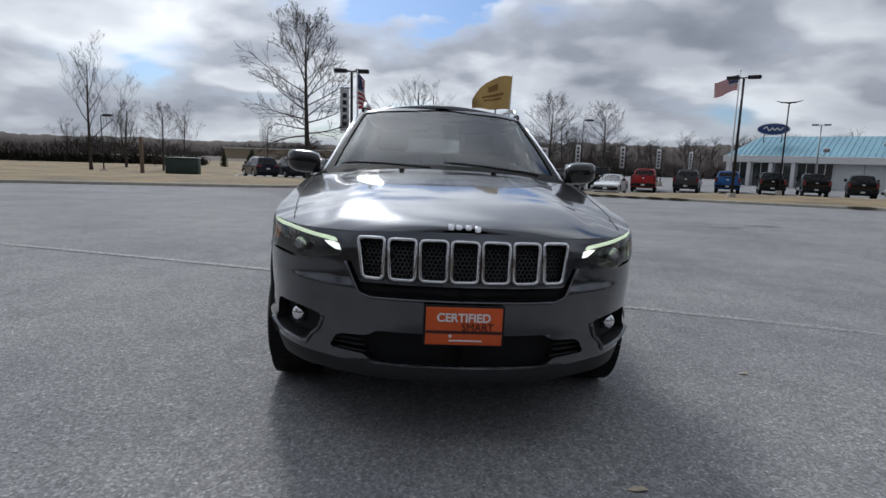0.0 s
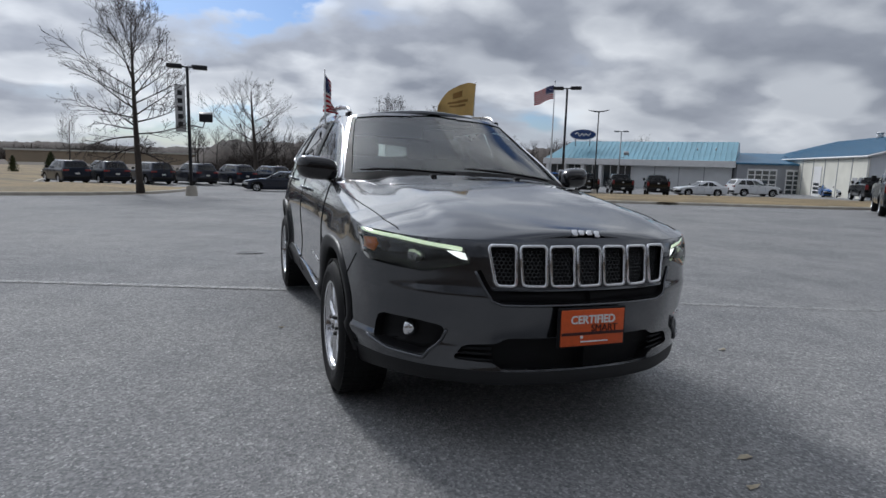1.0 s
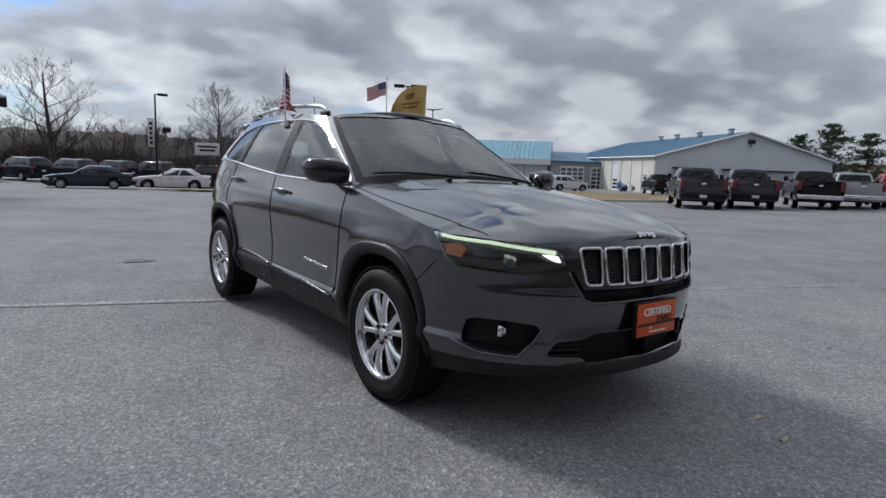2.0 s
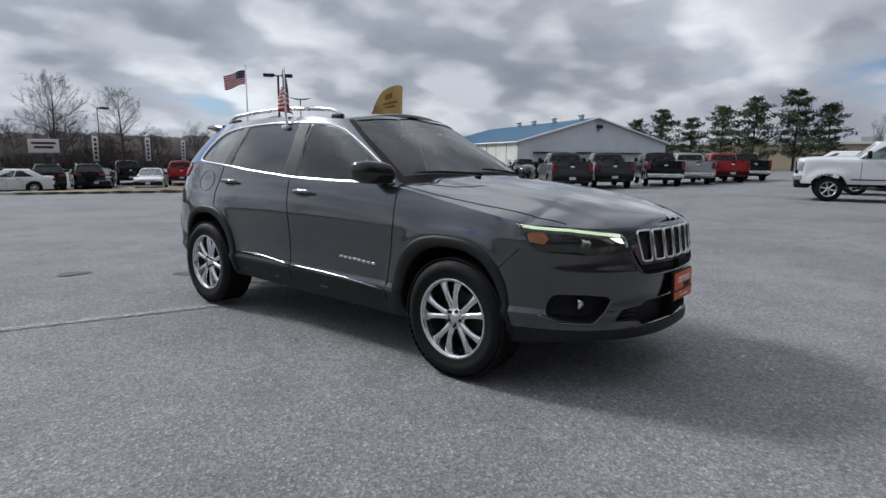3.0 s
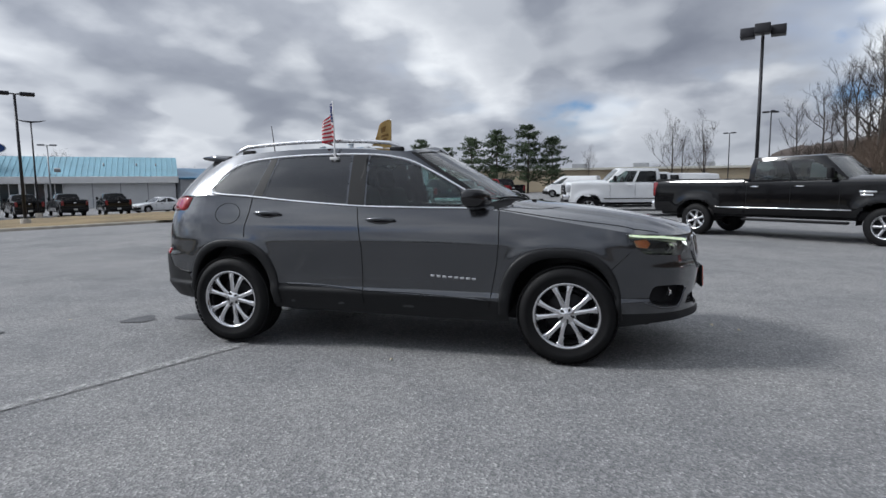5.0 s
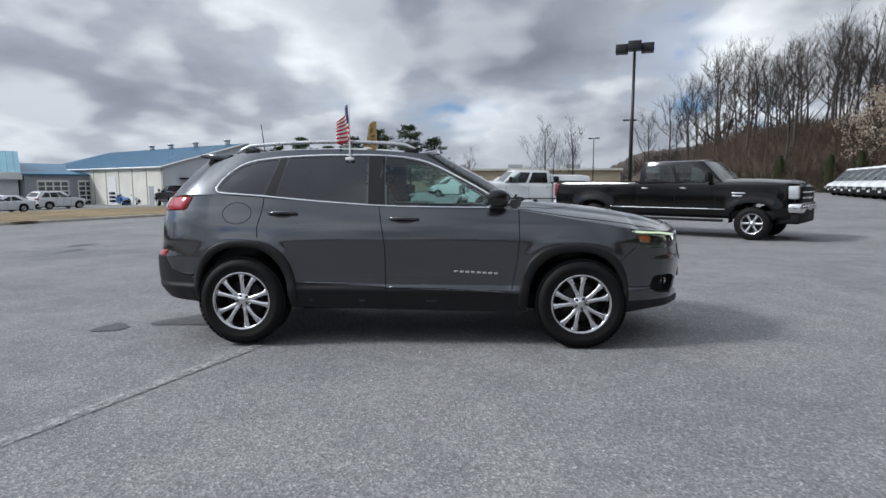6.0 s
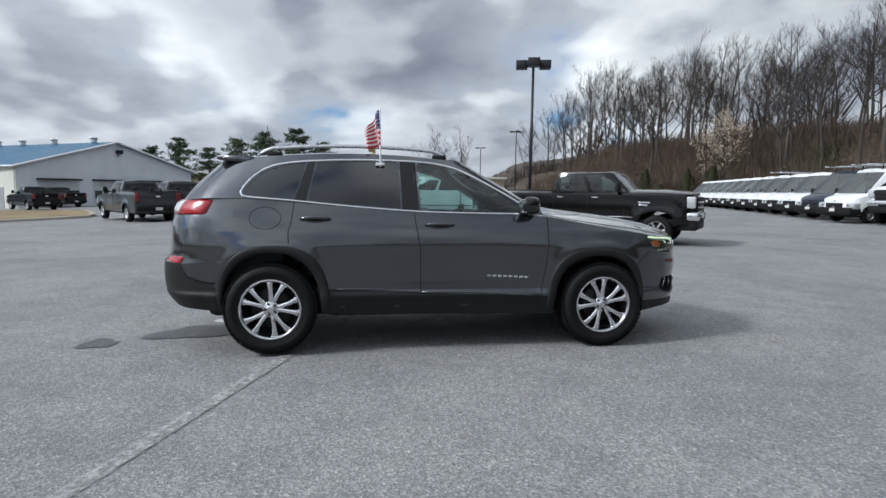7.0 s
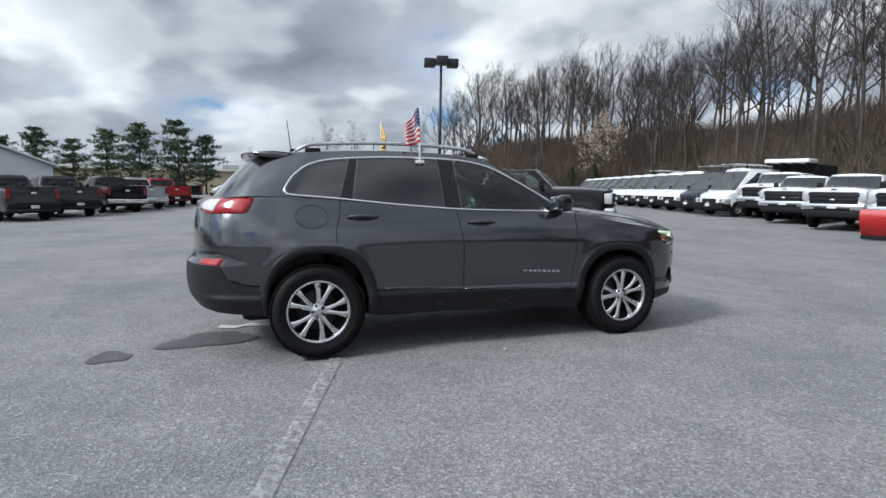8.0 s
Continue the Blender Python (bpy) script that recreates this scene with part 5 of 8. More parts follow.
# ---- wheels ----
def alloy_wheel(name, parent, m, R=0.352, rim=0.231, width=0.225, spokes=5, tyre_m=None, rim_m=None, twin=True, lugs=5):
    """Outer face towards -x."""
    h = width / 2
    prof = [(rim - 0.012, h), (rim + 0.002, h + 0.004), (rim + 0.012, h + 0.008), (rim + 0.05, h + 0.014), (R - 0.03, h + 0.004), (R - 0.008, h - 0.018), (R, h - 0.04),
            (R + 0.001, 0), (R, -h + 0.04), (R - 0.008, -h + 0.018), (R - 0.03, -h - 0.004), (rim + 0.07, -h - 0.014), (rim + 0.05, -h - 0.0155), (rim + 0.045, -h - 0.0125),
            (rim + 0.015, -h - 0.008), (rim + 0.002, -h - 0.004), (rim - 0.012, -h)]
    w = new(name)
    w.parent = parent
    w.matrix_basis = m
    t = piece("tyre", lathe(prof, 56), tyre_m or M_RUBBER, w)
    # tread blocks
    tb = []
    for k in range(56):
        a = 2 * math.pi * k / 56
        for x0 in (-0.085, -0.03, 0.03, 0.085):
            b = rbox(-0.022, 0.022, R - 0.006, R + 0.0015, -0.017, 0.017, 0.0)
            tb.append(moved(b, Matrix.Rotation(a + (0.03 if abs(x0) < 0.05 else 0), 4, "X") @ Matrix.Translation((x0 * width / 0.225, 0, 0))))
    piece("tread", join(*tb), tyre_m or M_RUBBER, t, smooth=False)
    # barrel, disc and nuts use the alloy with shade in its colour
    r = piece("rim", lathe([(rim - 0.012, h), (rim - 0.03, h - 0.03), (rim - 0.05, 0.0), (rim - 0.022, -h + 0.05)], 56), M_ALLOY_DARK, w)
    piece("rim_lip", lathe([(rim - 0.022, -h + 0.05), (rim - 0.017, -h + 0.012), (rim - 0.009, -h - 0.002), (rim + 0.002, -h - 0.006), (rim + 0.006, -h - 0.002)], 56), rim_m or M_ALLOY, r)
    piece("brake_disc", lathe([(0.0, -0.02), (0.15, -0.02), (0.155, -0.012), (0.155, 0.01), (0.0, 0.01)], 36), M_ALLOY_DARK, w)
    piece("barrel_back", lathe([(0.0, 0.03), (rim - 0.04, 0.03)], 30), M_BLACK, w)
    xs = -h + 0.022
    sp_ = []
    for k in range(spokes):
        a = 2 * math.pi * k / spokes
        for da in ((-0.275, 0.275) if twin else (0,)):
            rows_ = []
            for q, (rr, hw, x) in enumerate(((0.045, 0.021, xs + 0.006), (0.085, 0.0175, xs - 0.002), (0.14, 0.0165, xs - 0.005), (0.19, 0.0205, xs - 0.004), (rim - 0.014, 0.034, xs + 0.004))):
                b = a + da * (0.55 + 0.45 * rr / rim) * (1.0 if rr > 0.06 else 0.9)
                o = Vector((0, math.cos(b), math.sin(b)))
                s_ = Vector((0, -math.sin(b), math.cos(b)))
                c_ = o * rr
                rows_.append([c_ + s_ * (-hw) + Vector((x + 0.030, 0, 0)), c_ + s_ * (-hw) + Vector((x + 0.005, 0, 0)), c_ + s_ * (-hw * 0.55) + Vector((x - 0.004, 0, 0)),
                              c_ + s_ * (hw * 0.55) + Vector((x - 0.004, 0, 0)), c_ + s_ * hw + Vector((x + 0.005, 0, 0)), c_ + s_ * hw + Vector((x + 0.030, 0, 0))])
            sp_.append(loft(rows_))
    for g_ in sp_:
        piece("spoke", g_, rim_m or M_ALLOY, r)
    hub = lathe([(0.066, xs + 0.03), (0.064, xs + 0.004), (0.055, xs - 0.001), (0.034, xs - 0.001), (0.031, xs - 0.006), (0.015, xs - 0.009), (0.0, xs - 0.009)], 28)
    piece("hub", hub, rim_m or M_ALLOY, r)
    lg = []
    for k in range(lugs):
        a = 2 * math.pi * (k + 0.5) / lugs
        lg.append(moved(lathe([(0.0, xs - 0.014), (0.008, xs - 0.014), (0.010, xs - 0.010), (0.0105, xs + 0.01)], 8), Matrix.Translation((0, 0.047 * math.cos(a), 0.047 * math.sin(a)))))
    for g_ in lg:
        piece("lug_nut", g_, M_ALLOY_DARK, r)
    return w


first = alloy_wheel("wheel", SUV, pose(-0.795, 0.0, 0.352, 8))
for m_ in (pose(-0.795, 2.708, 0.352, 31), pose(0.795, 0, 0.352, 20, 0, 180), pose(0.795, 2.708, 0.352, 50, 0, 180)):
    c_ = copy_thing(first, m_)

# ---------- parked vehicles ----------
M_TINT = glass("tinted_rear_glass", (0.5, 0.53, 0.56), 0.08, 1.5, 0.003)
M_SIDE = glass("pale_green_side_glass", (0.80, 0.93, 0.90), 0.5, 1.6, 0.01)
M_SCREEN_DARK = glass("parked_windscreen", (0.80, 0.93, 0.91), 0.6, 2.0, 0.03)
M_PLATE = mat("white_tag", (0.62, 0.62, 0.60), 0.5, vary=0.1)
M_RED_DARK = mat("dark_red_lamp", (0.16, 0.006, 0.008), 0.2, 0.0, vary=0.3, scale=14, coat=1.0)
M_LAMP = mat("clear_lamp", (0.55, 0.56, 0.57), 0.12, 0.4, vary=0.15, scale=40, coat=1.0)


def paint(name, col, metal=0.3):
    return mat(name, col, 0.3, metal, vary=0.05, scale=2, fine=0.05, fine_scale=300, coat=0.9, spec=0.15)


P_WHITE, P_BLACK = paint("white_paint", (0.72, 0.73, 0.74), 0.0), mat("black_paint", (0.003, 0.003, 0.0035), 0.12, 0.0, vary=0.05, scale=2, coat=0.5, spec=0.2)
P_GREY, P_SILVER = paint("carbon_grey_paint", (0.045, 0.048, 0.054)), paint("silver_paint", (0.42, 0.43, 0.44), 0.5)
P_RED, P_BLUE = paint("red_paint", (0.36, 0.012, 0.016), 0.1), paint("blue_paint", (0.015, 0.11, 0.36), 0.2)
P_NAVY, P_DARKRED = paint("navy_paint", (0.014, 0.018, 0.032), 0.2), paint("dark_red_paint", (0.09, 0.012, 0.014), 0.2)
P_STONE = paint("stone_grey_paint", (0.23, 0.24, 0.25), 0.4)


def plain_wheel(parent, m, R, width, rim_m):
    w = new("wheel")
    w.parent, w.matrix_basis = parent, m
    h, r = width / 2, R * 0.60
    piece("tyre", lathe([(r - 0.02, h), (r, h), (R - 0.03, h), (R, h - 0.04), (R, -h + 0.04), (R - 0.03, -h), (r, -h - 0.006), (r - 0.02, -h + 0.005)], 28), M_RUBBER, w)
    rim = piece("rim", lathe([(r - 0.02, h - 0.02), (r - 0.03, -h + 0.04), (r - 0.015, -h), (r + 0.004, -h - 0.008)], 28), rim_m, w)
    sp = []
    for k in range(6):
        a = 2 * math.pi * k / 6
        o, s = Vector((0, math.cos(a), math.sin(a))), Vector((0, -math.sin(a), math.cos(a)))
        sp.append(loft([[o * rr + s * -hw + Vector((x + 0.03, 0, 0)), o * rr + s * -hw + Vector((x, 0, 0)), o * rr + s * hw + Vector((x, 0, 0)), o * rr + s * hw + Vector((x + 0.03, 0, 0))]
                        for rr, hw, x in ((0.04, 0.035, -h + 0.03), (r * 0.5, 0.026, -h + 0.02), (r - 0.01, 0.034, -h + 0.02))]))
    piece("spokes", join(lathe([(0.07, -h + 0.05), (0.065, -h + 0.02), (0.0, -h + 0.012)], 14), *sp), rim_m, rim)
    piece("wheel_back", lathe([(0, -h + 0.08), (r - 0.01, -h + 0.08)], 20), M_BLACK, w)
    return w


def vehicle(name, label, col, L, W, wb, fo, R, sill, belt, hood, cab, roof_crown=0.05, bed=None, deck=None, tail="wide", wheel_m=None, bumper_m=None,
            grille="bars", bar_m=None, valance=False, clad=None, side_windows=(), category="car", group="", front_drop=0.12, rails=False, spare=False, nose=0.16, rear_round=0.10, rear_glass=True, ws_m=None, flare=0.0, grow=0.085, gw=0.62, step=None, tint_rear=True, dam=False):
    """A parked vehicle, front towards -y, standing at the middle of its length. belt: (y, z) along the top of the body side; hood: (y, z) along
    the bonnet's middle; cab: (base y0, y1, x, z0, z1), (top y0, y1, x, z). Lengths run from the front axle at y = 0."""
    T = thing(name, Matrix.Identity(4), label, category, group)
    hw, y0, y1 = W / 2, -fo, L - fo
    mid = (y0 + y1) / 2
    C = Matrix.Translation((0, -mid, 0))
    def add(nm, geo, m, parent=T, lab="", smooth=True):
        return piece(nm, moved(geo, C), m, parent, lab, smooth)
    bx, bz = [p[0] for p in belt], [p[1] for p in belt]
    zt = spl(bx, bz)
    side = spl([sill - 0.1, sill + 0.05, sill + 0.25, 0.9, max(bz) - 0.12, max(bz)], [-0.07, -0.02, 0.0, 0.0, -0.01, -0.055])
    fr = spl([sill - 0.1, sill + 0.12, 0.75, min(bz[0], 1.5)], [0.03, 0.0, 0.01, 0.05])
    rr = spl([sill - 0.1, sill + 0.15, max(bz)], [-0.08, 0.0, -0.01])
    plan = [(0, y0), (hw * 0.5, y0 + nose * 0.22), (hw * 0.78, y0 + nose * 0.75), (hw * 0.93, y0 + nose * 1.7), (hw * 0.99, y0 + nose * 3.2), (hw, 0.2), (hw, mid), (hw, y1 - 0.9),
            (hw * 0.985, y1 - rear_round * 2.2), (hw * 0.93, y1 - rear_round * 0.7), (hw * 0.75, y1 - rear_round * 0.12), (hw * 0.4, y1), (0, y1)]
    def swell(x, y, z):
        o = 0.0
        for yc in (0, wb):
            q = (np.abs((y - yc) / (R + grow)) ** 2.6 + np.abs(np.maximum(z - R, 0) / (R + grow)) ** 2.6) ** (1 / 2.6)
            o = o + flare * np.exp(-((q - 1.0) / 0.22) ** 2)
        return o
    B = Shell(plan, side, fr, rr, y0 + 0.4, y1 - 0.4, swell)
    arches = []
    for yc in (0, wb):
        t = np.linspace(0, math.pi, 26)
        a_ = R + grow
        P = np.stack([yc - a_ * np.sign(np.cos(t)) * np.abs(np.cos(t)) ** 0.85, R + (R * 0.0 + a_ * 0.96) * np.abs(np.sin(t)) ** 0.85], 1)
        P = np.r_[[(P[0, 0], sill - 0.3)], P, [(P[-1, 0], sill - 0.3)]]
        arches.append(np.stack([B.s_of_y(P[:, 0]), P[:, 1]], 1))
    sg, vg_ = np.linspace(0, B.len, 150), np.linspace(0, 1, 22)
    s2 = np.repeat(sg[:, None], 22, 1)
    z2 = sill + (zt(B.fy(sg)) - sill)[:, None] * vg_[None]
    p, f = cut_sheet(s2, z2, arches)
    add("body", welded(both(compact(B(p[:, 0], p[:, 1]), f["rest"]))), col)
    for A in arches:
        a = A[1:-1]
        p0, p1 = off(B, a[:, 0], a[:, 1], 0.012), off(B, a[:, 0], a[:, 1], -0.01)
        deep = p1.copy()
        deep[:, 0] -= 0.4
        lin = loft([p1, deep])
        for g_ in (lin, flipped(lin)):
            add("wheel_liner", g_, M_BLACK)
        if clad:
            g_ = tube(p0.tolist(), 0.028, 6, flat=0.6)
            for q in (g_, flipped(g_)):
                add("arch_trim", q, clad)
    # bonnet
    def cap(nm, ya, yb, mid_z, m, n=16):
        ss_ = np.linspace(0, B.len, 600)
        top = B(ss_, zt(B.fy(ss_)))
        k0 = top[:, 0].argmax()
        rows = []
        for y in np.linspace(ya, yb, n):
            half = top[:k0 + 1] if y < mid else top[k0:]
            o = np.argsort(half[:, 1])
            x, z = np.interp(y, half[o, 1], half[o, 0]), np.interp(y, half[o, 1], half[o, 2])
            w = np.sin(np.linspace(-1, 1, 21) * math.pi / 2)
            rows.append(np.stack([w * x, np.full(21, y), z + (float(mid_z(y)) - z) * (1 - np.abs(w) ** 2.6)], 1))
        return add(nm, loft(rows), m)
    (by0, by1, bxw, bz0, bz1), (ty0, ty1, txw, tz) = cab
    hz = spl([q[0] for q in hood], [q[1] for q in hood])
    fy0 = float(B(0.0, float(zt(y0)))[1])
    cap("bonnet", fy0 + 0.004, by0 + 0.25, hz, col)
    if deck:
        dz = spl([q[0] for q in deck], [q[1] for q in deck])
        ry1 = float(B(B.len, float(zt(y1)))[1])
        cap("boot_lid", by1 - 0.3, ry1 - 0.004, dz, col, 10)
    # cabin
    def ring(ya, yb, x, za, zb, curve_f, curve_r):
        pts = []
        for t in np.linspace(0, 1, 9):
            pts.append((x * t * 0.93, ya + curve_f * (t * 0.93) ** 2, za))
        for t in np.linspace(0.02, 0.98, 16):
            pts.append((x * (1 - 0.05 * (2 * t - 1) ** 4), ya + curve_f + (yb - curve_r - ya - curve_f) * t, za + (zb - za) * t))
        for t in np.linspace(1, 0, 9):
            pts.append((x * t * 0.93, yb - curve_r * (t * 0.93) ** 2, zb))
        return np.array(pts)
    b_, t_ = ring(by0, by1, bxw, bz0, bz1, 0.10, 0.05), ring(ty0, ty1, txw, tz, tz - 0.02, 0.05, 0.04)
    def skin(i, v, o=0.0):
        i = np.asarray(i, float)
        k = np.arange(len(b_))
        pb = np.stack([np.interp(i, k, b_[:, c]) for c in range(3)], -1)
        pt = np.stack([np.interp(i, k, t_[:, c]) for c in range(3)], -1)
        q = pb + (pt - pb) * np.asarray(v, float)[..., None]
        q[..., 0] += (0.03 * np.sin(np.asarray(v) * math.pi) + o) * np.clip(q[..., 0] / (0.6 * bxw), 0, 1)
        e = np.where(i < 8.5, -1.0, np.where(i > 24.5, 1.0, 0.0))
        q[..., 1] += e * (o + 0.02 * np.sin(np.asarray(v) * math.pi))
        q[..., 2] += np.where(np.abs(e) > 0, o * 0.6, 0.0)
        return q
    def outline(i0, i1, v0, v1, sl0=0.0, sl1=0.0):
        t = np.linspace(0, 1, 9)[:-1]
        i_ = np.r_[i0 + (i1 - i0) * t, i1 + sl1 * t, (i1 + sl1) + (i0 + sl0 - i1 - sl1) * t, i0 + sl0 * (1 - t)]
        v_ = np.r_[np.full(8, v0), v0 + (v1 - v0) * t, np.full(8, v1), v1 + (v0 - v1) * t]
        return np.stack([i_ * 0.11, v_ * 0.55], 1)
    cuts = [outline(-2, 7.9, 0.06, 0.92)] + [outline(9 + 15 * a, 9 + 15 * b, 0.06, 0.86, 15 * s0, 15 * s1) for a, b, s0, s1 in side_windows]
    if rear_glass:
        cuts.append(outline(26.0, len(b_) + 1, 0.12, 0.86))
    gi, gv = np.meshgrid(np.linspace(0, (len(b_) - 1) * 0.11, 130), np.linspace(0, 0.55, 20), indexing="ij")
    cp_, cf_ = cut_sheet(gi, gv, cuts)
    add("cabin", welded(both(compact(skin(cp_[:, 0] / 0.11, cp_[:, 1] / 0.55), cf_["rest"]))), col)
    # dark floor, dashboard and seats behind the glass
    add("cabin_floor", rbox(-bxw + 0.1, bxw - 0.1, by0 + 0.25, by1 - 0.08, sill, bz0 - 0.42, 0.0), M_CABIN)
    add("dashboard", rbox(-bxw + 0.12, bxw - 0.12, by0 + 0.28, by0 + 0.72, bz0 - 0.4, bz0 - 0.02, 0.06), M_CABIN)
    for row in range(1 if len(side_windows) == 1 else 2):
        for sx in (-0.38, 0.38):
            ys_ = by0 + 1.35 + row * 0.92
            add("seat", join(rbox(sx - 0.24, sx + 0.24, ys_, ys_ + 0.16, bz0 - 0.42, bz0 + 0.14, 0.05), rbox(sx - 0.12, sx + 0.12, ys_ + 0.03, ys_ + 0.12, bz0 + 0.16, bz0 + 0.34, 0.04)), M_SEAT)
    if len(side_windows) == 1:
        add("bulkhead", rbox(-bxw + 0.14, bxw - 0.14, by0 + 1.7, by0 + 1.74, bz0 - 0.42, tz - 0.06, 0.0), M_CABIN)
    w = np.linspace(-1, 1, 15)
    rr_ = []
    for k in np.linspace(0, len(t_) - 1, 26):
        x, y, z = [float(np.interp(k, np.arange(len(t_)), t_[:, c])) for c in range(3)]
        rr_.append(np.stack([w * x, np.full(15, y), z + roof_crown * (1 - np.abs(w) ** 2.4) * min(1, 3 * math.sin(math.pi * k / (len(t_) - 1)))], 1))
    add("roof", loft([r for r in rr_ if r[-1, 0] > 0.01]), col)
    def pane(nm, i0, i1, v0, v1, m, mirror_=True, sl0=0.0, sl1=0.0):
        n, h = 12, 5
        rows = []
        for v in np.linspace(v0, v1, h):
            t = (v - v0) / max(v1 - v0, 1e-6)
            ii = np.linspace(i0 + sl0 * t, i1 + sl1 * t, n)
            rows.append(skin(ii, np.full(n, v), 0.003))
        g_ = loft(rows)
        if mirror_:
            add(nm, g_, m)
            add(nm, flipped(g_), m)
        else:
            add(nm, welded(both(g_)), m)
    pane("windscreen", 0, 7.9, 0.06, 0.92, ws_m or M_SCREEN_DARK, False)
    if rear_glass:
        pane("rear_window", 26.0, len(b_) - 1, 0.12, 0.86, M_TINT, False)
    for k, (a, b, s0, s1) in enumerate(side_windows):
        pane("side_window", 9 + 15 * a, 9 + 15 * b, 0.06, 0.86, M_TINT if k and tint_rear else M_SIDE, True, 15 * s0, 15 * s1)
    # wheels
    wm = wheel_m or M_SATIN
    wd = 0.235
    w0 = plain_wheel(T, C @ pose(-(hw - wd / 2 - 0.03), 0, R), R, wd, wm)
    for m_ in (pose(-(hw - wd / 2 - 0.03), wb, R, 40), pose(hw - wd / 2 - 0.03, 0, R, 15, 0, 180), pose(hw - wd / 2 - 0.03, wb, R, 70, 0, 180)):
        copy_thing(w0, C @ m_)
    # underside
    add("underbody", rbox(-hw + 0.12, hw - 0.12, y0 + 0.25, y1 - 0.2, sill - 0.08, sill + 0.15, 0.05), M_BLACK)
    # front: lamps, grille, bumper
    zf = float(zt(y0))
    fz = lambda x: float(B(B.s_of_x(abs(x)), 0.7)[1])
    gx = hw * gw
    if grille:
        gz0, gz1 = zf - 0.05 - (0.56 if dam else 0.42 if grille == "tall" else 0.24), zf - 0.06
        gm = add("grille", rbox(-gx, gx, fz(gx * 0.6) - 0.03, fz(gx) + 0.06, gz0, gz1, 0.03), M_BLACK)
        for k in range(3 if grille == "tall" else 2):
            z = gz0 + (gz1 - gz0) * (k + 1) / (4 if grille == "tall" else 3)
            add("grille_bar", rbox(-gx + 0.03, gx - 0.03, fz(gx * 0.6) - 0.05, fz(gx * 0.6) - 0.015, z - 0.022, z + 0.022, 0.01), bar_m or bumper_m or M_SATIN, gm)
        add("grille_badge", moved(lathe([(0.0, -0.012), (0.08, -0.008), (0.09, 0.01)], 20), Matrix.Translation((0, fz(gx * 0.6) - 0.05, (gz0 + gz1) / 2)) @ Matrix.Rotation(radians(90), 4, "Z") @ Matrix.Diagonal((1, 1.0, 0.45, 1))), M_SATIN, gm)
        for sgn in (1, -1):
            g_ = rbox(max(gx, hw * 0.6) + 0.01, hw * 0.97, fz(hw * 0.62) - 0.01, fz(gx) + nose * 1.6 + 0.1, gz1 - (0.30 if grille == "tall" else 0.17), gz1 + 0.01, 0.035)
            hl = add("headlamp", g_ if sgn > 0 else flipped(g_), M_LAMP)
            add("headlamp_core", moved(lathe([(0.0, -0.02), (0.05, -0.015), (0.06, 0.01)], 14), Matrix.Translation((sgn * (hw * 0.62 + 0.11), fz(hw * 0.62) - 0.005, gz1 - 0.09)) @ Matrix.Rotation(radians(90), 4, "Z")), M_GLOSSBLACK, hl)
    fb = add("front_bumper", rbox(-hw * 0.97, hw * 0.97, y0 - 0.06, y0 + (0.75 if valance else 0.30), sill + (0.0 if valance else 0.10), sill + (0.36 if valance else 0.34), 0.07, 3), bumper_m or M_BLACK)
    add("front_tag", rbox(-0.15, 0.15, y0 - 0.075, y0 - 0.055, sill + 0.16, sill + 0.30, 0.004), M_PLATE, fb)
    if dam:
        add("air_dam", rbox(-hw * 0.9, hw * 0.9, y0 - 0.02, y0 + 0.45, sill - 0.16, sill + 0.12, 0.05, 2), M_BLACK, fb)
        add("bumper_slot", rbox(-hw * 0.55, hw * 0.55, y0 - 0.066, y0 - 0.03, sill + 0.12, sill + 0.20, 0.02), M_BLACK, fb)
    # rear
    rb = add("rear_bumper", rbox(-hw * 0.96, hw * 0.96, y1 - 0.18, y1 + 0.09, sill + 0.08, sill + 0.30, 0.05, 3), bumper_m or M_BLACK)
    zr = float(zt(y1))
    if bed:
        tg_ = add("tailgate", rbox(-hw * 0.76, hw * 0.76, y1 - 0.03, y1 + 0.035, sill + 0.33, zr + 0.01, 0.025), col)
        add("tailgate_cap", rbox(-hw * 0.77, hw * 0.77, y1 - 0.05, y1 + 0.045, zr - 0.01, zr + 0.03, 0.012), M_BLACK, tg_)
        add("tailgate_badge", moved(lathe([(0.0, -0.006), (0.10, -0.004), (0.115, 0.008)], 20), Matrix.Translation((0, y1 + 0.037, zr - 0.22)) @ Matrix.Rotation(radians(-90), 4, "Z") @ Matrix.Diagonal((1, 1.0, 0.42, 1))), M_CHROME, tg_)
        add("tailgate_handle", rbox(-0.14, 0.14, y1 + 0.03, y1 + 0.05, zr - 0.09, zr - 0.04, 0.01), M_BLACK, tg_)
        add("bed_floor", rbox(-hw + 0.14, hw - 0.14, by1 + 0.06, y1 - 0.04, 0.82, 0.92, 0.0), M_BLACK)
        for sgn in (1, -1):
            g_ = rbox(hw - 0.13, hw - 0.045, by1 + 0.02, y1 - 0.03, zr - 0.10, zr + 0.018, 0.02)
            add("bed_rail", g_ if sgn > 0 else flipped(g_), M_BLACK)
            g_ = rbox(hw - 0.14, hw - 0.10, by1 + 0.02, y1 - 0.03, 0.85, zr - 0.05, 0.0)
            add("bed_wall", g_ if sgn > 0 else flipped(g_), col)
        add("cab_back", rbox(-bxw * 0.9, bxw * 0.9, by1 - 0.12, by1 - 0.02, 0.8, zr + 0.04, 0.02), col)
    tag_z = (sill + 0.12, sill + 0.25) if bed else (sill + 0.42, sill + 0.55)
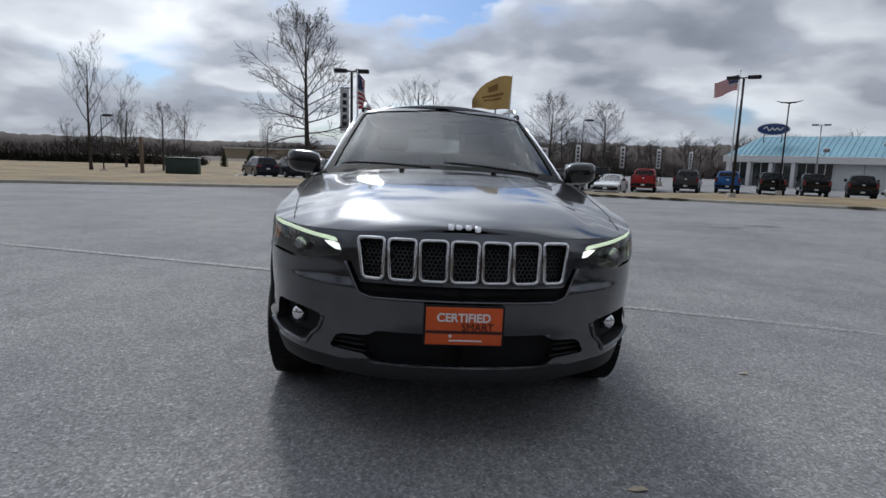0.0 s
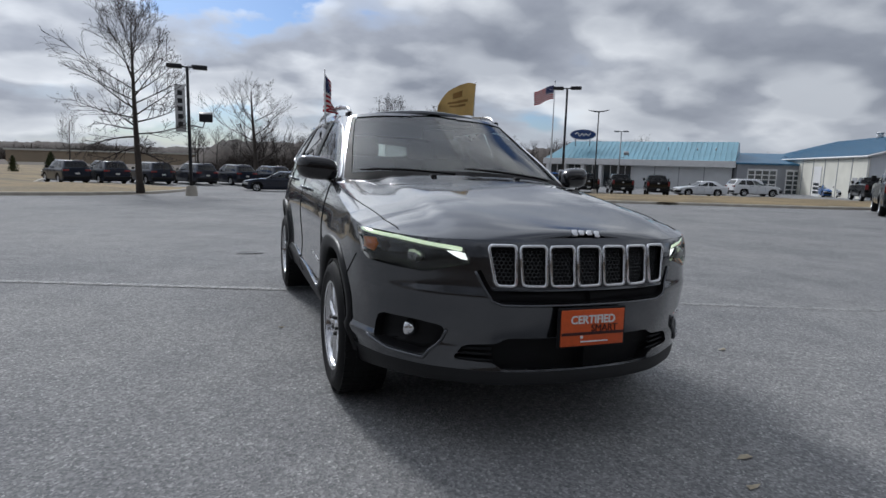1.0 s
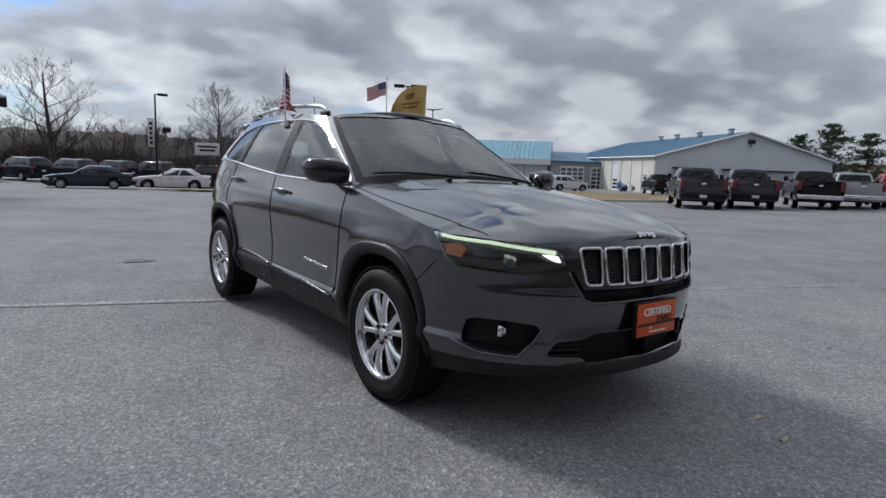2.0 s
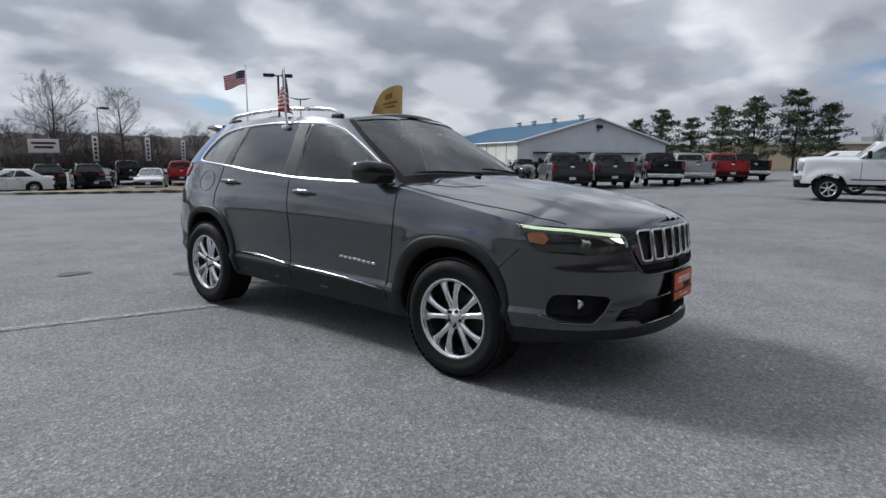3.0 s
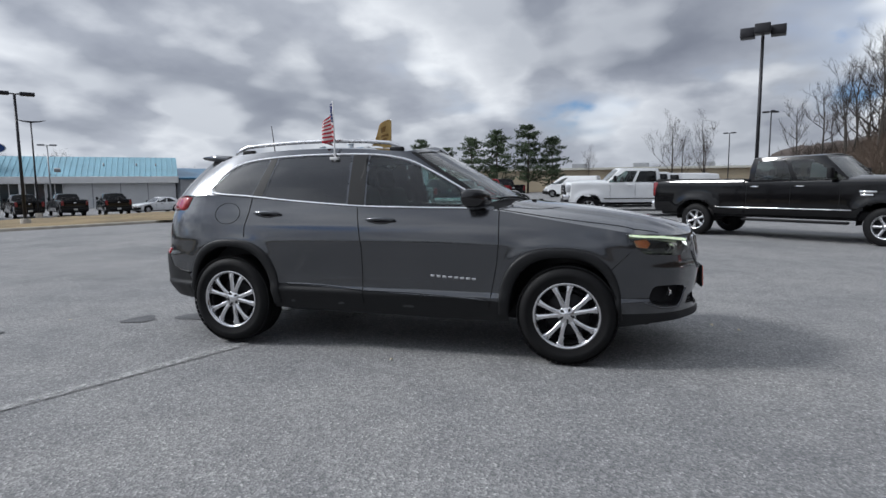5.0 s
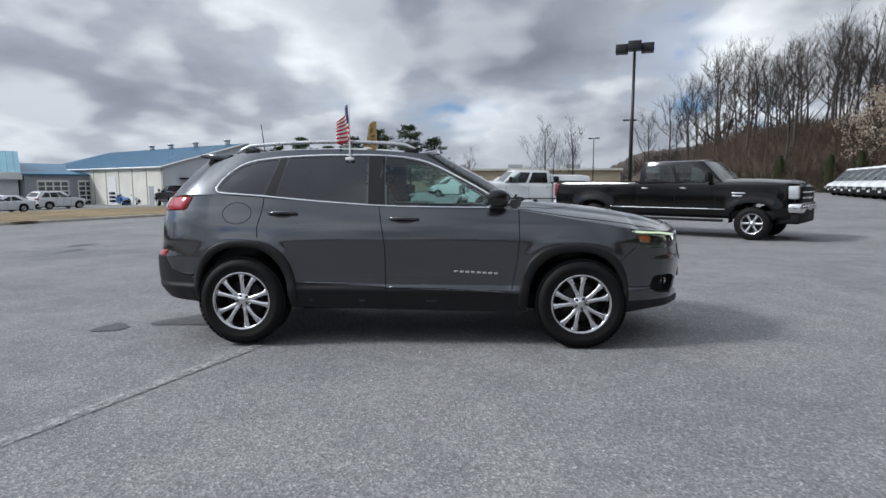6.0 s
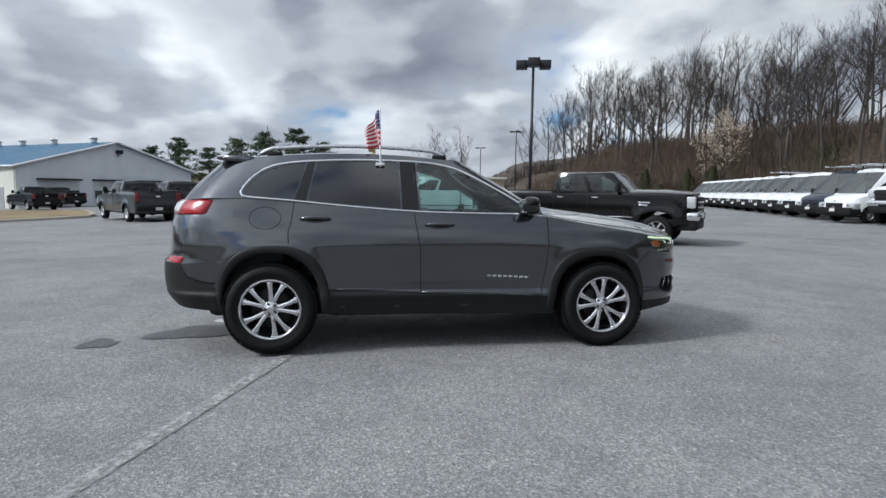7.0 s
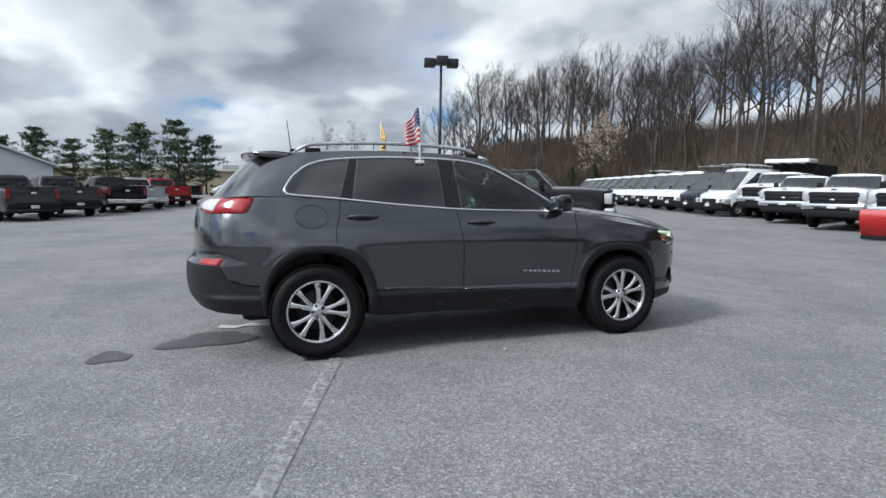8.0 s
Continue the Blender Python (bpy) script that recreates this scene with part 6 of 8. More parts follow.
    add("rear_tag", rbox(-0.15, 0.15, y1 + 0.03, y1 + (0.105 if bed else 0.03) + 0.01, *tag_z, 0.004), M_PLATE, rb)
    for sgn in (1, -1):
        if tail == "tall":
            g_ = rbox(hw * 0.775, hw * 0.975, y1 - 0.14, y1 + 0.03, zr - 0.45, zr - 0.05, 0.03)
        elif tail == "pillar":
            g_ = rbox(hw * 0.80, hw * 0.985, y1 - 0.16, y1 + 0.015, zr - 0.62, zr - 0.12, 0.03)
        else:
            g_ = rbox(hw * 0.52, hw * 0.965, y1 - 0.20, y1 + 0.012, zr - 0.24, zr - 0.08, 0.035)
        add("tail_lamp", g_ if sgn > 0 else flipped(g_), M_RED_DARK)
        # mirror
        mx, my, mz = hw + 0.02, by0 + 0.42, bz0 + 0.06
        tall = 0.13 if (bed or tz > 2.2) else 0.08
        g_ = rbox(mx - 0.02, mx + 0.17, my - 0.06, my + 0.06, mz, mz + tall * 2, 0.04, 2)
        ar = tube([(bxw - 0.03, my, mz + 0.02), (mx + 0.02, my, mz + tall)], 0.025, 6)
        mr = add("door_mirror", g_ if sgn > 0 else flipped(g_), M_BLACK)
        add("mirror_arm", ar if sgn > 0 else flipped(ar), M_BLACK, mr)
        # door seams and handles
        for fr_ in (0.0, 0.5, 1.0) if len(side_windows) > 1 else (0.0, 1.0):
            yy = by0 + 0.25 + (min(by1, wb * 0.82 if not bed else by1) - by0 - 0.3) * fr_
            zz = np.linspace(sill + 0.1, float(zt(yy)) - 0.01, 8)
            g_ = tube(off(B, np.full(8, B.s_of_y(yy)), zz, 0.0).tolist(), 0.006, 4)
            add("panel_gap", g_ if sgn > 0 else flipped(g_), M_BLACK)
            if fr_ > 0:
                g_ = tube(off(B, B.s_of_y(np.linspace(yy - 0.30, yy - 0.10, 5)), np.full(5, float(zt(yy)) - 0.12), 0.012).tolist(), 0.014, 5)
                add("door_handle", g_ if sgn > 0 else flipped(g_), bumper_m if bumper_m is M_CHROME else M_BLACK)
        if rails:
            g_ = tube([(txw - 0.06, ty0 + 0.2, tz + 0.03), (txw - 0.05, ty0 + 0.35, tz + 0.06), (txw - 0.05, ty1 - 0.4, tz + 0.05), (txw - 0.06, ty1 - 0.2, tz + 0.02)], 0.016, 6)
            add("roof_rail", g_ if sgn > 0 else flipped(g_), M_SATIN)
    if step:
        for sgn in (1, -1):
            g_ = rbox(hw - 0.10, hw + 0.06, R + 0.25, wb - R - 0.85, sill - 0.16, sill - 0.10, 0.02)
            st = add("running_board", g_ if sgn > 0 else flipped(g_), M_BLACK)
            g_ = tube(off(B, B.s_of_y(np.linspace(R + 0.2, wb - R - 0.15, 8)), np.full(8, sill + 0.16), 0.008).tolist(), 0.018, 5)
            add("side_moulding", g_ if sgn > 0 else flipped(g_), step)
        for yc in (0, wb):
            add("axle", tube([(-hw + 0.2, yc, R), (-0.15, yc, R), (0.15, yc, R), (hw - 0.2, yc, R)], [0.05, 0.1, 0.1, 0.05], 8), M_BLACK)
        add("bed_gap", rbox(-hw + 0.01, hw + 0.002, by1 + 0.0, by1 + 0.03, sill + 0.02, zr - 0.03, 0.0), M_BLACK)
    if spare:
        sp_ = moved(lathe([(0.0, 0.24), (0.2, 0.25), (0.24, 0.22), (0.36, 0.22), (0.37, 0.05), (0.2, 0.02)], 26), Matrix.Translation((0, y1, sill + 0.62)) @ Matrix.Rotation(radians(90), 4, "Z"))
        add("spare_wheel", sp_, M_RUBBER)
    return T


def pickup(label, col, heavy=False, bumper=None, group="row of parked trucks", long=0.0, bar_m=None, step_m=None):
    if heavy:
        return vehicle("pickup_truck", label, col, 6.35 + long, 2.05, 4.06 + long, 1.0, 0.42, 0.60, [(-1.05, 1.40), (0.0, 1.44), (0.75, 1.43), (2.9, 1.40), (3.05, 1.47), (5.4 + long, 1.47)],
                       [(-1.0, 1.44), (-0.6, 1.52), (0.2, 1.55), (1.1, 1.54)], ((0.62, 2.97, 0.96, 1.40, 1.42), (1.24, 2.90, 0.85, 2.0)), bed=True, tail="tall",
                       bumper_m=bumper or M_CHROME, bar_m=bar_m, grille="tall", side_windows=((-0.03, 0.47, 0.20, 0.0), (0.53, 0.95, 0.0, -0.01)), category="truck", group=group, nose=0.10, rear_round=0.05, wheel_m=M_SATIN, flare=0.045, grow=0.12, step=step_m or M_BLACK, tint_rear=col is not P_BLACK, gw=0.72, dam=True)
    return vehicle("pickup_truck", label, col, 5.89, 2.03, 3.69, 0.95, 0.40, 0.46, [(-1.0, 1.12), (0.0, 1.23), (0.7, 1.29), (2.75, 1.32), (2.95, 1.42), (5.0, 1.42)],
                   [(-0.95, 1.14), (-0.6, 1.23), (0.2, 1.31), (1.0, 1.34)], ((0.65, 2.80, 0.94, 1.30, 1.33), (1.35, 2.60, 0.75, 1.90)), bed=True, tail="tall",
                   bumper_m=bumper, grille="tall", side_windows=((0.03, 0.47, 0.22, 0.0), (0.52, 0.93, 0.0, -0.02)), category="truck", group=group, nose=0.11, rear_round=0.05, flare=0.03, grow=0.10)


def suv_small(label, col, group="row of parked SUVs", **kw):
    return vehicle("parked_suv", label, col, 4.9, 1.96, 2.9, 0.92, 0.37, 0.30, [(-0.95, 0.92), (0.0, 1.05), (0.6, 1.10), (3.0, 1.16), (4.0, 1.18)],
                   [(-0.92, 0.94), (-0.5, 1.06), (0.3, 1.13), (1.0, 1.16)], ((0.55, 3.93, 0.90, 1.10, 1.16), (1.30, 3.55, 0.70, 1.70)), tail="wide", rails=True,
                   side_windows=((0.05, 0.34, 0.16, 0.0), (0.37, 0.63, 0.0, 0.0), (0.67, 0.92, 0.0, -0.08)), group=group, **kw)


def sedan(label, col, group="parked cars", **kw):
    return vehicle("parked_sedan", label, col, 4.87, 1.85, 2.85, 0.95, 0.34, 0.24, [(-0.98, 0.72), (0.0, 0.88), (0.7, 0.94), (2.9, 0.98), (3.92, 0.98)],
                   [(-0.95, 0.74), (-0.5, 0.86), (0.3, 0.95), (1.0, 0.98)], ((0.55, 3.45, 0.84, 0.94, 0.99), (1.45, 2.75, 0.60, 1.42)), deck=[(2.9, 1.02), (3.5, 1.04), (3.92, 1.02)], tail="wide",
                   side_windows=((0.06, 0.42, 0.26, 0.02), (0.46, 0.84, 0.02, -0.14)), group=group, **kw)


def van(label, col, high=2.45, group="row of parked vans"):
    return vehicle("parked_van", label, col, 5.6, 2.06, 3.5, 1.0, 0.36, 0.34, [(-1.02, 0.95), (-0.6, 1.12), (-0.1, 1.28), (0.6, 1.36), (1.6, 1.38), (4.6, 1.38)],
                   [(-1.0, 0.99), (-0.7, 1.19), (-0.4, 1.31), (0.3, 1.40)], ((-0.30, 4.58, 0.985, 1.28, 1.38), (0.86, 4.50, 0.84, high)), tail="pillar", grille="tall",
                   side_windows=((0.0, 0.21, 0.13, 0.0),), category="van", group=group, nose=0.22, rear_round=0.06, roof_crown=0.09, wheel_m=M_STEEL, rear_glass=False, bar_m=M_GLOSSBLACK, valance=True, gw=0.46)


M_STEEL = mat("grey_steel_wheel", (0.30, 0.30, 0.31), 0.45, 0.6, vary=0.15, scale=12)


def facing(x, y, dx, dy, rear=0.0):
    """A pose on the ground whose front looks along (dx, dy); with rear, x and y are the middle of the tail and rear is half the length."""
    d = math.hypot(dx, dy)
    dx, dy = dx / d, dy / d
    x, y = x + dx * rear, y + dy * rear
    return pose(x, y, float(land(x, y)), 0, 0, math.degrees(math.atan2(dx, -dy)))


def park(proto, poses, labels=None):
    """The first pose takes the prototype, the others copies of it."""
    for k, m in enumerate(poses):
        ob = proto if k == 0 else copy_thing(proto, m)
        ob.matrix_basis = m
        if labels and labels[k]:
            ob["label"] = labels[k]


# trucks backed along the edge of the lot, tails to the SUV
ax = (0.88, 0.47)
park(pickup("carbon grey pickup truck with black rear bumper", P_GREY), [facing(22.6, 11.0, 0.80, 0.60, 2.95), facing(25.4, 10.0, 0.84, 0.54, 2.95)])
park(pickup("black pickup truck with chrome rear bumper", P_BLACK, bumper=M_CHROME), [facing(29.0, 8.6, *ax, 2.95), facing(40.6, 6.4, *ax, 2.95)], [None, "black pickup truck beside a red one"])
park(pickup("silver pickup truck with chrome rear bumper", P_SILVER, bumper=M_CHROME), [facing(32.5, 7.9, *ax, 2.95)])
park(pickup("bright red pickup truck with tailgate shut", P_RED), [facing(36.5, 6.9, *ax, 2.95), facing(19.2, 43.2, 0.42, 0.9, 2.95)], [None, "bright red pickup truck behind the verge"])
ax = (0.5, 0.87)
park(pickup("stone grey pickup truck behind the grass verge", P_GREY), [facing(22.9, 43.4, *ax, 2.95)])
park(pickup("bright blue pickup truck behind the grass verge", P_BLUE), [facing(27.2, 44.6, *ax, 2.95)])
park(pickup("black pickup truck behind the grass verge", P_BLACK), [facing(30.4, 43.3, *ax, 2.95), facing(33.3, 42.0, *ax, 2.95), facing(35.0, 39.2, 0.6, 0.8, 2.95), facing(16.6, 46.2, 0.3, 0.95, 2.95)])
# heavy trucks
park(pickup("white crew-cab heavy pickup truck with clear side windows", P_WHITE, heavy=True, group=""), [facing(21.6, -1.75, -0.15, 1.0), facing(26.6, -2.2, -0.15, 1.0), facing(31.2, -3.2, -0.15, 1.0), facing(36.0, -4.4, -0.15, 1.0)],
     [None, "white heavy pickup truck in a row", "white heavy pickup truck in a row", "white heavy pickup truck in a row"])
black_truck = pickup("black crew-cab heavy pickup truck with chrome bumpers", P_BLACK, heavy=True, group="", long=0.2, step_m=M_CHROME)
piece("window_paper", moved(rbox(-0.005, 0.005, -0.19, 0.19, -0.17, 0.17, 0.002), pose(-0.885, -0.93, 1.66, 0, 9, 0)), M_PLATE, black_truck, "white paper behind the side window")
for y_, z_, w_ in ((-1.95, 1.17, 0.16), (-1.93, 1.10, 0.12)):
    piece("fender_badge", rbox(-1.075, -1.05, y_ - w_, y_ + w_, z_ - 0.022, z_ + 0.022, 0.008), M_CHROME, black_truck)
park(black_truck, [facing(11.42, -4.88, -0.62, -0.78)])
park(pickup("white heavy pickup truck with black grille, nose out", P_WHITE, heavy=True, bar_m=M_GLOSSBLACK, group="white work trucks"), [facing(9.35, -16.6, -0.32, 0.95, -3.17), facing(12.8, -18.4, -0.32, 0.95, -3.17), facing(6.15, -15.3, -0.32, 0.95, -3.17)],
     [None, None, "white heavy pickup truck carrying a red snow plough"])

# SUVs with their tails to the verge
park(suv_small("dark navy SUV with silver roof rails", P_NAVY), [facing(x, y, -0.5, 0.87, 2.45) for x, y in ((-11.8, 46.2), (-9.3, 46.8), (-6.2, 47.6), (-3.0, 48.4), (0.1, 49.4), (3.2, 50.6), (6.4, 52.0), (9.6, 53.2))])
park(suv_small("black SUV with a spare wheel on its tail", P_BLACK, spare=True), [facing(9.6, 41.6, 0.25, 0.97, 2.45), facing(12.3, 42.4, 0.25, 0.97, 2.45)])
# sedans
park(sedan("white sedan with dark grille, nose to the verge", P_WHITE), [facing(15.4, 40.0, -0.5, -0.87), facing(41.5, 41.0, -0.9, 0.3), facing(6.9, 40.2, -0.97, 0.25)], [None, "white sedan in the middle of the lot", "white sedan behind a dark one at the verge"])
park(sedan("dark low sedan beside the verge", P_NAVY), [facing(2.0, 40.5, -0.98, 0.1), facing(13.6, 44.5, -0.4, -0.9), facing(61.0, 41.6, -0.6, -0.8)])
park(sedan("silver sedan by the workshop", P_SILVER), [facing(58.6, 38.8, -0.7, -0.7), facing(58.0, 36.0, -0.7, -0.7)])
park(sedan("bright blue sedan by the workshop", P_BLUE), [facing(59.5, 41.0, -0.7, -0.7)])
park(suv_small("large white SUV standing side on in the lot", P_WHITE, group="parked cars"), [facing(49.0, 41.5, 0.94, -0.35), facing(64.5, 46.5, -0.6, -0.8)], [None, "white SUV by the workshop"])
park(pickup("dark pickup truck by the workshop wall", P_BLACK), [facing(55.2, 30.5, 0.6, 0.8), facing(47.0, 28.6, 0.7, 0.7)], [None, "dark work truck with a yellow-green box body"])

# vans, noses to the lot
van_row = [(18.7 + 2.75 * k, -20.2 - 1.08 * k) for k in range(13)]
park(van("white high-roofed van with black bumper, nose out", P_WHITE), [facing(x, y, 0.02, 1.0, -2.8) for k, (x, y) in enumerate(van_row) if k != 1])
park(van("dark navy high-roofed van with black bumper, nose out", P_NAVY), [facing(*van_row[1], 0.02, 1.0, -2.8)])
park(van("white low van far across the lot", P_WHITE, 2.1, "far vans"), [facing(56.0, 2.6, 0.2, 1.0), facing(62.0, -3.0, 0.2, 1.0), facing(46.0, -6.0, -0.2, 1.0), facing(51.0, -7.5, -0.2, 1.0)])

# ---------- buildings ----------
M_WALL_WHITE = mat("white_metal_cladding", (0.60, 0.61, 0.62), 0.55, vary=0.08, scale=0.8, fine=0.05, fine_scale=20)
M_WALL_PALE = mat("pale_blue_grey_cladding", (0.69, 0.715, 0.75), 0.6, vary=0.07, scale=0.6, fine=0.05, fine_scale=20)
M_WALL_CREAM = mat("cream_metal_cladding", (0.62, 0.61, 0.545), 0.6, vary=0.1, scale=0.7, fine=0.06, fine_scale=20)
M_WALL_GREY = mat("grey_block_wall", (0.30, 0.31, 0.33), 0.8, vary=0.12, scale=1.0, fine=0.12, fine_scale=25)
M_ROOF_LIGHT = mat("pale_blue_metal_roof", (0.20, 0.38, 0.46), 0.35, 0.3, vary=0.12, scale=0.4, fine=0.06, fine_scale=8)
M_ROOF_BLUE = mat("blue_metal_roof", (0.045, 0.15, 0.26), 0.4, 0.3, vary=0.12, scale=0.3, fine=0.06, fine_scale=8)
M_TRIM_WHITE = mat("white_trim", (0.68, 0.68, 0.68), 0.5, vary=0.06, scale=2)
M_SHOPGLASS = mat("dark_shop_glass", (0.03, 0.04, 0.045), 0.06, vary=0.3, scale=0.6, coat=1.0)
M_DARKMETAL = mat("dark_bronze_metal", (0.03, 0.03, 0.034), 0.45, 0.5, vary=0.15, scale=6)
M_GREYMETAL = mat("galvanised_pole", (0.33, 0.34, 0.35), 0.45, 0.6, vary=0.12, scale=4)
M_SIGN_BLUE = mat("sign_blue", (0.012, 0.045, 0.17), 0.3, vary=0.06, coat=0.6)


def framed(ax, ay, bx, by):
    """A frame of reference along a wall: x along it, y behind it."""
    a, d = Vector((ax, ay)), Vector((bx - ax, by - ay))
    L = d.length
    z = float(land((ax + bx) / 2, (ay + by) / 2))
    return pose(ax, ay, z, 0, 0, math.degrees(math.atan2(d.y, d.x))), L


def ribs(x0, x1, step, fn, r, name, material, parent):
    """Raised seams along a roof slope."""
    for x in np.arange(x0, x1, step):
        a, b = fn(x)
        piece(name, tube([a, b], r, 4), material, parent, smooth=False)


def showroom():
    m, L = framed(41, 70, 57, 51.5)
    T = thing("showroom_building", m, "low white car showroom with a pale blue ribbed metal roof", "building")
    D, E, H = 15.0, 3.7, 6.3
    hip = 2.6
    piece("wall", rbox(0.4, L - 0.3, 0.8, D - 0.8, -0.4, E - 0.1, 0.0), M_WALL_WHITE, T, smooth=False)
    v = [(0, 0, E), (L, 0, E), (L, D, E), (0, D, E), (hip, D / 2 - 2.5, H), (L, D / 2 - 2.5, H), (L, D / 2 + 2.5, H), (hip, D / 2 + 2.5, H)]
    roof = piece("roof", (v, [(0, 1, 5, 4), (2, 3, 7, 6), (3, 0, 4, 7), (1, 2, 6, 5), (4, 5, 6, 7), (0, 3, 2, 1)]), M_ROOF_LIGHT, T, smooth=False)
    up = (D / 2 - 2.5)
    def slope(x):
        t0 = min(1.0, x / hip)
        return (x, -0.02, E + 0.03), (x, up * t0, E + (H - E) * t0 + 0.03)
    ribs(0.3, L, 0.62, slope, 0.035, "roof_seam", M_ROOF_LIGHT, roof)
    piece("fascia", rbox(-0.1, L + 0.1, -0.12, 0.12, E - 0.75, E + 0.06, 0.03), M_TRIM_WHITE, T, smooth=False)
    for k, x in enumerate((0.5, 3.0, 5.5, 8.0)):
        piece("column", rbox(x - 0.22, x + 0.22, 0.05, 0.5, -0.4, E - 0.7, 0.03), M_TRIM_WHITE, T, smooth=False)
    for x0, x1 in ((0.8, 2.7), (3.3, 5.2), (5.8, 7.7), (8.3, 10.2), (10.4, 12.0)):
        w = piece("shop_window", rbox(x0, x1, 0.74, 0.80, 0.0, E - 0.8, 0.0), M_SHOPGLASS, T, smooth=False)
        for xx in np.linspace(x0, x1, 3):
            piece("mullion", rbox(xx - 0.04, xx + 0.04, 0.70, 0.76, 0.0, E - 0.8, 0.0), M_TRIM_WHITE, w, smooth=False)
    for x in (15.0, 18.0, 21.0):
        piece("wall_seam", rbox(x - 0.05, x + 0.05, 0.76, 0.82, 0, E - 0.75, 0.0), M_WALL_GREY, T, smooth=False)
    for x in (16.2, 19.8, 22.0):
        piece("roof_vent", tube([(x, up * 0.55, E + 1.2), (x, up * 0.55, E + 1.75)], 0.09, 8), M_GREYMETAL, T)
    return T


def oval_sign():
    T = thing("oval_sign", pose(46.2, 68.5, float(land(46, 68)) + 7.15, 0, 0, -40), "blue oval dealer sign with a white rim and plain white device", "sign")
    def ell(a, b, y0, y1):
        n = 48
        v = [(a * math.cos(2 * math.pi * k / n), y, b * math.sin(2 * math.pi * k / n)) for y in (y0, y1) for k in range(n)]
        return v, [tuple(range(n)), tuple(reversed(range(n, 2 * n)))] + [(k, n + k, n + (k + 1) % n, (k + 1) % n) for k in range(n)]
    piece("rim", ell(1.85, 0.75, -0.10, 0.25), M_TRIM_WHITE, T, smooth=False)
    piece("face", ell(1.75, 0.66, -0.14, 0.0), M_SIGN_BLUE, T, smooth=False)
    pts = [(-1.1, -0.16, 0.02), (-0.75, -0.16, 0.26), (-0.45, -0.16, -0.2), (-0.1, -0.16, 0.12), (0.15, -0.16, -0.15), (0.45, -0.16, 0.12), (0.75, -0.16, -0.15), (1.1, -0.16, 0.2)]
    piece("device", tube(catmull(pts, 6).tolist(), 0.085, 6), M_TRIM_WHITE, T)
    for x in (-1.0, 1.0):
        piece("post", tube([(x, 0.15, -1.6), (x, 0.15, -0.3)], 0.07, 8), M_GREYMETAL, T)
    return T


def garage_wing():
    m, L = framed(57.2, 51.3, 66.5, 46.2)
    T = thing("garage_wing", m, "low grey garage wing with two white gridded doors", "building")
    piece("wall", rbox(0, L, 0, 14, -0.4, 3.6, 0.0), M_WALL_GREY, T, smooth=False)
    v = [(-0.3, -0.3, 3.6), (L + 0.3, -0.3, 3.6), (L + 0.3, 14, 5.2), (-0.3, 14, 5.2), (-0.3, -0.3, 3.4), (L + 0.3, -0.3, 3.4)]
    piece("roof", (v, [(0, 1, 2, 3), (0, 4, 5, 1)]), M_ROOF_BLUE, T, smooth=False)
    for x0 in (1.2, 5.6):
        d = piece("garage_door", rbox(x0, x0 + 3.4, -0.06, 0.05, -0.3, 2.9, 0.0), M_TRIM_WHITE, T, smooth=False)
        for i in range(4):
            for j in range(5):
                piece("door_pane", rbox(x0 + 0.12 + i * 0.82, x0 + 0.78 + i * 0.82, -0.075, -0.055, 0.0 + j * 0.56, 0.42 + j * 0.56, 0.0), M_SHOPGLASS, d, smooth=False)
    return T


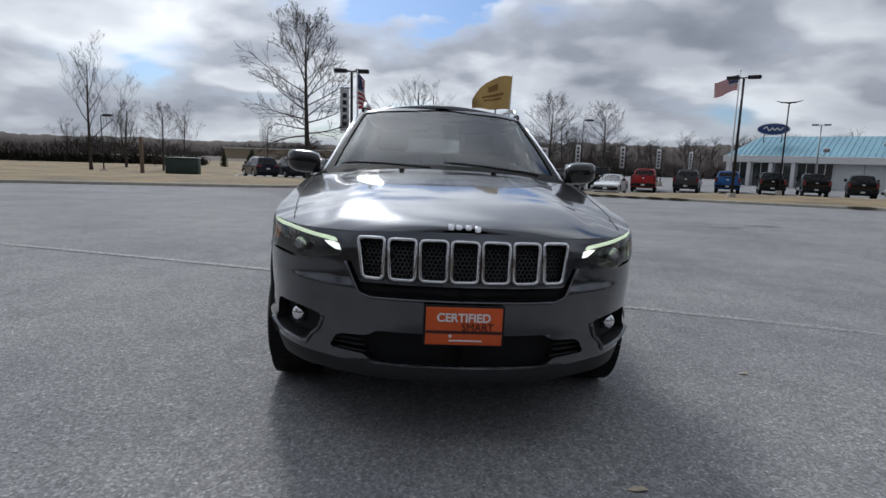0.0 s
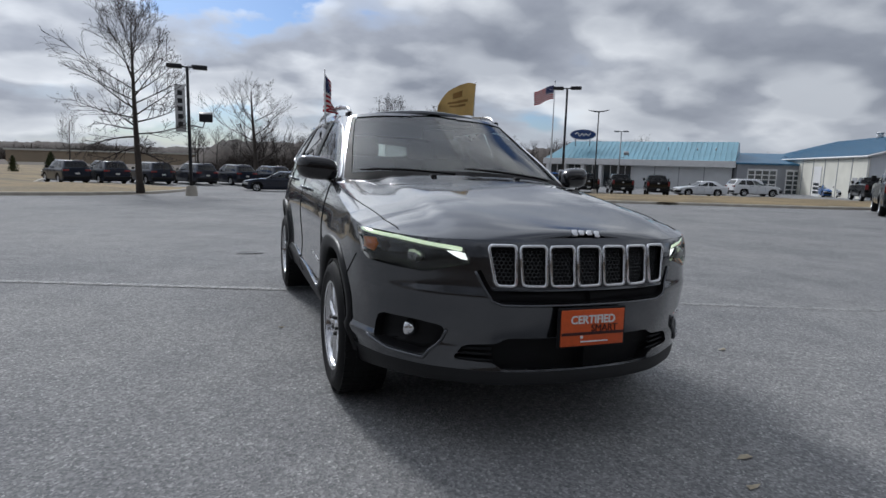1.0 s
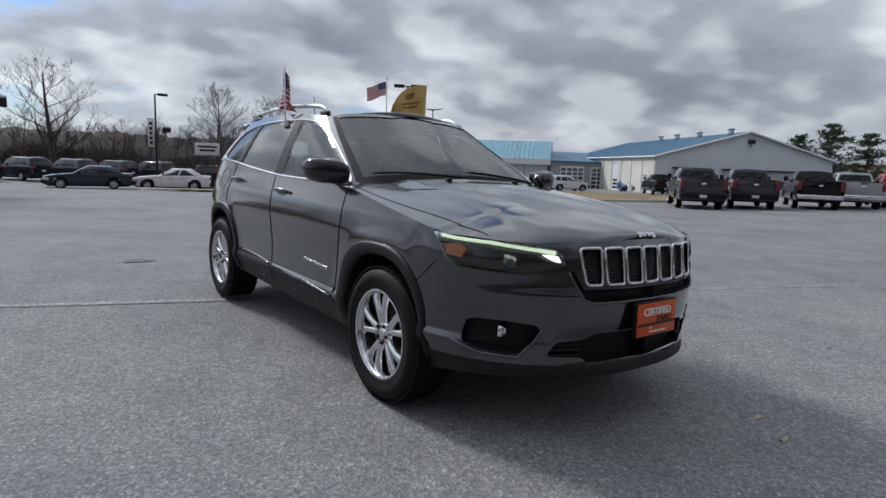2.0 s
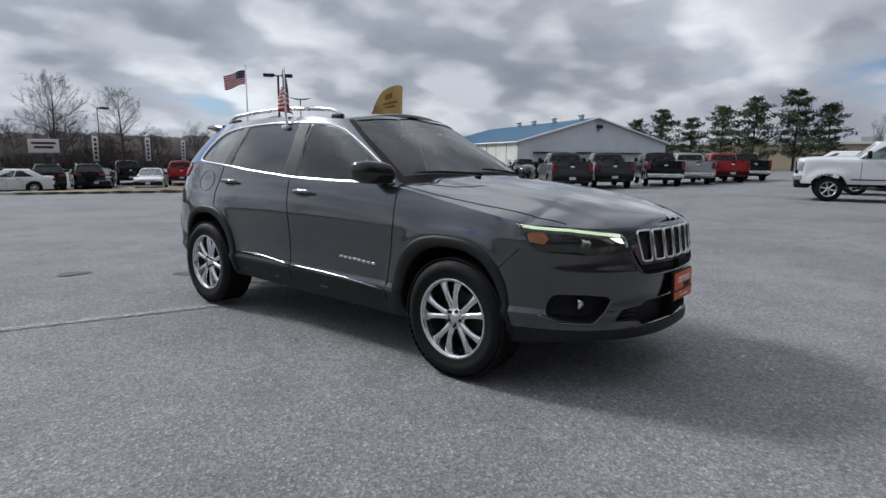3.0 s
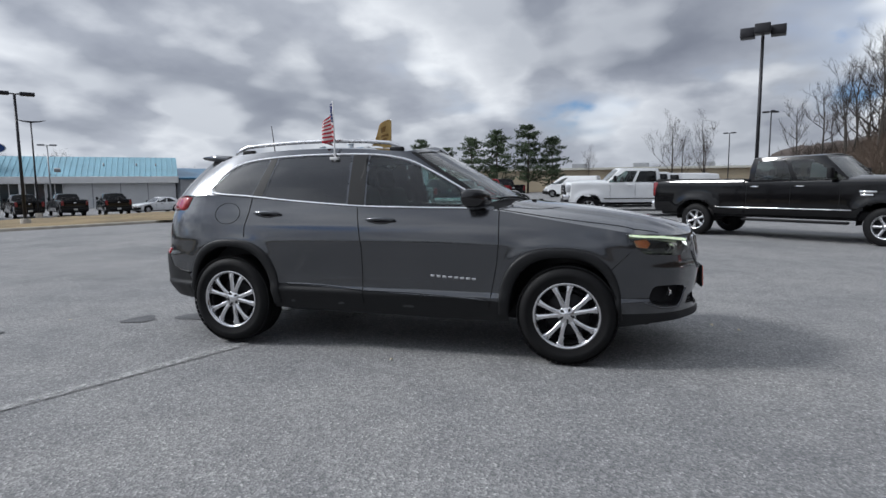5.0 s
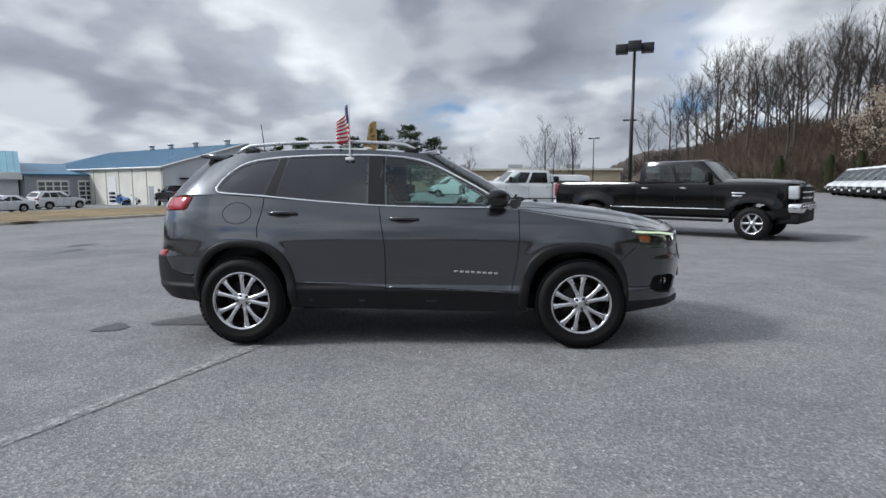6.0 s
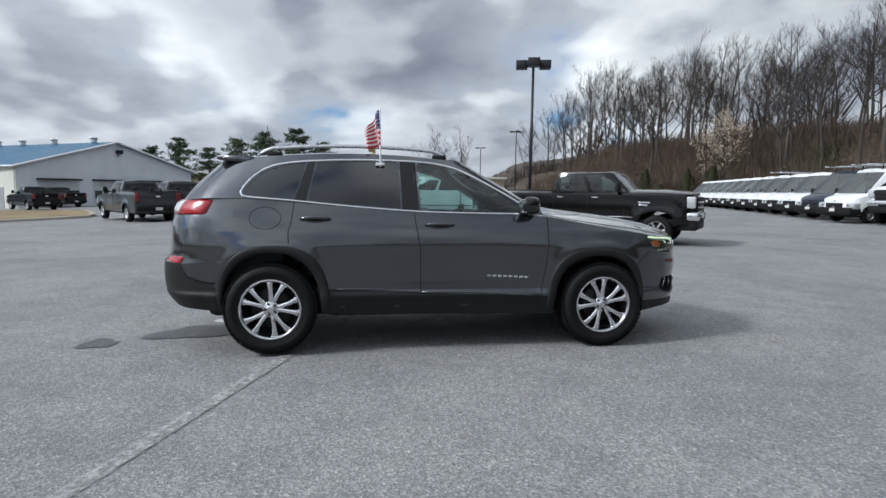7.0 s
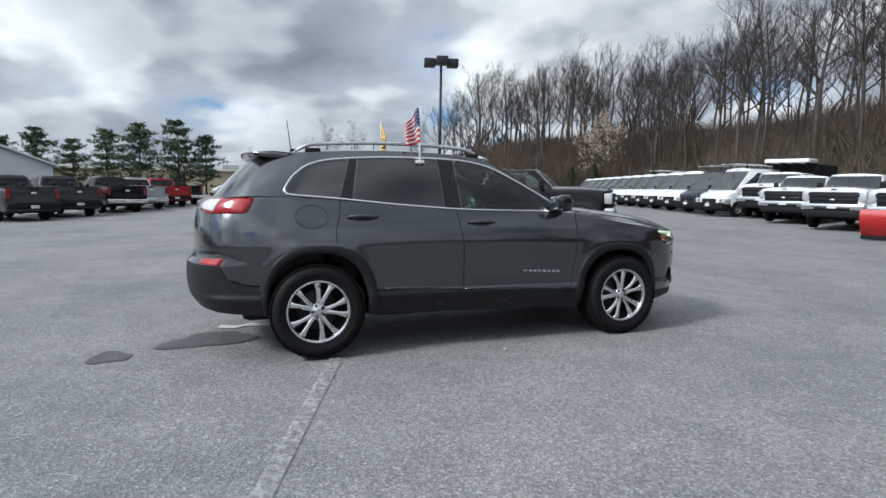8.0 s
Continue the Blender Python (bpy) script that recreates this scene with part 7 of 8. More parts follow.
def workshop():
    m, L = framed(53.6, 33.3, 70.2, 22.3)
    T = thing("workshop_building", m, "pale metal workshop with a blue gabled roof and wide doors", "building")
    D, E, H = 34.0, 3.95, 6.75
    c = L / 2
    def gable(y):
        return [(0, y, -0.5), (L, y, -0.5), (L, y, E), (c, y, H), (0, y, E)]
    v = gable(0) + gable(D)
    piece("wall", (v, [(0, 1, 2, 3, 4), (5, 9, 8, 7, 6), (1, 6, 7, 2)]), M_WALL_PALE, T, smooth=False)
    for y in np.arange(0.2, D, 3.2):
        y1_ = min(y + 3.2, D)
        piece("side_wall_panel", rbox(-0.01, 0.12, (0.0 if y < 1 else y + 0.005), y1_ - 0.005, -0.5, E - 0.05, 0.0), M_WALL_CREAM, T, smooth=False)
    for s in (0, 1):
        x0, x1 = (-0.35, c) if s == 0 else (L + 0.35, c)
        z0 = E - (H - E) / c * 0.35
        p = [(x0, -0.4, z0 + 0.02), (x1, -0.4, H + 0.02), (x1, D + 0.3, H + 0.02), (x0, D + 0.3, z0 + 0.02)]
        q = [(a, b, d - 0.16) for a, b, d in p]
        rf = piece("roof", (p + q, [(0, 1, 2, 3), (7, 6, 5, 4), (0, 4, 5, 1), (3, 2, 6, 7), (0, 3, 7, 4)]), M_ROOF_BLUE, T, smooth=False)
        piece("verge_trim", tube([(x0, -0.45, z0 - 0.04), (x1, -0.45, H - 0.04)], 0.12, 4), M_TRIM_WHITE, T, smooth=False)
        piece("eave_trim", tube([(x0, -0.4, z0 - 0.08), (x0, D, z0 - 0.08)], 0.1, 4), M_TRIM_WHITE, T, smooth=False)
        if s == 0:
            for y in np.arange(0.6, D, 1.25):
                piece("roof_seam", tube([(x0, y, z0 + 0.03), (x1, y, H + 0.03)], 0.02, 4), M_ROOF_BLUE, rf, smooth=False)
    for y in (3.0, 10.0, 16.0, 21.0):
        vt = piece("roof_vent", tube([(c - 0.3, y, H - 0.2), (c - 0.3, y, H + 0.45)], 0.35, 12), M_TRIM_WHITE, T)
        piece("vent_cap", moved(lathe([(0.0, 0.22), (0.3, 0.2), (0.5, 0.02), (0.35, 0.0)], 14, "z"), Matrix.Translation((c - 0.3, y, H + 0.4))), M_TRIM_WHITE, vt)
    for x0, w in ((1.9, 4.0), (7.4, 3.8), (12.2, 3.8)):
        d = piece("workshop_door", rbox(x0, x0 + w, -0.05, 0.05, -0.3, 2.2, 0.0), M_WALL_WHITE, T, smooth=False)
        for k in range(4):
            piece("door_pane", rbox(x0 + 0.1 + k * w / 4, x0 - 0.05 + (k + 1) * w / 4, -0.075, -0.045, 0.7, 1.55, 0.0), M_SHOPGLASS, d, smooth=False)
        piece("door_hood", rbox(x0 - 0.1, x0 + w + 0.1, -0.5, 0.02, 2.55, 2.72, 0.02), M_DARKMETAL, T, smooth=False)
    piece("wall_floodlight", join(rbox(c + 0.0, c + 0.6, -0.55, -0.1, 5.5, 5.9, 0.03), tube([(c + 0.3, 0, 5.2), (c + 0.3, -0.3, 5.5)], 0.06, 6)), M_DARKMETAL, T)
    for y in np.arange(0.2, D, 3.2):
        piece("wall_seam", rbox(-0.05, 0.01, y - 0.06, y + 0.06, -0.4, E - 0.1, 0.0), M_WALL_GREY, T, smooth=False)
    sd = piece("side_door", rbox(-0.06, 0.02, 10.5, 12.6, -0.4, 2.9, 0.0), M_TRIM_WHITE, T, smooth=False)
    for j in range(3):
        piece("door_pane", rbox(-0.08, -0.05, 10.8, 12.3, -0.1 + 0.45 * j, 0.2 + 0.45 * j, 0.0), M_SHOPGLASS, sd, smooth=False)
    piece("side_door_small", rbox(-0.05, 0.02, 2.0, 3.0, -0.4, 1.8, 0.0), M_WALL_GREY, T, smooth=False)
    return T


showroom()
oval_sign()
garage_wing()
workshop()

# far pale warehouse on the rise
far = thing("far_warehouse", pose(120, 2, 1.2, 0, 0, 90), "long low tan warehouse far beyond the lot", "building")
M_TAN = mat("tan_cladding", (0.42, 0.36, 0.26), 0.8, vary=0.1, scale=0.4)
piece("wall", rbox(-30, 32, -3, 10, -3, 2.6, 0.0), M_TAN, far, smooth=False)
piece("roof", rbox(-30.4, 32.4, -3.4, 10.4, 2.6, 3.0, 0.0), M_WALL_CREAM, far, smooth=False)
for x in (-22, -10, 2, 14, 26):
    piece("roof_unit", rbox(x - 1.5, x + 1.5, 1, 3, 3.0, 4.0, 0.05), M_WALL_GREY, far, smooth=False)
far2 = thing("far_warehouse", pose(-24, 175, -2.2, 0, 0, 5), "long low brown warehouse beyond the field", "building")
piece("wall", rbox(-30, 30, 0, 14, -1, 4.2, 0.0), mat("tan_brick", (0.36, 0.29, 0.21), 0.9, vary=0.1, scale=0.4), far2, smooth=False)
piece("roof", rbox(-30.4, 30.4, -0.3, 14.4, 4.2, 4.6, 0.0), M_WALL_CREAM, far2, smooth=False)


# ---------- poles, flags, banners ----------
M_FLAG_RED = mat("flag_red_cloth", (0.42, 0.018, 0.035), 0.85, vary=0.15, scale=9, fine=0.1, fine_scale=200)
M_FLAG_WHITE = mat("flag_white_cloth", (0.66, 0.64, 0.63), 0.85, vary=0.1, scale=9, fine=0.1, fine_scale=200)
M_FLAG_BLUE = mat("flag_blue_cloth", (0.018, 0.028, 0.11), 0.85, vary=0.15, scale=9, fine=0.1, fine_scale=200)
M_FLAG_YELLOW = mat("flag_yellow_cloth", (0.70, 0.47, 0.17), 0.85, vary=0.12, scale=9, fine=0.1, fine_scale=200)
M_BANNER = mat("white_banner_cloth", (0.62, 0.62, 0.62), 0.8, vary=0.1, scale=3)


M_FADED = mat("faded_brown_print", (0.34, 0.19, 0.06), 0.85, vary=0.2, scale=20)


def cloth(fn, u0, u1, v0, v1, nu=14, nv=3):
    return loft([[fn(u, v) for u in np.linspace(u0, u1, nu)] for v in np.linspace(v0, v1, nv)])


def doubled(geo, n, t):
    a, b = [tuple(Vector(p) + Vector(n) * t) for p in geo[0]], [tuple(Vector(p) - Vector(n) * t) for p in geo[0]]
    k = len(a)
    return a + b, list(geo[1]) + [tuple(i + k for i in reversed(q)) for q in geo[1]]


def stars_and_stripes(parent, fn, n, t=0.002):
    """Thirteen stripes and a blue field with small white marks, on the sheet fn(u, v), u along the fly, v down the hoist."""
    flag = new("flag")
    flag.parent = parent
    for k in range(13):
        u0 = 0.4 if k < 7 else 0.0
        piece("stripe", doubled(cloth(fn, u0, 1, k / 13, (k + 1) / 13), n, t), M_FLAG_RED if k % 2 == 0 else M_FLAG_WHITE, flag)
    c = piece("blue_field", doubled(cloth(fn, 0, 0.4, 0, 7 / 13, 10, 7), n, t), M_FLAG_BLUE, flag)
    dots = []
    for r in range(5):
        for q in range(6):
            u, v = 0.035 + q * 0.063, (0.06 + r * 0.105)
            p = [fn(u + du, v + dv) for du, dv in ((-0.014, 0), (0, -0.022), (0.014, 0), (0, 0.022))]
            dots.append(doubled((p, [(0, 1, 2, 3)]), n, t * 2.2))
    piece("white_marks", join(*dots), M_FLAG_WHITE, flag)
    return flag


# small flags clipped to the SUV's windows
def car_flag(x, fly, drops, fold, us, top, label, late=1.5):
    """drops: how far the upper and the lower edge have sunk at the fly end."""
    y, z0 = 1.857, 1.495
    T = thing("window_flag", LOT @ pose(x, y, z0), label, "flag")
    s = 1 if x > 0 else -1
    piece("clip", rbox(-0.012 - (0.03 if s < 0 else 0), 0.012 + (0.03 if s > 0 else 0), -0.035, 0.035, -0.012, 0.012, 0.004), M_TRIM_WHITE, T)
    piece("staff", tube([(s * 0.012, 0, -0.04), (s * 0.02, 0, 0.06), (s * 0.03, 0.004, top)], [0.011, 0.007, 0.005], 8), M_TRIM_WHITE, T)
    fx, fy = fly
    nx, ny = -fy / math.hypot(fx, fy), fx / math.hypot(fx, fy)
    def fn(u, v):
        w = fold * math.sin(u * 8.5 + v * 2.2) * u ** 0.6 * (0.5 + 0.7 * v)
        sink = (drops[0] * (1 - v) + drops[1] * v) * u ** late
        return (s * 0.03 + fx * u + nx * w, fy * u + ny * w, top - 0.015 - v * 0.28 - sink + 0.006 * math.sin(u * 9))
    d = math.hypot(fx, fy) or 1
    if us:
        stars_and_stripes(T, fn, (-fy / d, fx / d, 0), 0.0012)
    else:
        piece("flag", doubled(cloth(fn, 0, 1, 0, 1, 18, 8), (-fy / d, fx / d, 0), 0.0015), M_FLAG_YELLOW, T)
        for k, (u0, u1, v0, v1) in enumerate(((0.2, 0.75, 0.5, 0.58), (0.25, 0.7, 0.64, 0.71), (0.35, 0.6, 0.2, 0.4))):
            piece("print_bar", doubled(cloth(fn, u0, u1, v0, v1, 6, 3), (-fy / d, fx / d, 0), 0.003), M_FADED, T)


car_flag(-0.655, (0.075, 0.11), (0.17, 0.05), 0.06, True, 0.45, "small drooping stars and stripes on a white window staff")
car_flag(0.61, (-0.33, 0.05), (0.21, 0.0), 0.028, False, 0.47, "small yellow flag with dark print on a window staff", 3.0)


def lamp_post(x, y, h, heads, label, reach=0.22, turn=0.0, banner=0.0, flood=False, r=0.085, material=None, head=(0.66, 0.2, 0.09)):
    m_ = material or M_DARKMETAL
    T = thing("street_lamp", onland(x, y, turn), label, "lamp post", "lot lamps")
    piece("base", lathe([(0.0, 0.5), (0.24, 0.48), (0.28, 0.0)], 16, "z"), M_KERB, T)
    piece("pole", tube([(0, 0, 0.3), (0, 0, h)], [r, r * 0.75], 10), m_, T)
    for a in heads:
        c, s = math.cos(radians(a)), math.sin(radians(a))
        hd = piece("lamp_head", moved(rbox(reach, reach + head[0], -head[1], head[1], -head[2], head[2], 0.03), pose(0, 0, h + 0.02, 0, 0, a)), m_, T)
        piece("arm", tube([(0, 0, h), ((reach + 0.08) * c, (reach + 0.08) * s, h + 0.02)], 0.04, 6), m_, hd)
    if flood:
        piece("floodlight", join(moved(rbox(-0.3, 0.3, -0.15, 0.2, -0.18, 0.22, 0.04), pose(0.75, 0, h * 0.62, 25)), tube([(0, 0, h * 0.56), (0.6, 0, h * 0.54), (0.72, 0, h * 0.6)], 0.035, 6)), m_, T)
    if banner:
        b = piece("banner", rbox(-0.58, -0.13, -0.012, 0.012, banner - 1.05, banner + 1.05, 0.0), M_BANNER, T, "white vertical banner with dark bars")
        piece("banner_rod", tube([(0, 0, banner + 1.07), (-0.60, 0, banner + 1.07)], 0.018, 6), m_, b)
        piece("banner_rod", tube([(0, 0, banner - 1.07), (-0.60, 0, banner - 1.07)], 0.018, 6), m_, b)
        for k in range(5):
            z = banner + 0.72 - k * 0.36
            piece("print_bar", rbox(-0.46, -0.25, -0.02, 0.02, z - 0.12, z + 0.10, 0.0), M_DARKMETAL, b, smooth=False)
    return T


lamp_post(18.8, 29.4, 7.0, (0, 180), "dark twin-headed lamp post in the verge", turn=-38)
lamp_post(30.5, 42.6, 7.6, (), "slim dark lamp post with a bowed arm among trucks", r=0.07)
T = thing("lamp_arm", onland(30.5, 42.6, -38, 7.55), "thin bowed crossarm on the slim lamp post", "lamp")
piece("arm", tube([(-0.95, 0, 0.16), (-0.5, 0, 0.05), (0, 0, 0.0), (0.5, 0, 0.05), (0.95, 0, 0.16)], [0.02, 0.05, 0.07, 0.05, 0.02], 8), M_DARKMETAL, T)
lamp_post(44.2, 57.2, 7.0, (0, 180), "grey twin-headed lamp post by the showroom", turn=-38, material=M_GREYMETAL, flood=True)
lamp_post(-3.1, 27.3, 6.0, (0, 180), "dark lamp post with a white banner and floodlight", turn=0, banner=4.1, flood=True)
lamp_post(7.2, 46.5, 6.9, (0,), "dark lamp post with a white banner behind parked cars", banner=4.0, flood=True)
lamp_post(-24.0, 44.0, 4.6, (0,), "slim dark lamp post in the field", r=0.05)
for k, (x, y) in enumerate(((16.3, 51.0), (21.0, 52.0), (27.1, 57.6), (34.9, 66.1))):
    lamp_post(x, y, 3.9 if k else 6.2, (0,) if k == 0 else (), "slim post with a white banner behind trucks", banner=2.9, r=0.05)
sg_ = thing("lot_sign", onland(11.3, 47.8, -14), "small white lot sign with dark red print on a post", "sign")
piece("post", rbox(-0.06, 0.06, -0.04, 0.04, -0.1, 2.6, 0.01), M_DARKMETAL, sg_)
sb_ = piece("board", rbox(-0.95, 0.95, -0.09, -0.04, 2.5, 3.5, 0.02), M_TRIM_WHITE, sg_)
for z0_, w_ in ((3.12, 0.75), (2.82, 0.6)):
    piece("print_bar", rbox(-w_, w_, -0.10, -0.088, z0_, z0_ + 0.16, 0.0), M_DARK_PRINT, sb_, smooth=False)
# three-headed lamp by the trucks
lamp_post(23.7, -6.9, 7.85, (75, 165, 255), "tall dark lamp post with three square heads", reach=0.30, head=(0.58, 0.3, 0.2))
lamp_post(68, -18.5, 9.0, (60, 180, 300), "tall dark lamp post far across the lot")
lamp_post(92, -19.0, 8.6, (60, 240), "tall dark lamp post far across the lot")

T = thing("flagpole", onland(37.3, 62.0, -38), "tall white flagpole flying the stars and stripes", "flagpole")
piece("pole", tube([(0, 0, -0.2), (0, 0, 13.0)], [0.12, 0.06], 12), M_TRIM_WHITE, T)
piece("ball", moved(lathe([(0.0, -0.12), (0.085, -0.085), (0.12, 0), (0.085, 0.085), (0.0, 0.12)], 14, "z"), Matrix.Translation((0, 0, 13.1))), M_SATIN, T)


def big_flag(u, v):
    return (-0.1 - 2.5 * u + 0.1 * v * u, 0.16 * math.sin(u * 8 + v) * (0.2 + u), 12.6 - 1.65 * v - 0.85 * u ** 1.15 + 0.08 * math.sin(u * 7))


stars_and_stripes(T, big_flag, (0, 1, 0), 0.006)

# ---------- trees ----------
M_BARK = mat("grey_brown_bark", (0.055, 0.045, 0.038), 0.9, vary=0.3, scale=4, fine=0.3, fine_scale=30, bump=0.8, bump_scale=25)
M_TWIG = mat("brown_twigs", (0.040, 0.032, 0.028), 0.9, vary=0.25, scale=2, fine=0.2, rand=0.25)
M_WOODBARK = mat("grey_woodland_bark", (0.062, 0.054, 0.047), 0.9, vary=0.35, scale=2, fine=0.3, fine_scale=20, rand=0.3)
M_NEEDLE = mat("pine_needles", (0.062, 0.088, 0.045), 0.85, vary=0.4, scale=1.5, fine=0.35, fine_scale=12, rand=0.2)
M_CEDAR = mat("dark_cedar_foliage", (0.045, 0.055, 0.022), 0.9, vary=0.4, scale=3, fine=0.3, fine_scale=20)
M_PALE_LEAF = mat("withered_pale_leaves", (0.46, 0.385, 0.30), 0.9, vary=0.3, scale=3, fine=0.3, fine_scale=15)
M_BRUSH = mat("winter_brush", (0.125, 0.092, 0.070), 0.95, vary=0.45, scale=0.25, fine=0.35, fine_scale=3)
M_FARWOOD = mat("far_bare_woods", (0.062, 0.050, 0.043), 0.95, vary=0.4, scale=0.05, fine=0.3, fine_scale=0.8)
M_HEDGE = mat("dark_hedge", (0.028, 0.028, 0.02), 0.95, vary=0.4, scale=1, fine=0.3, fine_scale=10)


def bare_tree(seed, h, thin=0.42, spread=0.55, limbs=13, first=0.28, up=0.75, twigs=4, r=0.16, fork=3, wind=0.012, oval=False, crook=0.2):
    """(trunk, branches) of a leafless tree: limbs, boughs and twigs that taper, each starting on its parent."""
    g = random.Random(seed)
    tr, br = [], []
    lean = Vector((g.uniform(-0.04, 0.04), g.uniform(-0.04, 0.04), 1))
    pts, rs = [], []
    n = 9
    for k in range(n + 1):
        t = k / n
        pts.append(Vector((lean.x * h * t + wind * h * math.sin(4 * t + seed) * t, lean.y * h * t + wind * h * math.cos(5 * t + seed) * t, h * 0.93 * t)))
        rs.append(r * (1 - 0.93 * t) ** 0.8 * (1.35 if k == 0 else 1) + 0.008)
    tr.append(tube(pts, rs, 8))
    def grow(p, d, length, rad, level):
        q, out, k = Vector(p), [Vector(p)], 4 if level == 0 else 3 if level == 1 else 2
        dd = Vector(d)
        for i in range(k):
            dd = (dd + Vector((g.uniform(-1, 1), g.uniform(-1, 1), g.uniform(-0.5, 0.85))) * crook + Vector((0, 0, 0.09 * up))).normalized()
            q = q + dd * length / k
            out.append(q.copy())
        br.append(tube(out, [max(rad * (1 - 0.85 * i / k), 0.004) for i in range(k + 1)], 5 if level == 0 else 3, caps=False))
        if level < fork:
            c = twigs + (2 if level == 0 else 0)
            for _ in range(c):
                t = g.uniform(0.25, 1.0)
                i = min(int(t * k), k - 1)
                b = out[i].lerp(out[i + 1], t * k - i)
                side = Vector((g.uniform(-1, 1), g.uniform(-1, 1), g.uniform(-0.2, 0.8))).normalized()
                grow(b, (dd * 0.75 + side * 0.8).normalized(), length * g.uniform(0.38, 0.62), max(rad * 0.45, 0.006), level + 1)
    for i in range(limbs):
        t = first + (0.97 - first) * (i / limbs) ** 0.9
        k = min(int(t * n), n - 1)
        p = pts[k].lerp(pts[k + 1], t * n - k)
        a = i * 2.4 + g.uniform(-0.5, 0.5)
        e = up * (0.35 + 0.9 * t) * g.uniform(0.7, 1.2)
        d = Vector((math.cos(a), math.sin(a), e)).normalized()
        grow(p, d, h * spread * (0.42 + 0.75 * math.sin(math.pi * min(t + 0.06, 1)) if oval else 1.08 - 0.72 * t) * g.uniform(0.75, 1.1), rs[k] * thin, 0)
    return join(*tr), join(*br)


def tree_thing(geo, m, label, bark, twig, group="", name="bare_tree"):
    T = thing(name, m, label, "tree", group)
    piece("trunk", geo[0], bark, T)
    piece("crown", geo[1], twig, T)
    return T


def leader_tree(seed, h, r=0.15, first=0.24, wide=0.27, limbs=36, forks=3):
    """A tree with one straight leader: low limbs droop, middle ones rise, top ones sweep up; (trunk, branches)."""
    g = random.Random(seed)
    n = 12
    pts = [Vector((0.012 * h * math.sin(2.3 * k / n + seed), 0.01 * h * math.cos(3.1 * k / n), h * 0.96 * k / n)) for k in range(n + 1)]
    rs = [r * (1 - k / n) ** 0.85 * (1.3 if k == 0 else 1) + 0.008 for k in range(n + 1)]
    br = []
    def grow(p, d, length, rad, level, bend):
        k = (6, 4, 3, 2)[level]
        out, dd = [Vector(p)], Vector(d)
        for i in range(k):
            dd = (dd + Vector((g.uniform(-1, 1), g.uniform(-1, 1), g.uniform(-1, 1))) * 0.075 + Vector((0, 0, bend))).normalized()
            out.append(out[-1] + dd * length / k)
        br.append(tube(out, [max(rad * (1 - 0.75 * i / k), 0.0045) for i in range(k + 1)], 5 if level == 0 else 3, caps=False))
        if level < forks:
            c = (9, 5, 3)[level]
            for q in range(c):
                t = 0.22 + 0.76 * (q + g.random()) / c
                i = min(int(t * k), k - 1)
                b = out[i].lerp(out[i + 1], t * k - i)
                way = (out[i + 1] - out[i]).normalized()
                side = way.cross(Vector((g.uniform(-1, 1), g.uniform(-1, 1), g.uniform(-1, 1)))).normalized()
                grow(b, (way + side * g.uniform(0.55, 0.95) + Vector((0, 0, 0.15))).normalized(), length * (1.05 - t * 0.55) * g.uniform(0.40, 0.62), max(rad * 0.45, 0.006), level + 1, bend * 0.5)
    for i in range(limbs):
        t = first + (0.98 - first) * (i + 0.4 * g.random()) / limbs
        k = min(int(t * n), n - 1)
        q = (t - first) / (1 - first)
        a = i * 2.4 + g.uniform(-0.4, 0.4)
        e = -0.12 + 1.9 * q ** 1.25
        reach = h * wide * 1.0 * (0.62 + 0.75 * math.sin(math.pi * min(0.12 + q * 0.85, 1.0)) - 0.35 * q) * g.uniform(0.8, 1.08)
        grow(pts[k].lerp(pts[k + 1], t * n - k), Vector((math.cos(a), math.sin(a), e)).normalized(), reach * (1 + 0.35 * q), rs[k] * 0.36, 0, 0.04 if q > 0.12 else -0.06)
    return tube(pts, rs, 8), join(*br)


big = leader_tree(3, 8.1)
tree_thing(big, onland(-5.2, 26.6, 20, 0.1), "tall leafless tree with a full spreading crown", M_BARK, M_TWIG, "leafless lot trees")
mid_tree = tree_thing(leader_tree(5, 8.4, wide=0.27, limbs=30), onland(14.0, 54.0, 70), "leafless tree with a straight leader behind trucks", M_BARK, M_TWIG, "leafless lot trees")
for x, y, a, s in ((20.5, 57.0, 160, 0.95), (-20.8, 47.5, 120, 0.66)):
    c = copy_thing(mid_tree, onland(x, y, a))
    c.scale = (s, s, s)
t2 = bare_tree(8, 8.6, thin=0.4, spread=0.52, limbs=14, first=0.22, up=0.95, twigs=4, r=0.17)
p2 = tree_thing(t2, onland(1.2, 57.0, 0), "round leafless tree branching from a short trunk", M_BARK, M_TWIG, "leafless lot trees")
p2.scale = (1.4, 1.4, 1.1)
for x, y, a, s in ((-26.5, 53, 300, 0.72), (24.5, 88, 30, 1.0), (-44, 90, 80, 0.8), (-50, 86, 10, 0.7)):
    c = copy_thing(p2, onland(x, y, a))
    c.scale = (s, s, s)
t3 = bare_tree(15, 9.2, spread=0.5, limbs=9, first=0.3, up=1.5, twigs=4, r=0.13)
p3 = tree_thing(t3, onland(-25.5, 45.0, 0), "slender leafless tree with few upswept limbs", M_BARK, M_TWIG, "leafless lot trees")
for x, y, a, s in ((-34.0, 45, 210, 0.9), (-26, 66, 20, 0.7), (-18, 72, 70, 0.7), (82.6, -9.9, 40, 1.05), (80.7, -13.9, 100, 1.0), (84, -11.5, 200, 0.8), (81, 1.6, 300, 0.62), (88, -15, 10, 0.7)):
    c = copy_thing(p3, onland(x, y, a))
    c.scale = (s, s, s)


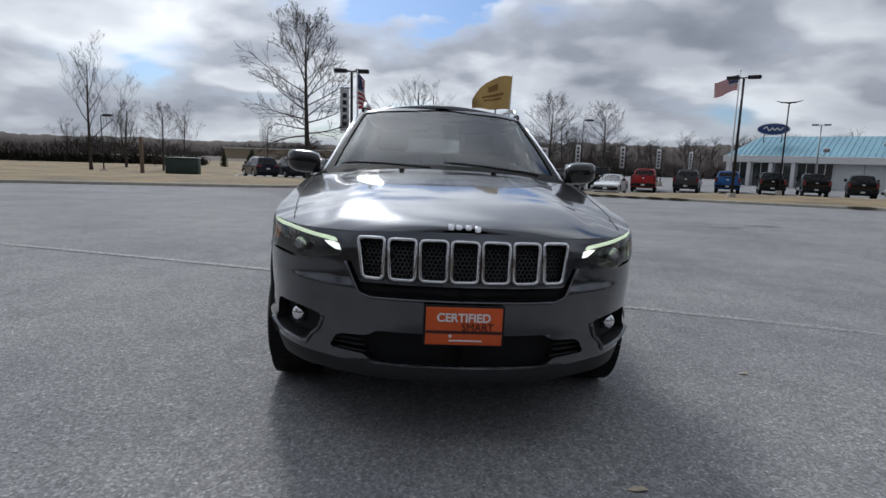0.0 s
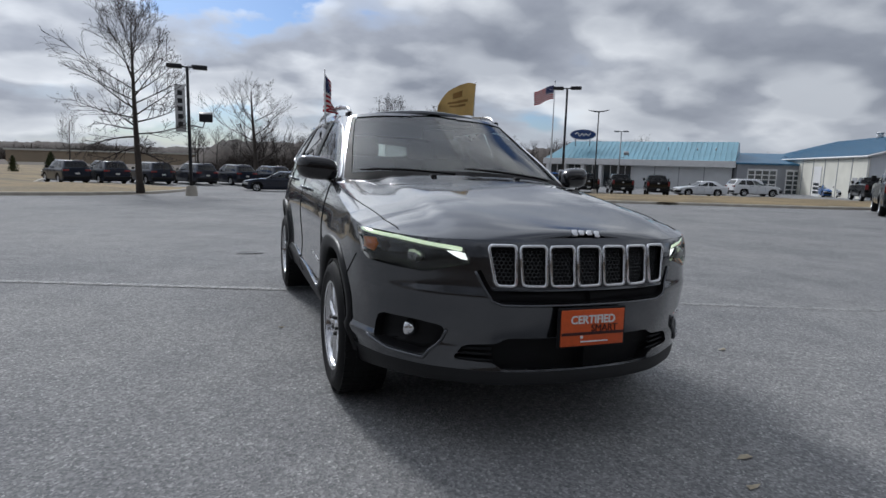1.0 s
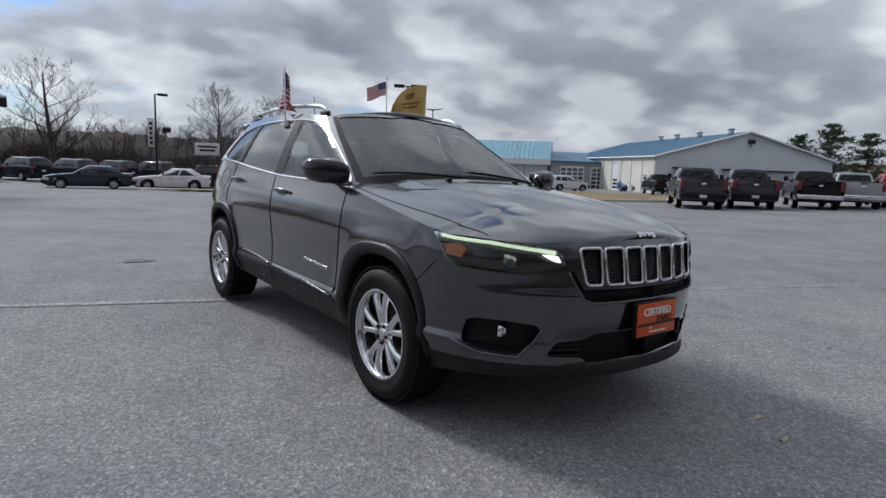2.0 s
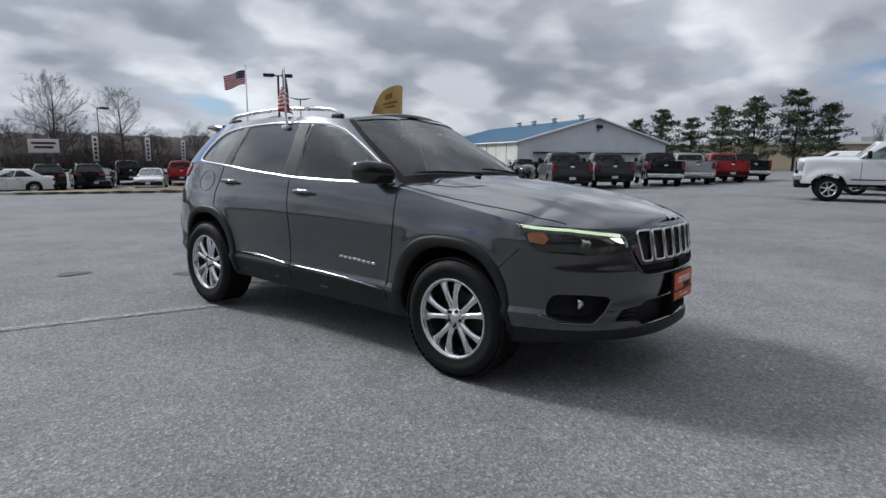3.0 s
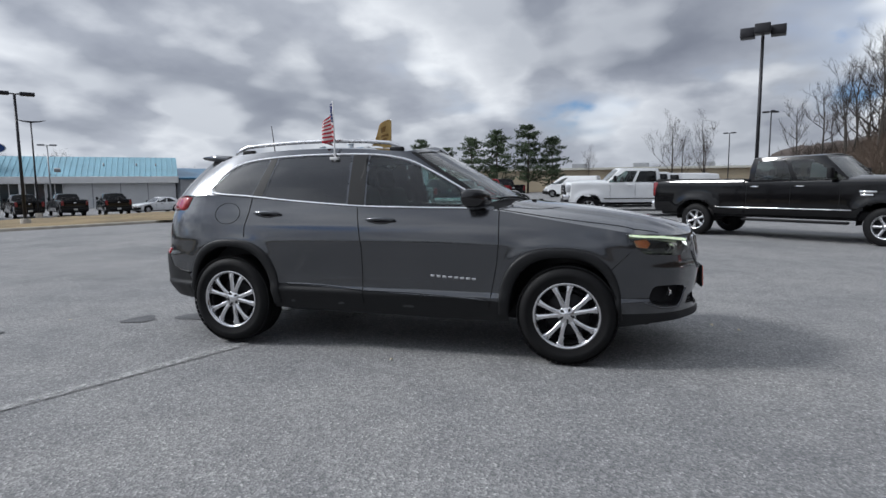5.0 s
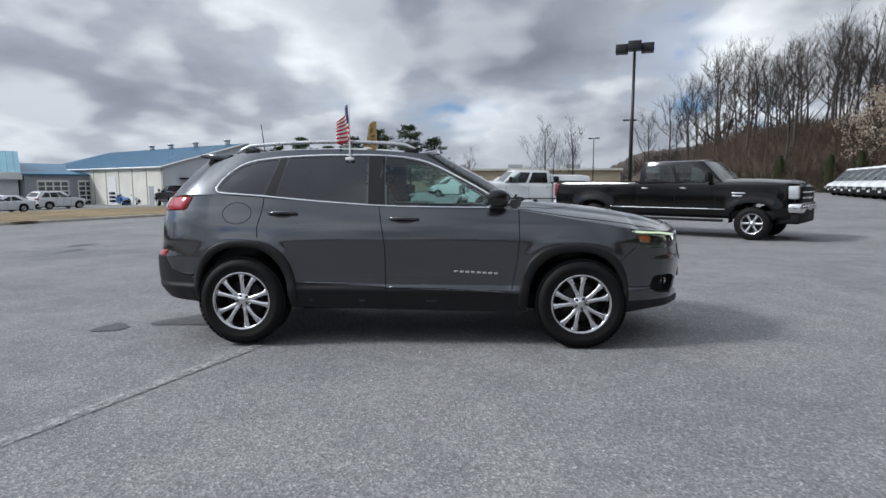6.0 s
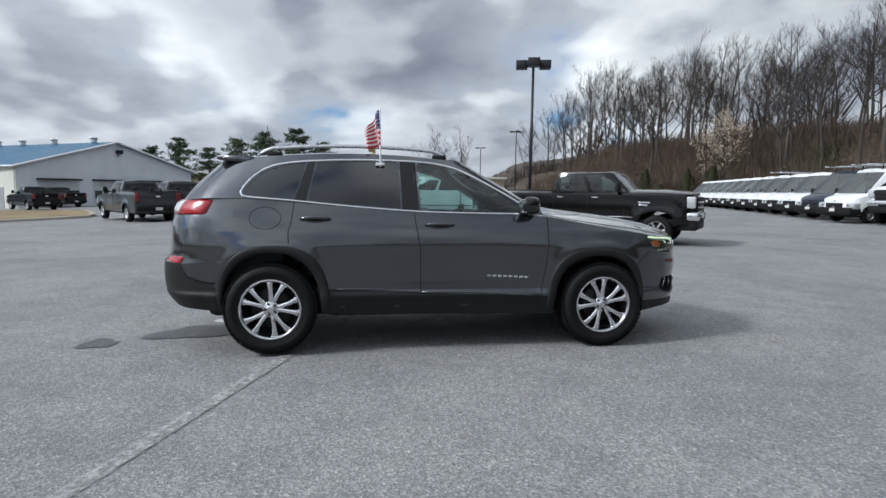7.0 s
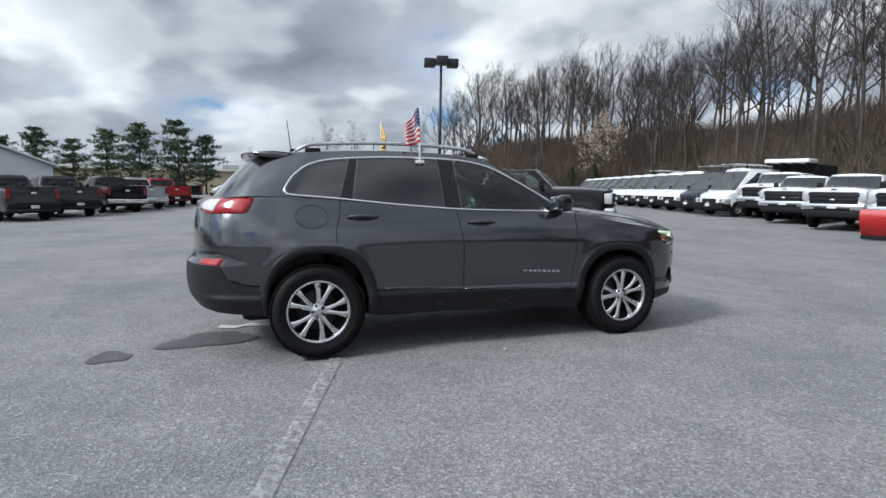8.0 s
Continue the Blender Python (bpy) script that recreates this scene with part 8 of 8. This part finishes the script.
def pine(seed, h):
    g = random.Random(seed)
    tr = tube([(0, 0, -0.2), (0.05, 0, h * 0.5), (0, 0.05, h * 0.97)], [0.16, 0.11, 0.03], 7)
    v, f, limbs = [], [], []
    for lay in range(17):
        t = 0.14 + 0.83 * (lay + g.uniform(-0.8, 0.8)) / 17 if lay else 0.97
        R = h * (0.05 + 0.27 * (1 - t) ** 0.75)
        for k in range(5):
            a = k * 1.257 + lay * 2.4 + g.uniform(-0.4, 0.4)
            rr = R * g.uniform(0.35, 1.7)
            e = Vector((math.cos(a) * rr, math.sin(a) * rr, h * t + rr * g.uniform(-0.1, 0.42)))
            limbs.append(tube([(0, 0, h * t), tuple(e)], [0.03, 0.01], 3, caps=False))
            for q in range(44):
                s = 1.05 - 0.75 * g.random() ** 1.6
                c = Vector((0, 0, h * t)).lerp(e, s) + Vector((g.gauss(0, 0.2), g.gauss(0, 0.2), g.gauss(0.03, 0.13)))
                d = Vector((g.uniform(-1, 1), g.uniform(-1, 1), g.uniform(-0.3, 0.8))).normalized() * g.uniform(0.25, 0.55)
                o = d.cross(Vector((g.uniform(-1, 1), g.uniform(-1, 1), g.uniform(-1, 1)))).normalized() * 0.085
                i = len(v)
                v += [c - o, c + o, c + d]
                f.append((i, i + 1, i + 2))
    return join(tr, join(*limbs)), (v, f)


pines = []
for k, (x, y, s) in enumerate(((84.7, 31.6, 0.85), (85.9, 28.1, 1.0), (87.1, 24.2, 0.85), (88.0, 20.2, 1.0), (88.9, 16.2, 1.12), (89.6, 11.2, 1.18), (90.0, 7.4, 0.95))):
    if k < 3:
        pines.append(tree_thing(pine(40 + k, 9.2), onland(x, y), "dark green pine with ragged tiers of needles", M_BARK, M_NEEDLE, "row of pines", "pine_tree"))
        ob = pines[-1]
    else:
        ob = copy_thing(pines[k % 3], onland(x, y, 50 * k))
    ob.scale = (s, s, s)

# woodland on the bank
rng = random.Random(11)
protos = []
for k in range(5):
    geo = bare_tree(60 + k, 15.0, thin=0.62, spread=0.40, limbs=10, first=0.40, up=0.95, twigs=6, r=0.16, fork=2, wind=0.04, crook=0.30)
    protos.append(geo)
made = []
spots = []
for _ in range(4000):
    x = rng.uniform(-45, 125)
    d = rng.uniform(5, 34) if rng.random() < 0.75 else rng.uniform(2, 60)
    y = float(wood_edge(x)) - d
    if all((x - a) ** 2 + (y - b) ** 2 > 7.0 for a, b in spots):
        spots.append((x, y))
    if len(spots) >= 190:
        break
for k, (x, y) in enumerate(spots):
    s = rng.uniform(0.85, 1.2) * (1.12 if x > 72 else 1.22 if x < 42 else 1.05)
    m_ = onland(x, y, rng.uniform(0, 360), -0.2)
    if k < 5:
        ob = tree_thing(protos[k], m_, "tall leafless woodland tree on the bank", M_WOODBARK, M_TWIG, "woodland trees", "woodland_tree")
        made.append(ob)
    else:
        ob = copy_thing(made[k % 5], m_)
    ob.scale = (s, s, s * rng.uniform(0.9, 1.15))


def thicket(name, spots_fn, count, blades, size, material, label, seed, width=0.03):
    """Countless thin stems as one mass."""
    g = random.Random(seed)
    v, f = [], []
    for _ in range(count):
        x, y, h = spots_fn(g)
        z = float(land(x, y)) - 0.1
        for _b in range(blades):
            a = g.uniform(0, 6.283)
            l = h * g.uniform(0.4, 1.0)
            w = width * g.uniform(0.6, 1.6)
            bx, by = x + g.gauss(0, size), y + g.gauss(0, size)
            lean = g.uniform(0.1, 1.0)
            tx, ty = bx + math.cos(a) * l * lean, by + math.sin(a) * l * lean
            zz = z + (g.uniform(0, 0.55) * h if _b % 3 else 0)
            i = len(v)
            b2 = a + 1.57 + g.uniform(-0.6, 0.6)
            v += [(bx - w * math.cos(b2), by - w * math.sin(b2), zz), (bx + w * math.cos(b2), by + w * math.sin(b2), zz), (tx, ty, z + l if not _b % 3 else zz + l * 0.6)]
            f.append((i, i + 1, i + 2))
    ob = piece(name, (v, f), material, smooth=False)
    return tagged(ob, label, "brush", kind="stuff")


def bank_spot(g):
    x = g.uniform(-45, 108)
    d = g.uniform(0.5, 30) ** 1.0
    return x, float(wood_edge(x)) - d, g.uniform(0.35, 1.0) ** 1.2 * 5.6 * (0.7 if x > 75 else 1)


thicket("brush", bank_spot, 6800, 46, 0.7, M_BRUSH, "tangled brown winter brush on the bank", 5, 0.012)


def deep_spot(g):
    x = g.uniform(-60, 120)
    return x, float(wood_edge(x)) - g.uniform(9, 55), g.uniform(2, 5.5)


thicket("deep_woods", deep_spot, 2200, 30, 1.2, M_FARWOOD, "hazy mass of bare stems behind the bank", 6, 0.02)


def green_spot(g):
    c = g.choice(((54, -51, 5.0), (36, -46, 4.5), (33, -42, 3.0), (26, -43, 4.0), (78, -38, 3.5), (86, -33, 3), (74, -36, 3), (14, -40, 4)))
    return c[0] + g.gauss(0, 2.4), c[1] + g.gauss(0, 1.6), c[2] * g.uniform(0.4, 1.0)


thicket("evergreen_scrub", green_spot, 260, 24, 0.8, M_CEDAR, "dark evergreen scrub among the brush", 7, 0.05)


def ring_spot(a0, a1, d0, d1, h0, h1):
    def fn(g):
        a, d = radians(g.uniform(a0, a1)), g.uniform(d0, d1)
        return d * math.sin(a), d * math.cos(a), g.uniform(h0, h1) * (0.8 + 0.3 * math.sin(a * 23) + 0.2 * math.sin(a * 61))
    return fn


def ridge(a0, a1, d, lift, label, seed):
    """A long wooded rise: its slope, crest and back in one uneven sheet."""
    g = random.Random(seed)
    ph = [g.uniform(0, 6.283) for _ in range(6)]
    rows = []
    for q, k in ((0, 0.0), (6, 0.62), (12, 0.9), (22, 1.0), (50, 0.8), (90, 0.0)):
        row = []
        for a in np.arange(a0, a1 + 0.01, 0.16):
            t = radians(a)
            fine = sum(math.sin(a * f + p + q * 0.13) * w for f, p, w in zip((0.55, 1.9, 4.3, 9.7, 17.0, 31.0), ph, (0.9, 0.6, 0.5, 0.4, 0.35, 0.3)))
            e = min(1.0, (a - a0) / 4, (a1 - a) / 4)
            x, y = (d + q) * math.sin(t), (d + q) * math.cos(t)
            row.append((x, y, float(land(x, y)) - 0.5 + k * (lift + 0.30 * fine) * max(e, 0.05)))
        rows.append(row)
    return tagged(piece("wooded_ridge", loft(rows), M_FARWOOD), label, "woods", kind="stuff")


ridge(-5, 41, 128, 7.4, "brown bare woods massed beyond the lot", 21)
ridge(-80, 10, 250, 7.0, "low dark wooded ridge closing the field", 22)
ridge(34, 118, 190, 6.0, "low brown woods massed on the horizon", 23)
thicket("far_woods", ring_spot(-3, 37, 108, 134, 2.0, 4.2), 3200, 30, 1.5, M_FARWOOD, "brown bare brush beyond the lot", 8, 0.04)
thicket("far_woods", ring_spot(-75, 8, 230, 300, 4, 7.0), 2600, 22, 2.6, M_FARWOOD, "low dark wooded ridge on the horizon", 9, 0.12)
thicket("far_woods", ring_spot(34, 112, 170, 240, 4, 7.5), 2600, 22, 2.6, M_FARWOOD, "low brown woods on the horizon", 10, 0.10)
thicket("far_woods", ring_spot(112, 290, 130, 210, 8, 15), 1100, 14, 2.4, M_FARWOOD, "bare woods closing the view", 12, 0.25)


for k in range(110):
    a, d = radians(rng.uniform(-4, 40)), rng.uniform(106, 150)
    c = copy_thing(made[k % 5], onland(d * math.sin(a), d * math.cos(a), rng.uniform(0, 360), -0.3))
    s = rng.uniform(0.42, 0.62)
    c.scale = (s * 1.35, s * 1.35, s)
    c["label"], c["group"] = "bare tree in the wood beyond the lot", "trees beyond the lot"


def end_spot(g):
    x = g.uniform(62, 112)
    return x, float(wood_edge(x)) - g.uniform(0, 26) ** 1.0, g.uniform(2.0, 5.5)


thicket("brush", end_spot, 4200, 40, 0.9, M_BRUSH, "dense brown brush at the end of the wood", 14, 0.02)

# pale-leaved tree at the foot of the bank
geo = bare_tree(91, 10.5, spread=0.5, limbs=16, first=0.22, up=0.9, twigs=4, r=0.13)
pale = tree_thing(geo, onland(60.6, -42.6, 0, -0.1), "small tree holding withered pale tan leaves", M_BARK, M_TWIG, name="pale_leaved_tree")
pts = geo[1][0]
g = random.Random(3)
v, f = [], []
for _ in range(2600):
    p = Vector(g.choice(pts))
    if p.z < 3.5:
        continue
    d = Vector((g.uniform(-1, 1), g.uniform(-1, 1), g.uniform(-1, 0.4))).normalized() * 0.21
    o = d.cross(Vector((g.uniform(-1, 1), 0.3, g.uniform(-1, 1)))).normalized() * 0.07
    i = len(v)
    v += [p, p + d * 0.5 + o, p + d, p + d * 0.5 - o]
    f.append((i, i + 1, i + 2, i + 3))
piece("leaves", (v, f), M_PALE_LEAF, pale, smooth=False)


def conifer_shrub(seed, h, r):
    g = random.Random(seed)
    v, f = [], []
    for _ in range(1500):
        t = g.random() ** 0.8
        a = g.uniform(0, 6.283)
        rr = r * (1 - t) ** 0.6 * g.uniform(0.35, 1.15) * (1 + 0.3 * math.sin(3 * a + 9 * t) + 0.2 * math.sin(7 * a - 14 * t))
        c = Vector((rr * math.cos(a), rr * math.sin(a), h * t))
        d = Vector((math.cos(a) * 0.4, math.sin(a) * 0.4, 1)).normalized() * g.uniform(0.12, 0.3)
        o = Vector((-math.sin(a), math.cos(a), g.uniform(-0.4, 0.4))) * 0.045
        i = len(v)
        v += [c - o, c + o, c + d]
        f.append((i, i + 1, i + 2))
    return tube([(0, 0, -0.1), (0, 0, h * 0.9)], [0.06, 0.01], 6), (v, f)


sh = None
for k, (x, y, h) in enumerate(((68.9, -39.5, 5.2), (64.8, -40.9, 4.2), (60.8, -41.8, 4.4), (49.3, -42.0, 3.4), (71.5, -38.6, 4.4), (-17.5, 63.0, 2.2), (-21.5, 66.0, 1.8), (-16.5, 58, 1.7))):
    if sh is None:
        sh = tree_thing(conifer_shrub(7, 2.4, 0.65), onland(x, y), "small upright dark evergreen shrub", M_BARK, M_CEDAR, "evergreen shrubs", "evergreen_shrub")
    else:
        c = copy_thing(sh, onland(x, y, 70 * k))
        c.scale = (h / 2.4,) * 3


def hedge_spot(g):
    return g.uniform(-62, -25), 68 + g.gauss(0, 0.5), g.uniform(1.3, 1.9)


thicket("hedge", hedge_spot, 700, 40, 0.35, M_HEDGE, "long low dark clipped hedge across the field", 13, 0.09)
box = thing("utility_box", onland(-16.4, 40.0, 10, 0.25), "dark green steel utility box on the grass", "utility box")
M_BOX = mat("dark_green_steel", (0.03, 0.05, 0.045), 0.5, vary=0.15, scale=3)
piece("body", rbox(-1.1, 1.1, -0.6, 0.6, 0, 1.2, 0.03), M_BOX, box)
piece("lid", rbox(-1.15, 1.15, -0.65, 0.65, 1.2, 1.3, 0.03), M_BOX, box)
post = thing("wooden_post", onland(-18.2, 37.5, 0, 0.2), "weathered square wooden post in the grass", "post")
piece("shaft", rbox(-0.1, 0.1, -0.1, 0.1, 0, 2.6, 0.015), mat("weathered_timber", (0.16, 0.12, 0.085), 0.9, vary=0.25, scale=5), post)

# red snow plough on the nearest work truck
pl = thing("snow_plough", facing(5.45, -14.62, -0.32, 0.95), "bright red steel snow plough blade with a black edge", "plough")
rows = [[(x, -0.35 * math.sin(t * 2.2) * 1.0, 0.12 + 0.78 * t) for x in np.linspace(-1.25, 1.25, 9)] for t in np.linspace(0, 1, 8)]
M_PLOUGH = mat("red_plough_paint", (0.42, 0.014, 0.014), 0.4, vary=0.15, scale=3, coat=0.5)
blade = piece("blade", doubled(loft(rows), (0, 1, 0), 0.02), M_PLOUGH, pl)
piece("cutting_edge", rbox(-1.27, 1.27, -0.06, 0.03, 0.02, 0.14, 0.01), M_BLACK, pl)
for x in (-1.0, -0.5, 0, 0.5, 1.0):
    piece("rib", rbox(x - 0.025, x + 0.025, 0.0, 0.16, 0.15, 0.88, 0.01), M_PLOUGH, blade)
piece("push_frame", join(tube([(-0.5, 0.1, 0.35), (-0.3, 1.0, 0.5)], 0.05, 6), tube([(0.5, 0.1, 0.35), (0.3, 1.0, 0.5)], 0.05, 6)), M_BLACK, pl)

# tipper body truck between the vans and the pickups
tip = pickup("white work truck with a black tipper body", P_WHITE, heavy=True, bar_m=M_GLOSSBLACK, group="white work trucks")
tm = facing(15.9, -20.6, -0.32, 0.95, -3.3)
tip.matrix_basis = tm @ Matrix.Diagonal((1.12, 1.05, 1.12, 1))
tb = thing("tipper_body", tm, "black steel tipper body with a pale cab guard", "truck body")
piece("hopper", rbox(-1.1, 1.1, 0.55, 3.4, 1.15, 2.75, 0.05), M_BLACK, tb)
piece("cab_guard", rbox(-1.05, 1.05, -0.55, 0.62, 2.78, 2.98, 0.04), M_TRIM_WHITE, tb)
for x in (-0.9, -0.3, 0.3, 0.9):
    piece("guard_rib", rbox(x - 0.04, x + 0.04, -0.5, 0.6, 2.66, 2.80, 0.01), M_BLACK, tb)
for k, (x, y) in enumerate((van_row[0], van_row[1], van_row[4])):
    rk = thing("ladder_rack", facing(x, y, 0.02, 1.0, -2.8), "pale steel ladder rack on a van roof", "roof rack", "ladder racks")
    piece("ladder", join(*[tube([(sx, -1.6, 2.72), (sx, 2.2, 2.72)], 0.03, 6) for sx in (-0.5, 0.5)], *[tube([(-0.5, yy, 2.72), (0.5, yy, 2.72)], 0.025, 5) for yy in np.arange(-1.4, 2.2, 0.45)]), M_SATIN, rk)
    for sx in (-0.55, 0.55):
        for yy in (-0.9, 1.6):
            piece("rack_foot", tube([(sx, yy, 2.44), (sx, yy, 2.72)], 0.025, 6), M_BLACK, rk)
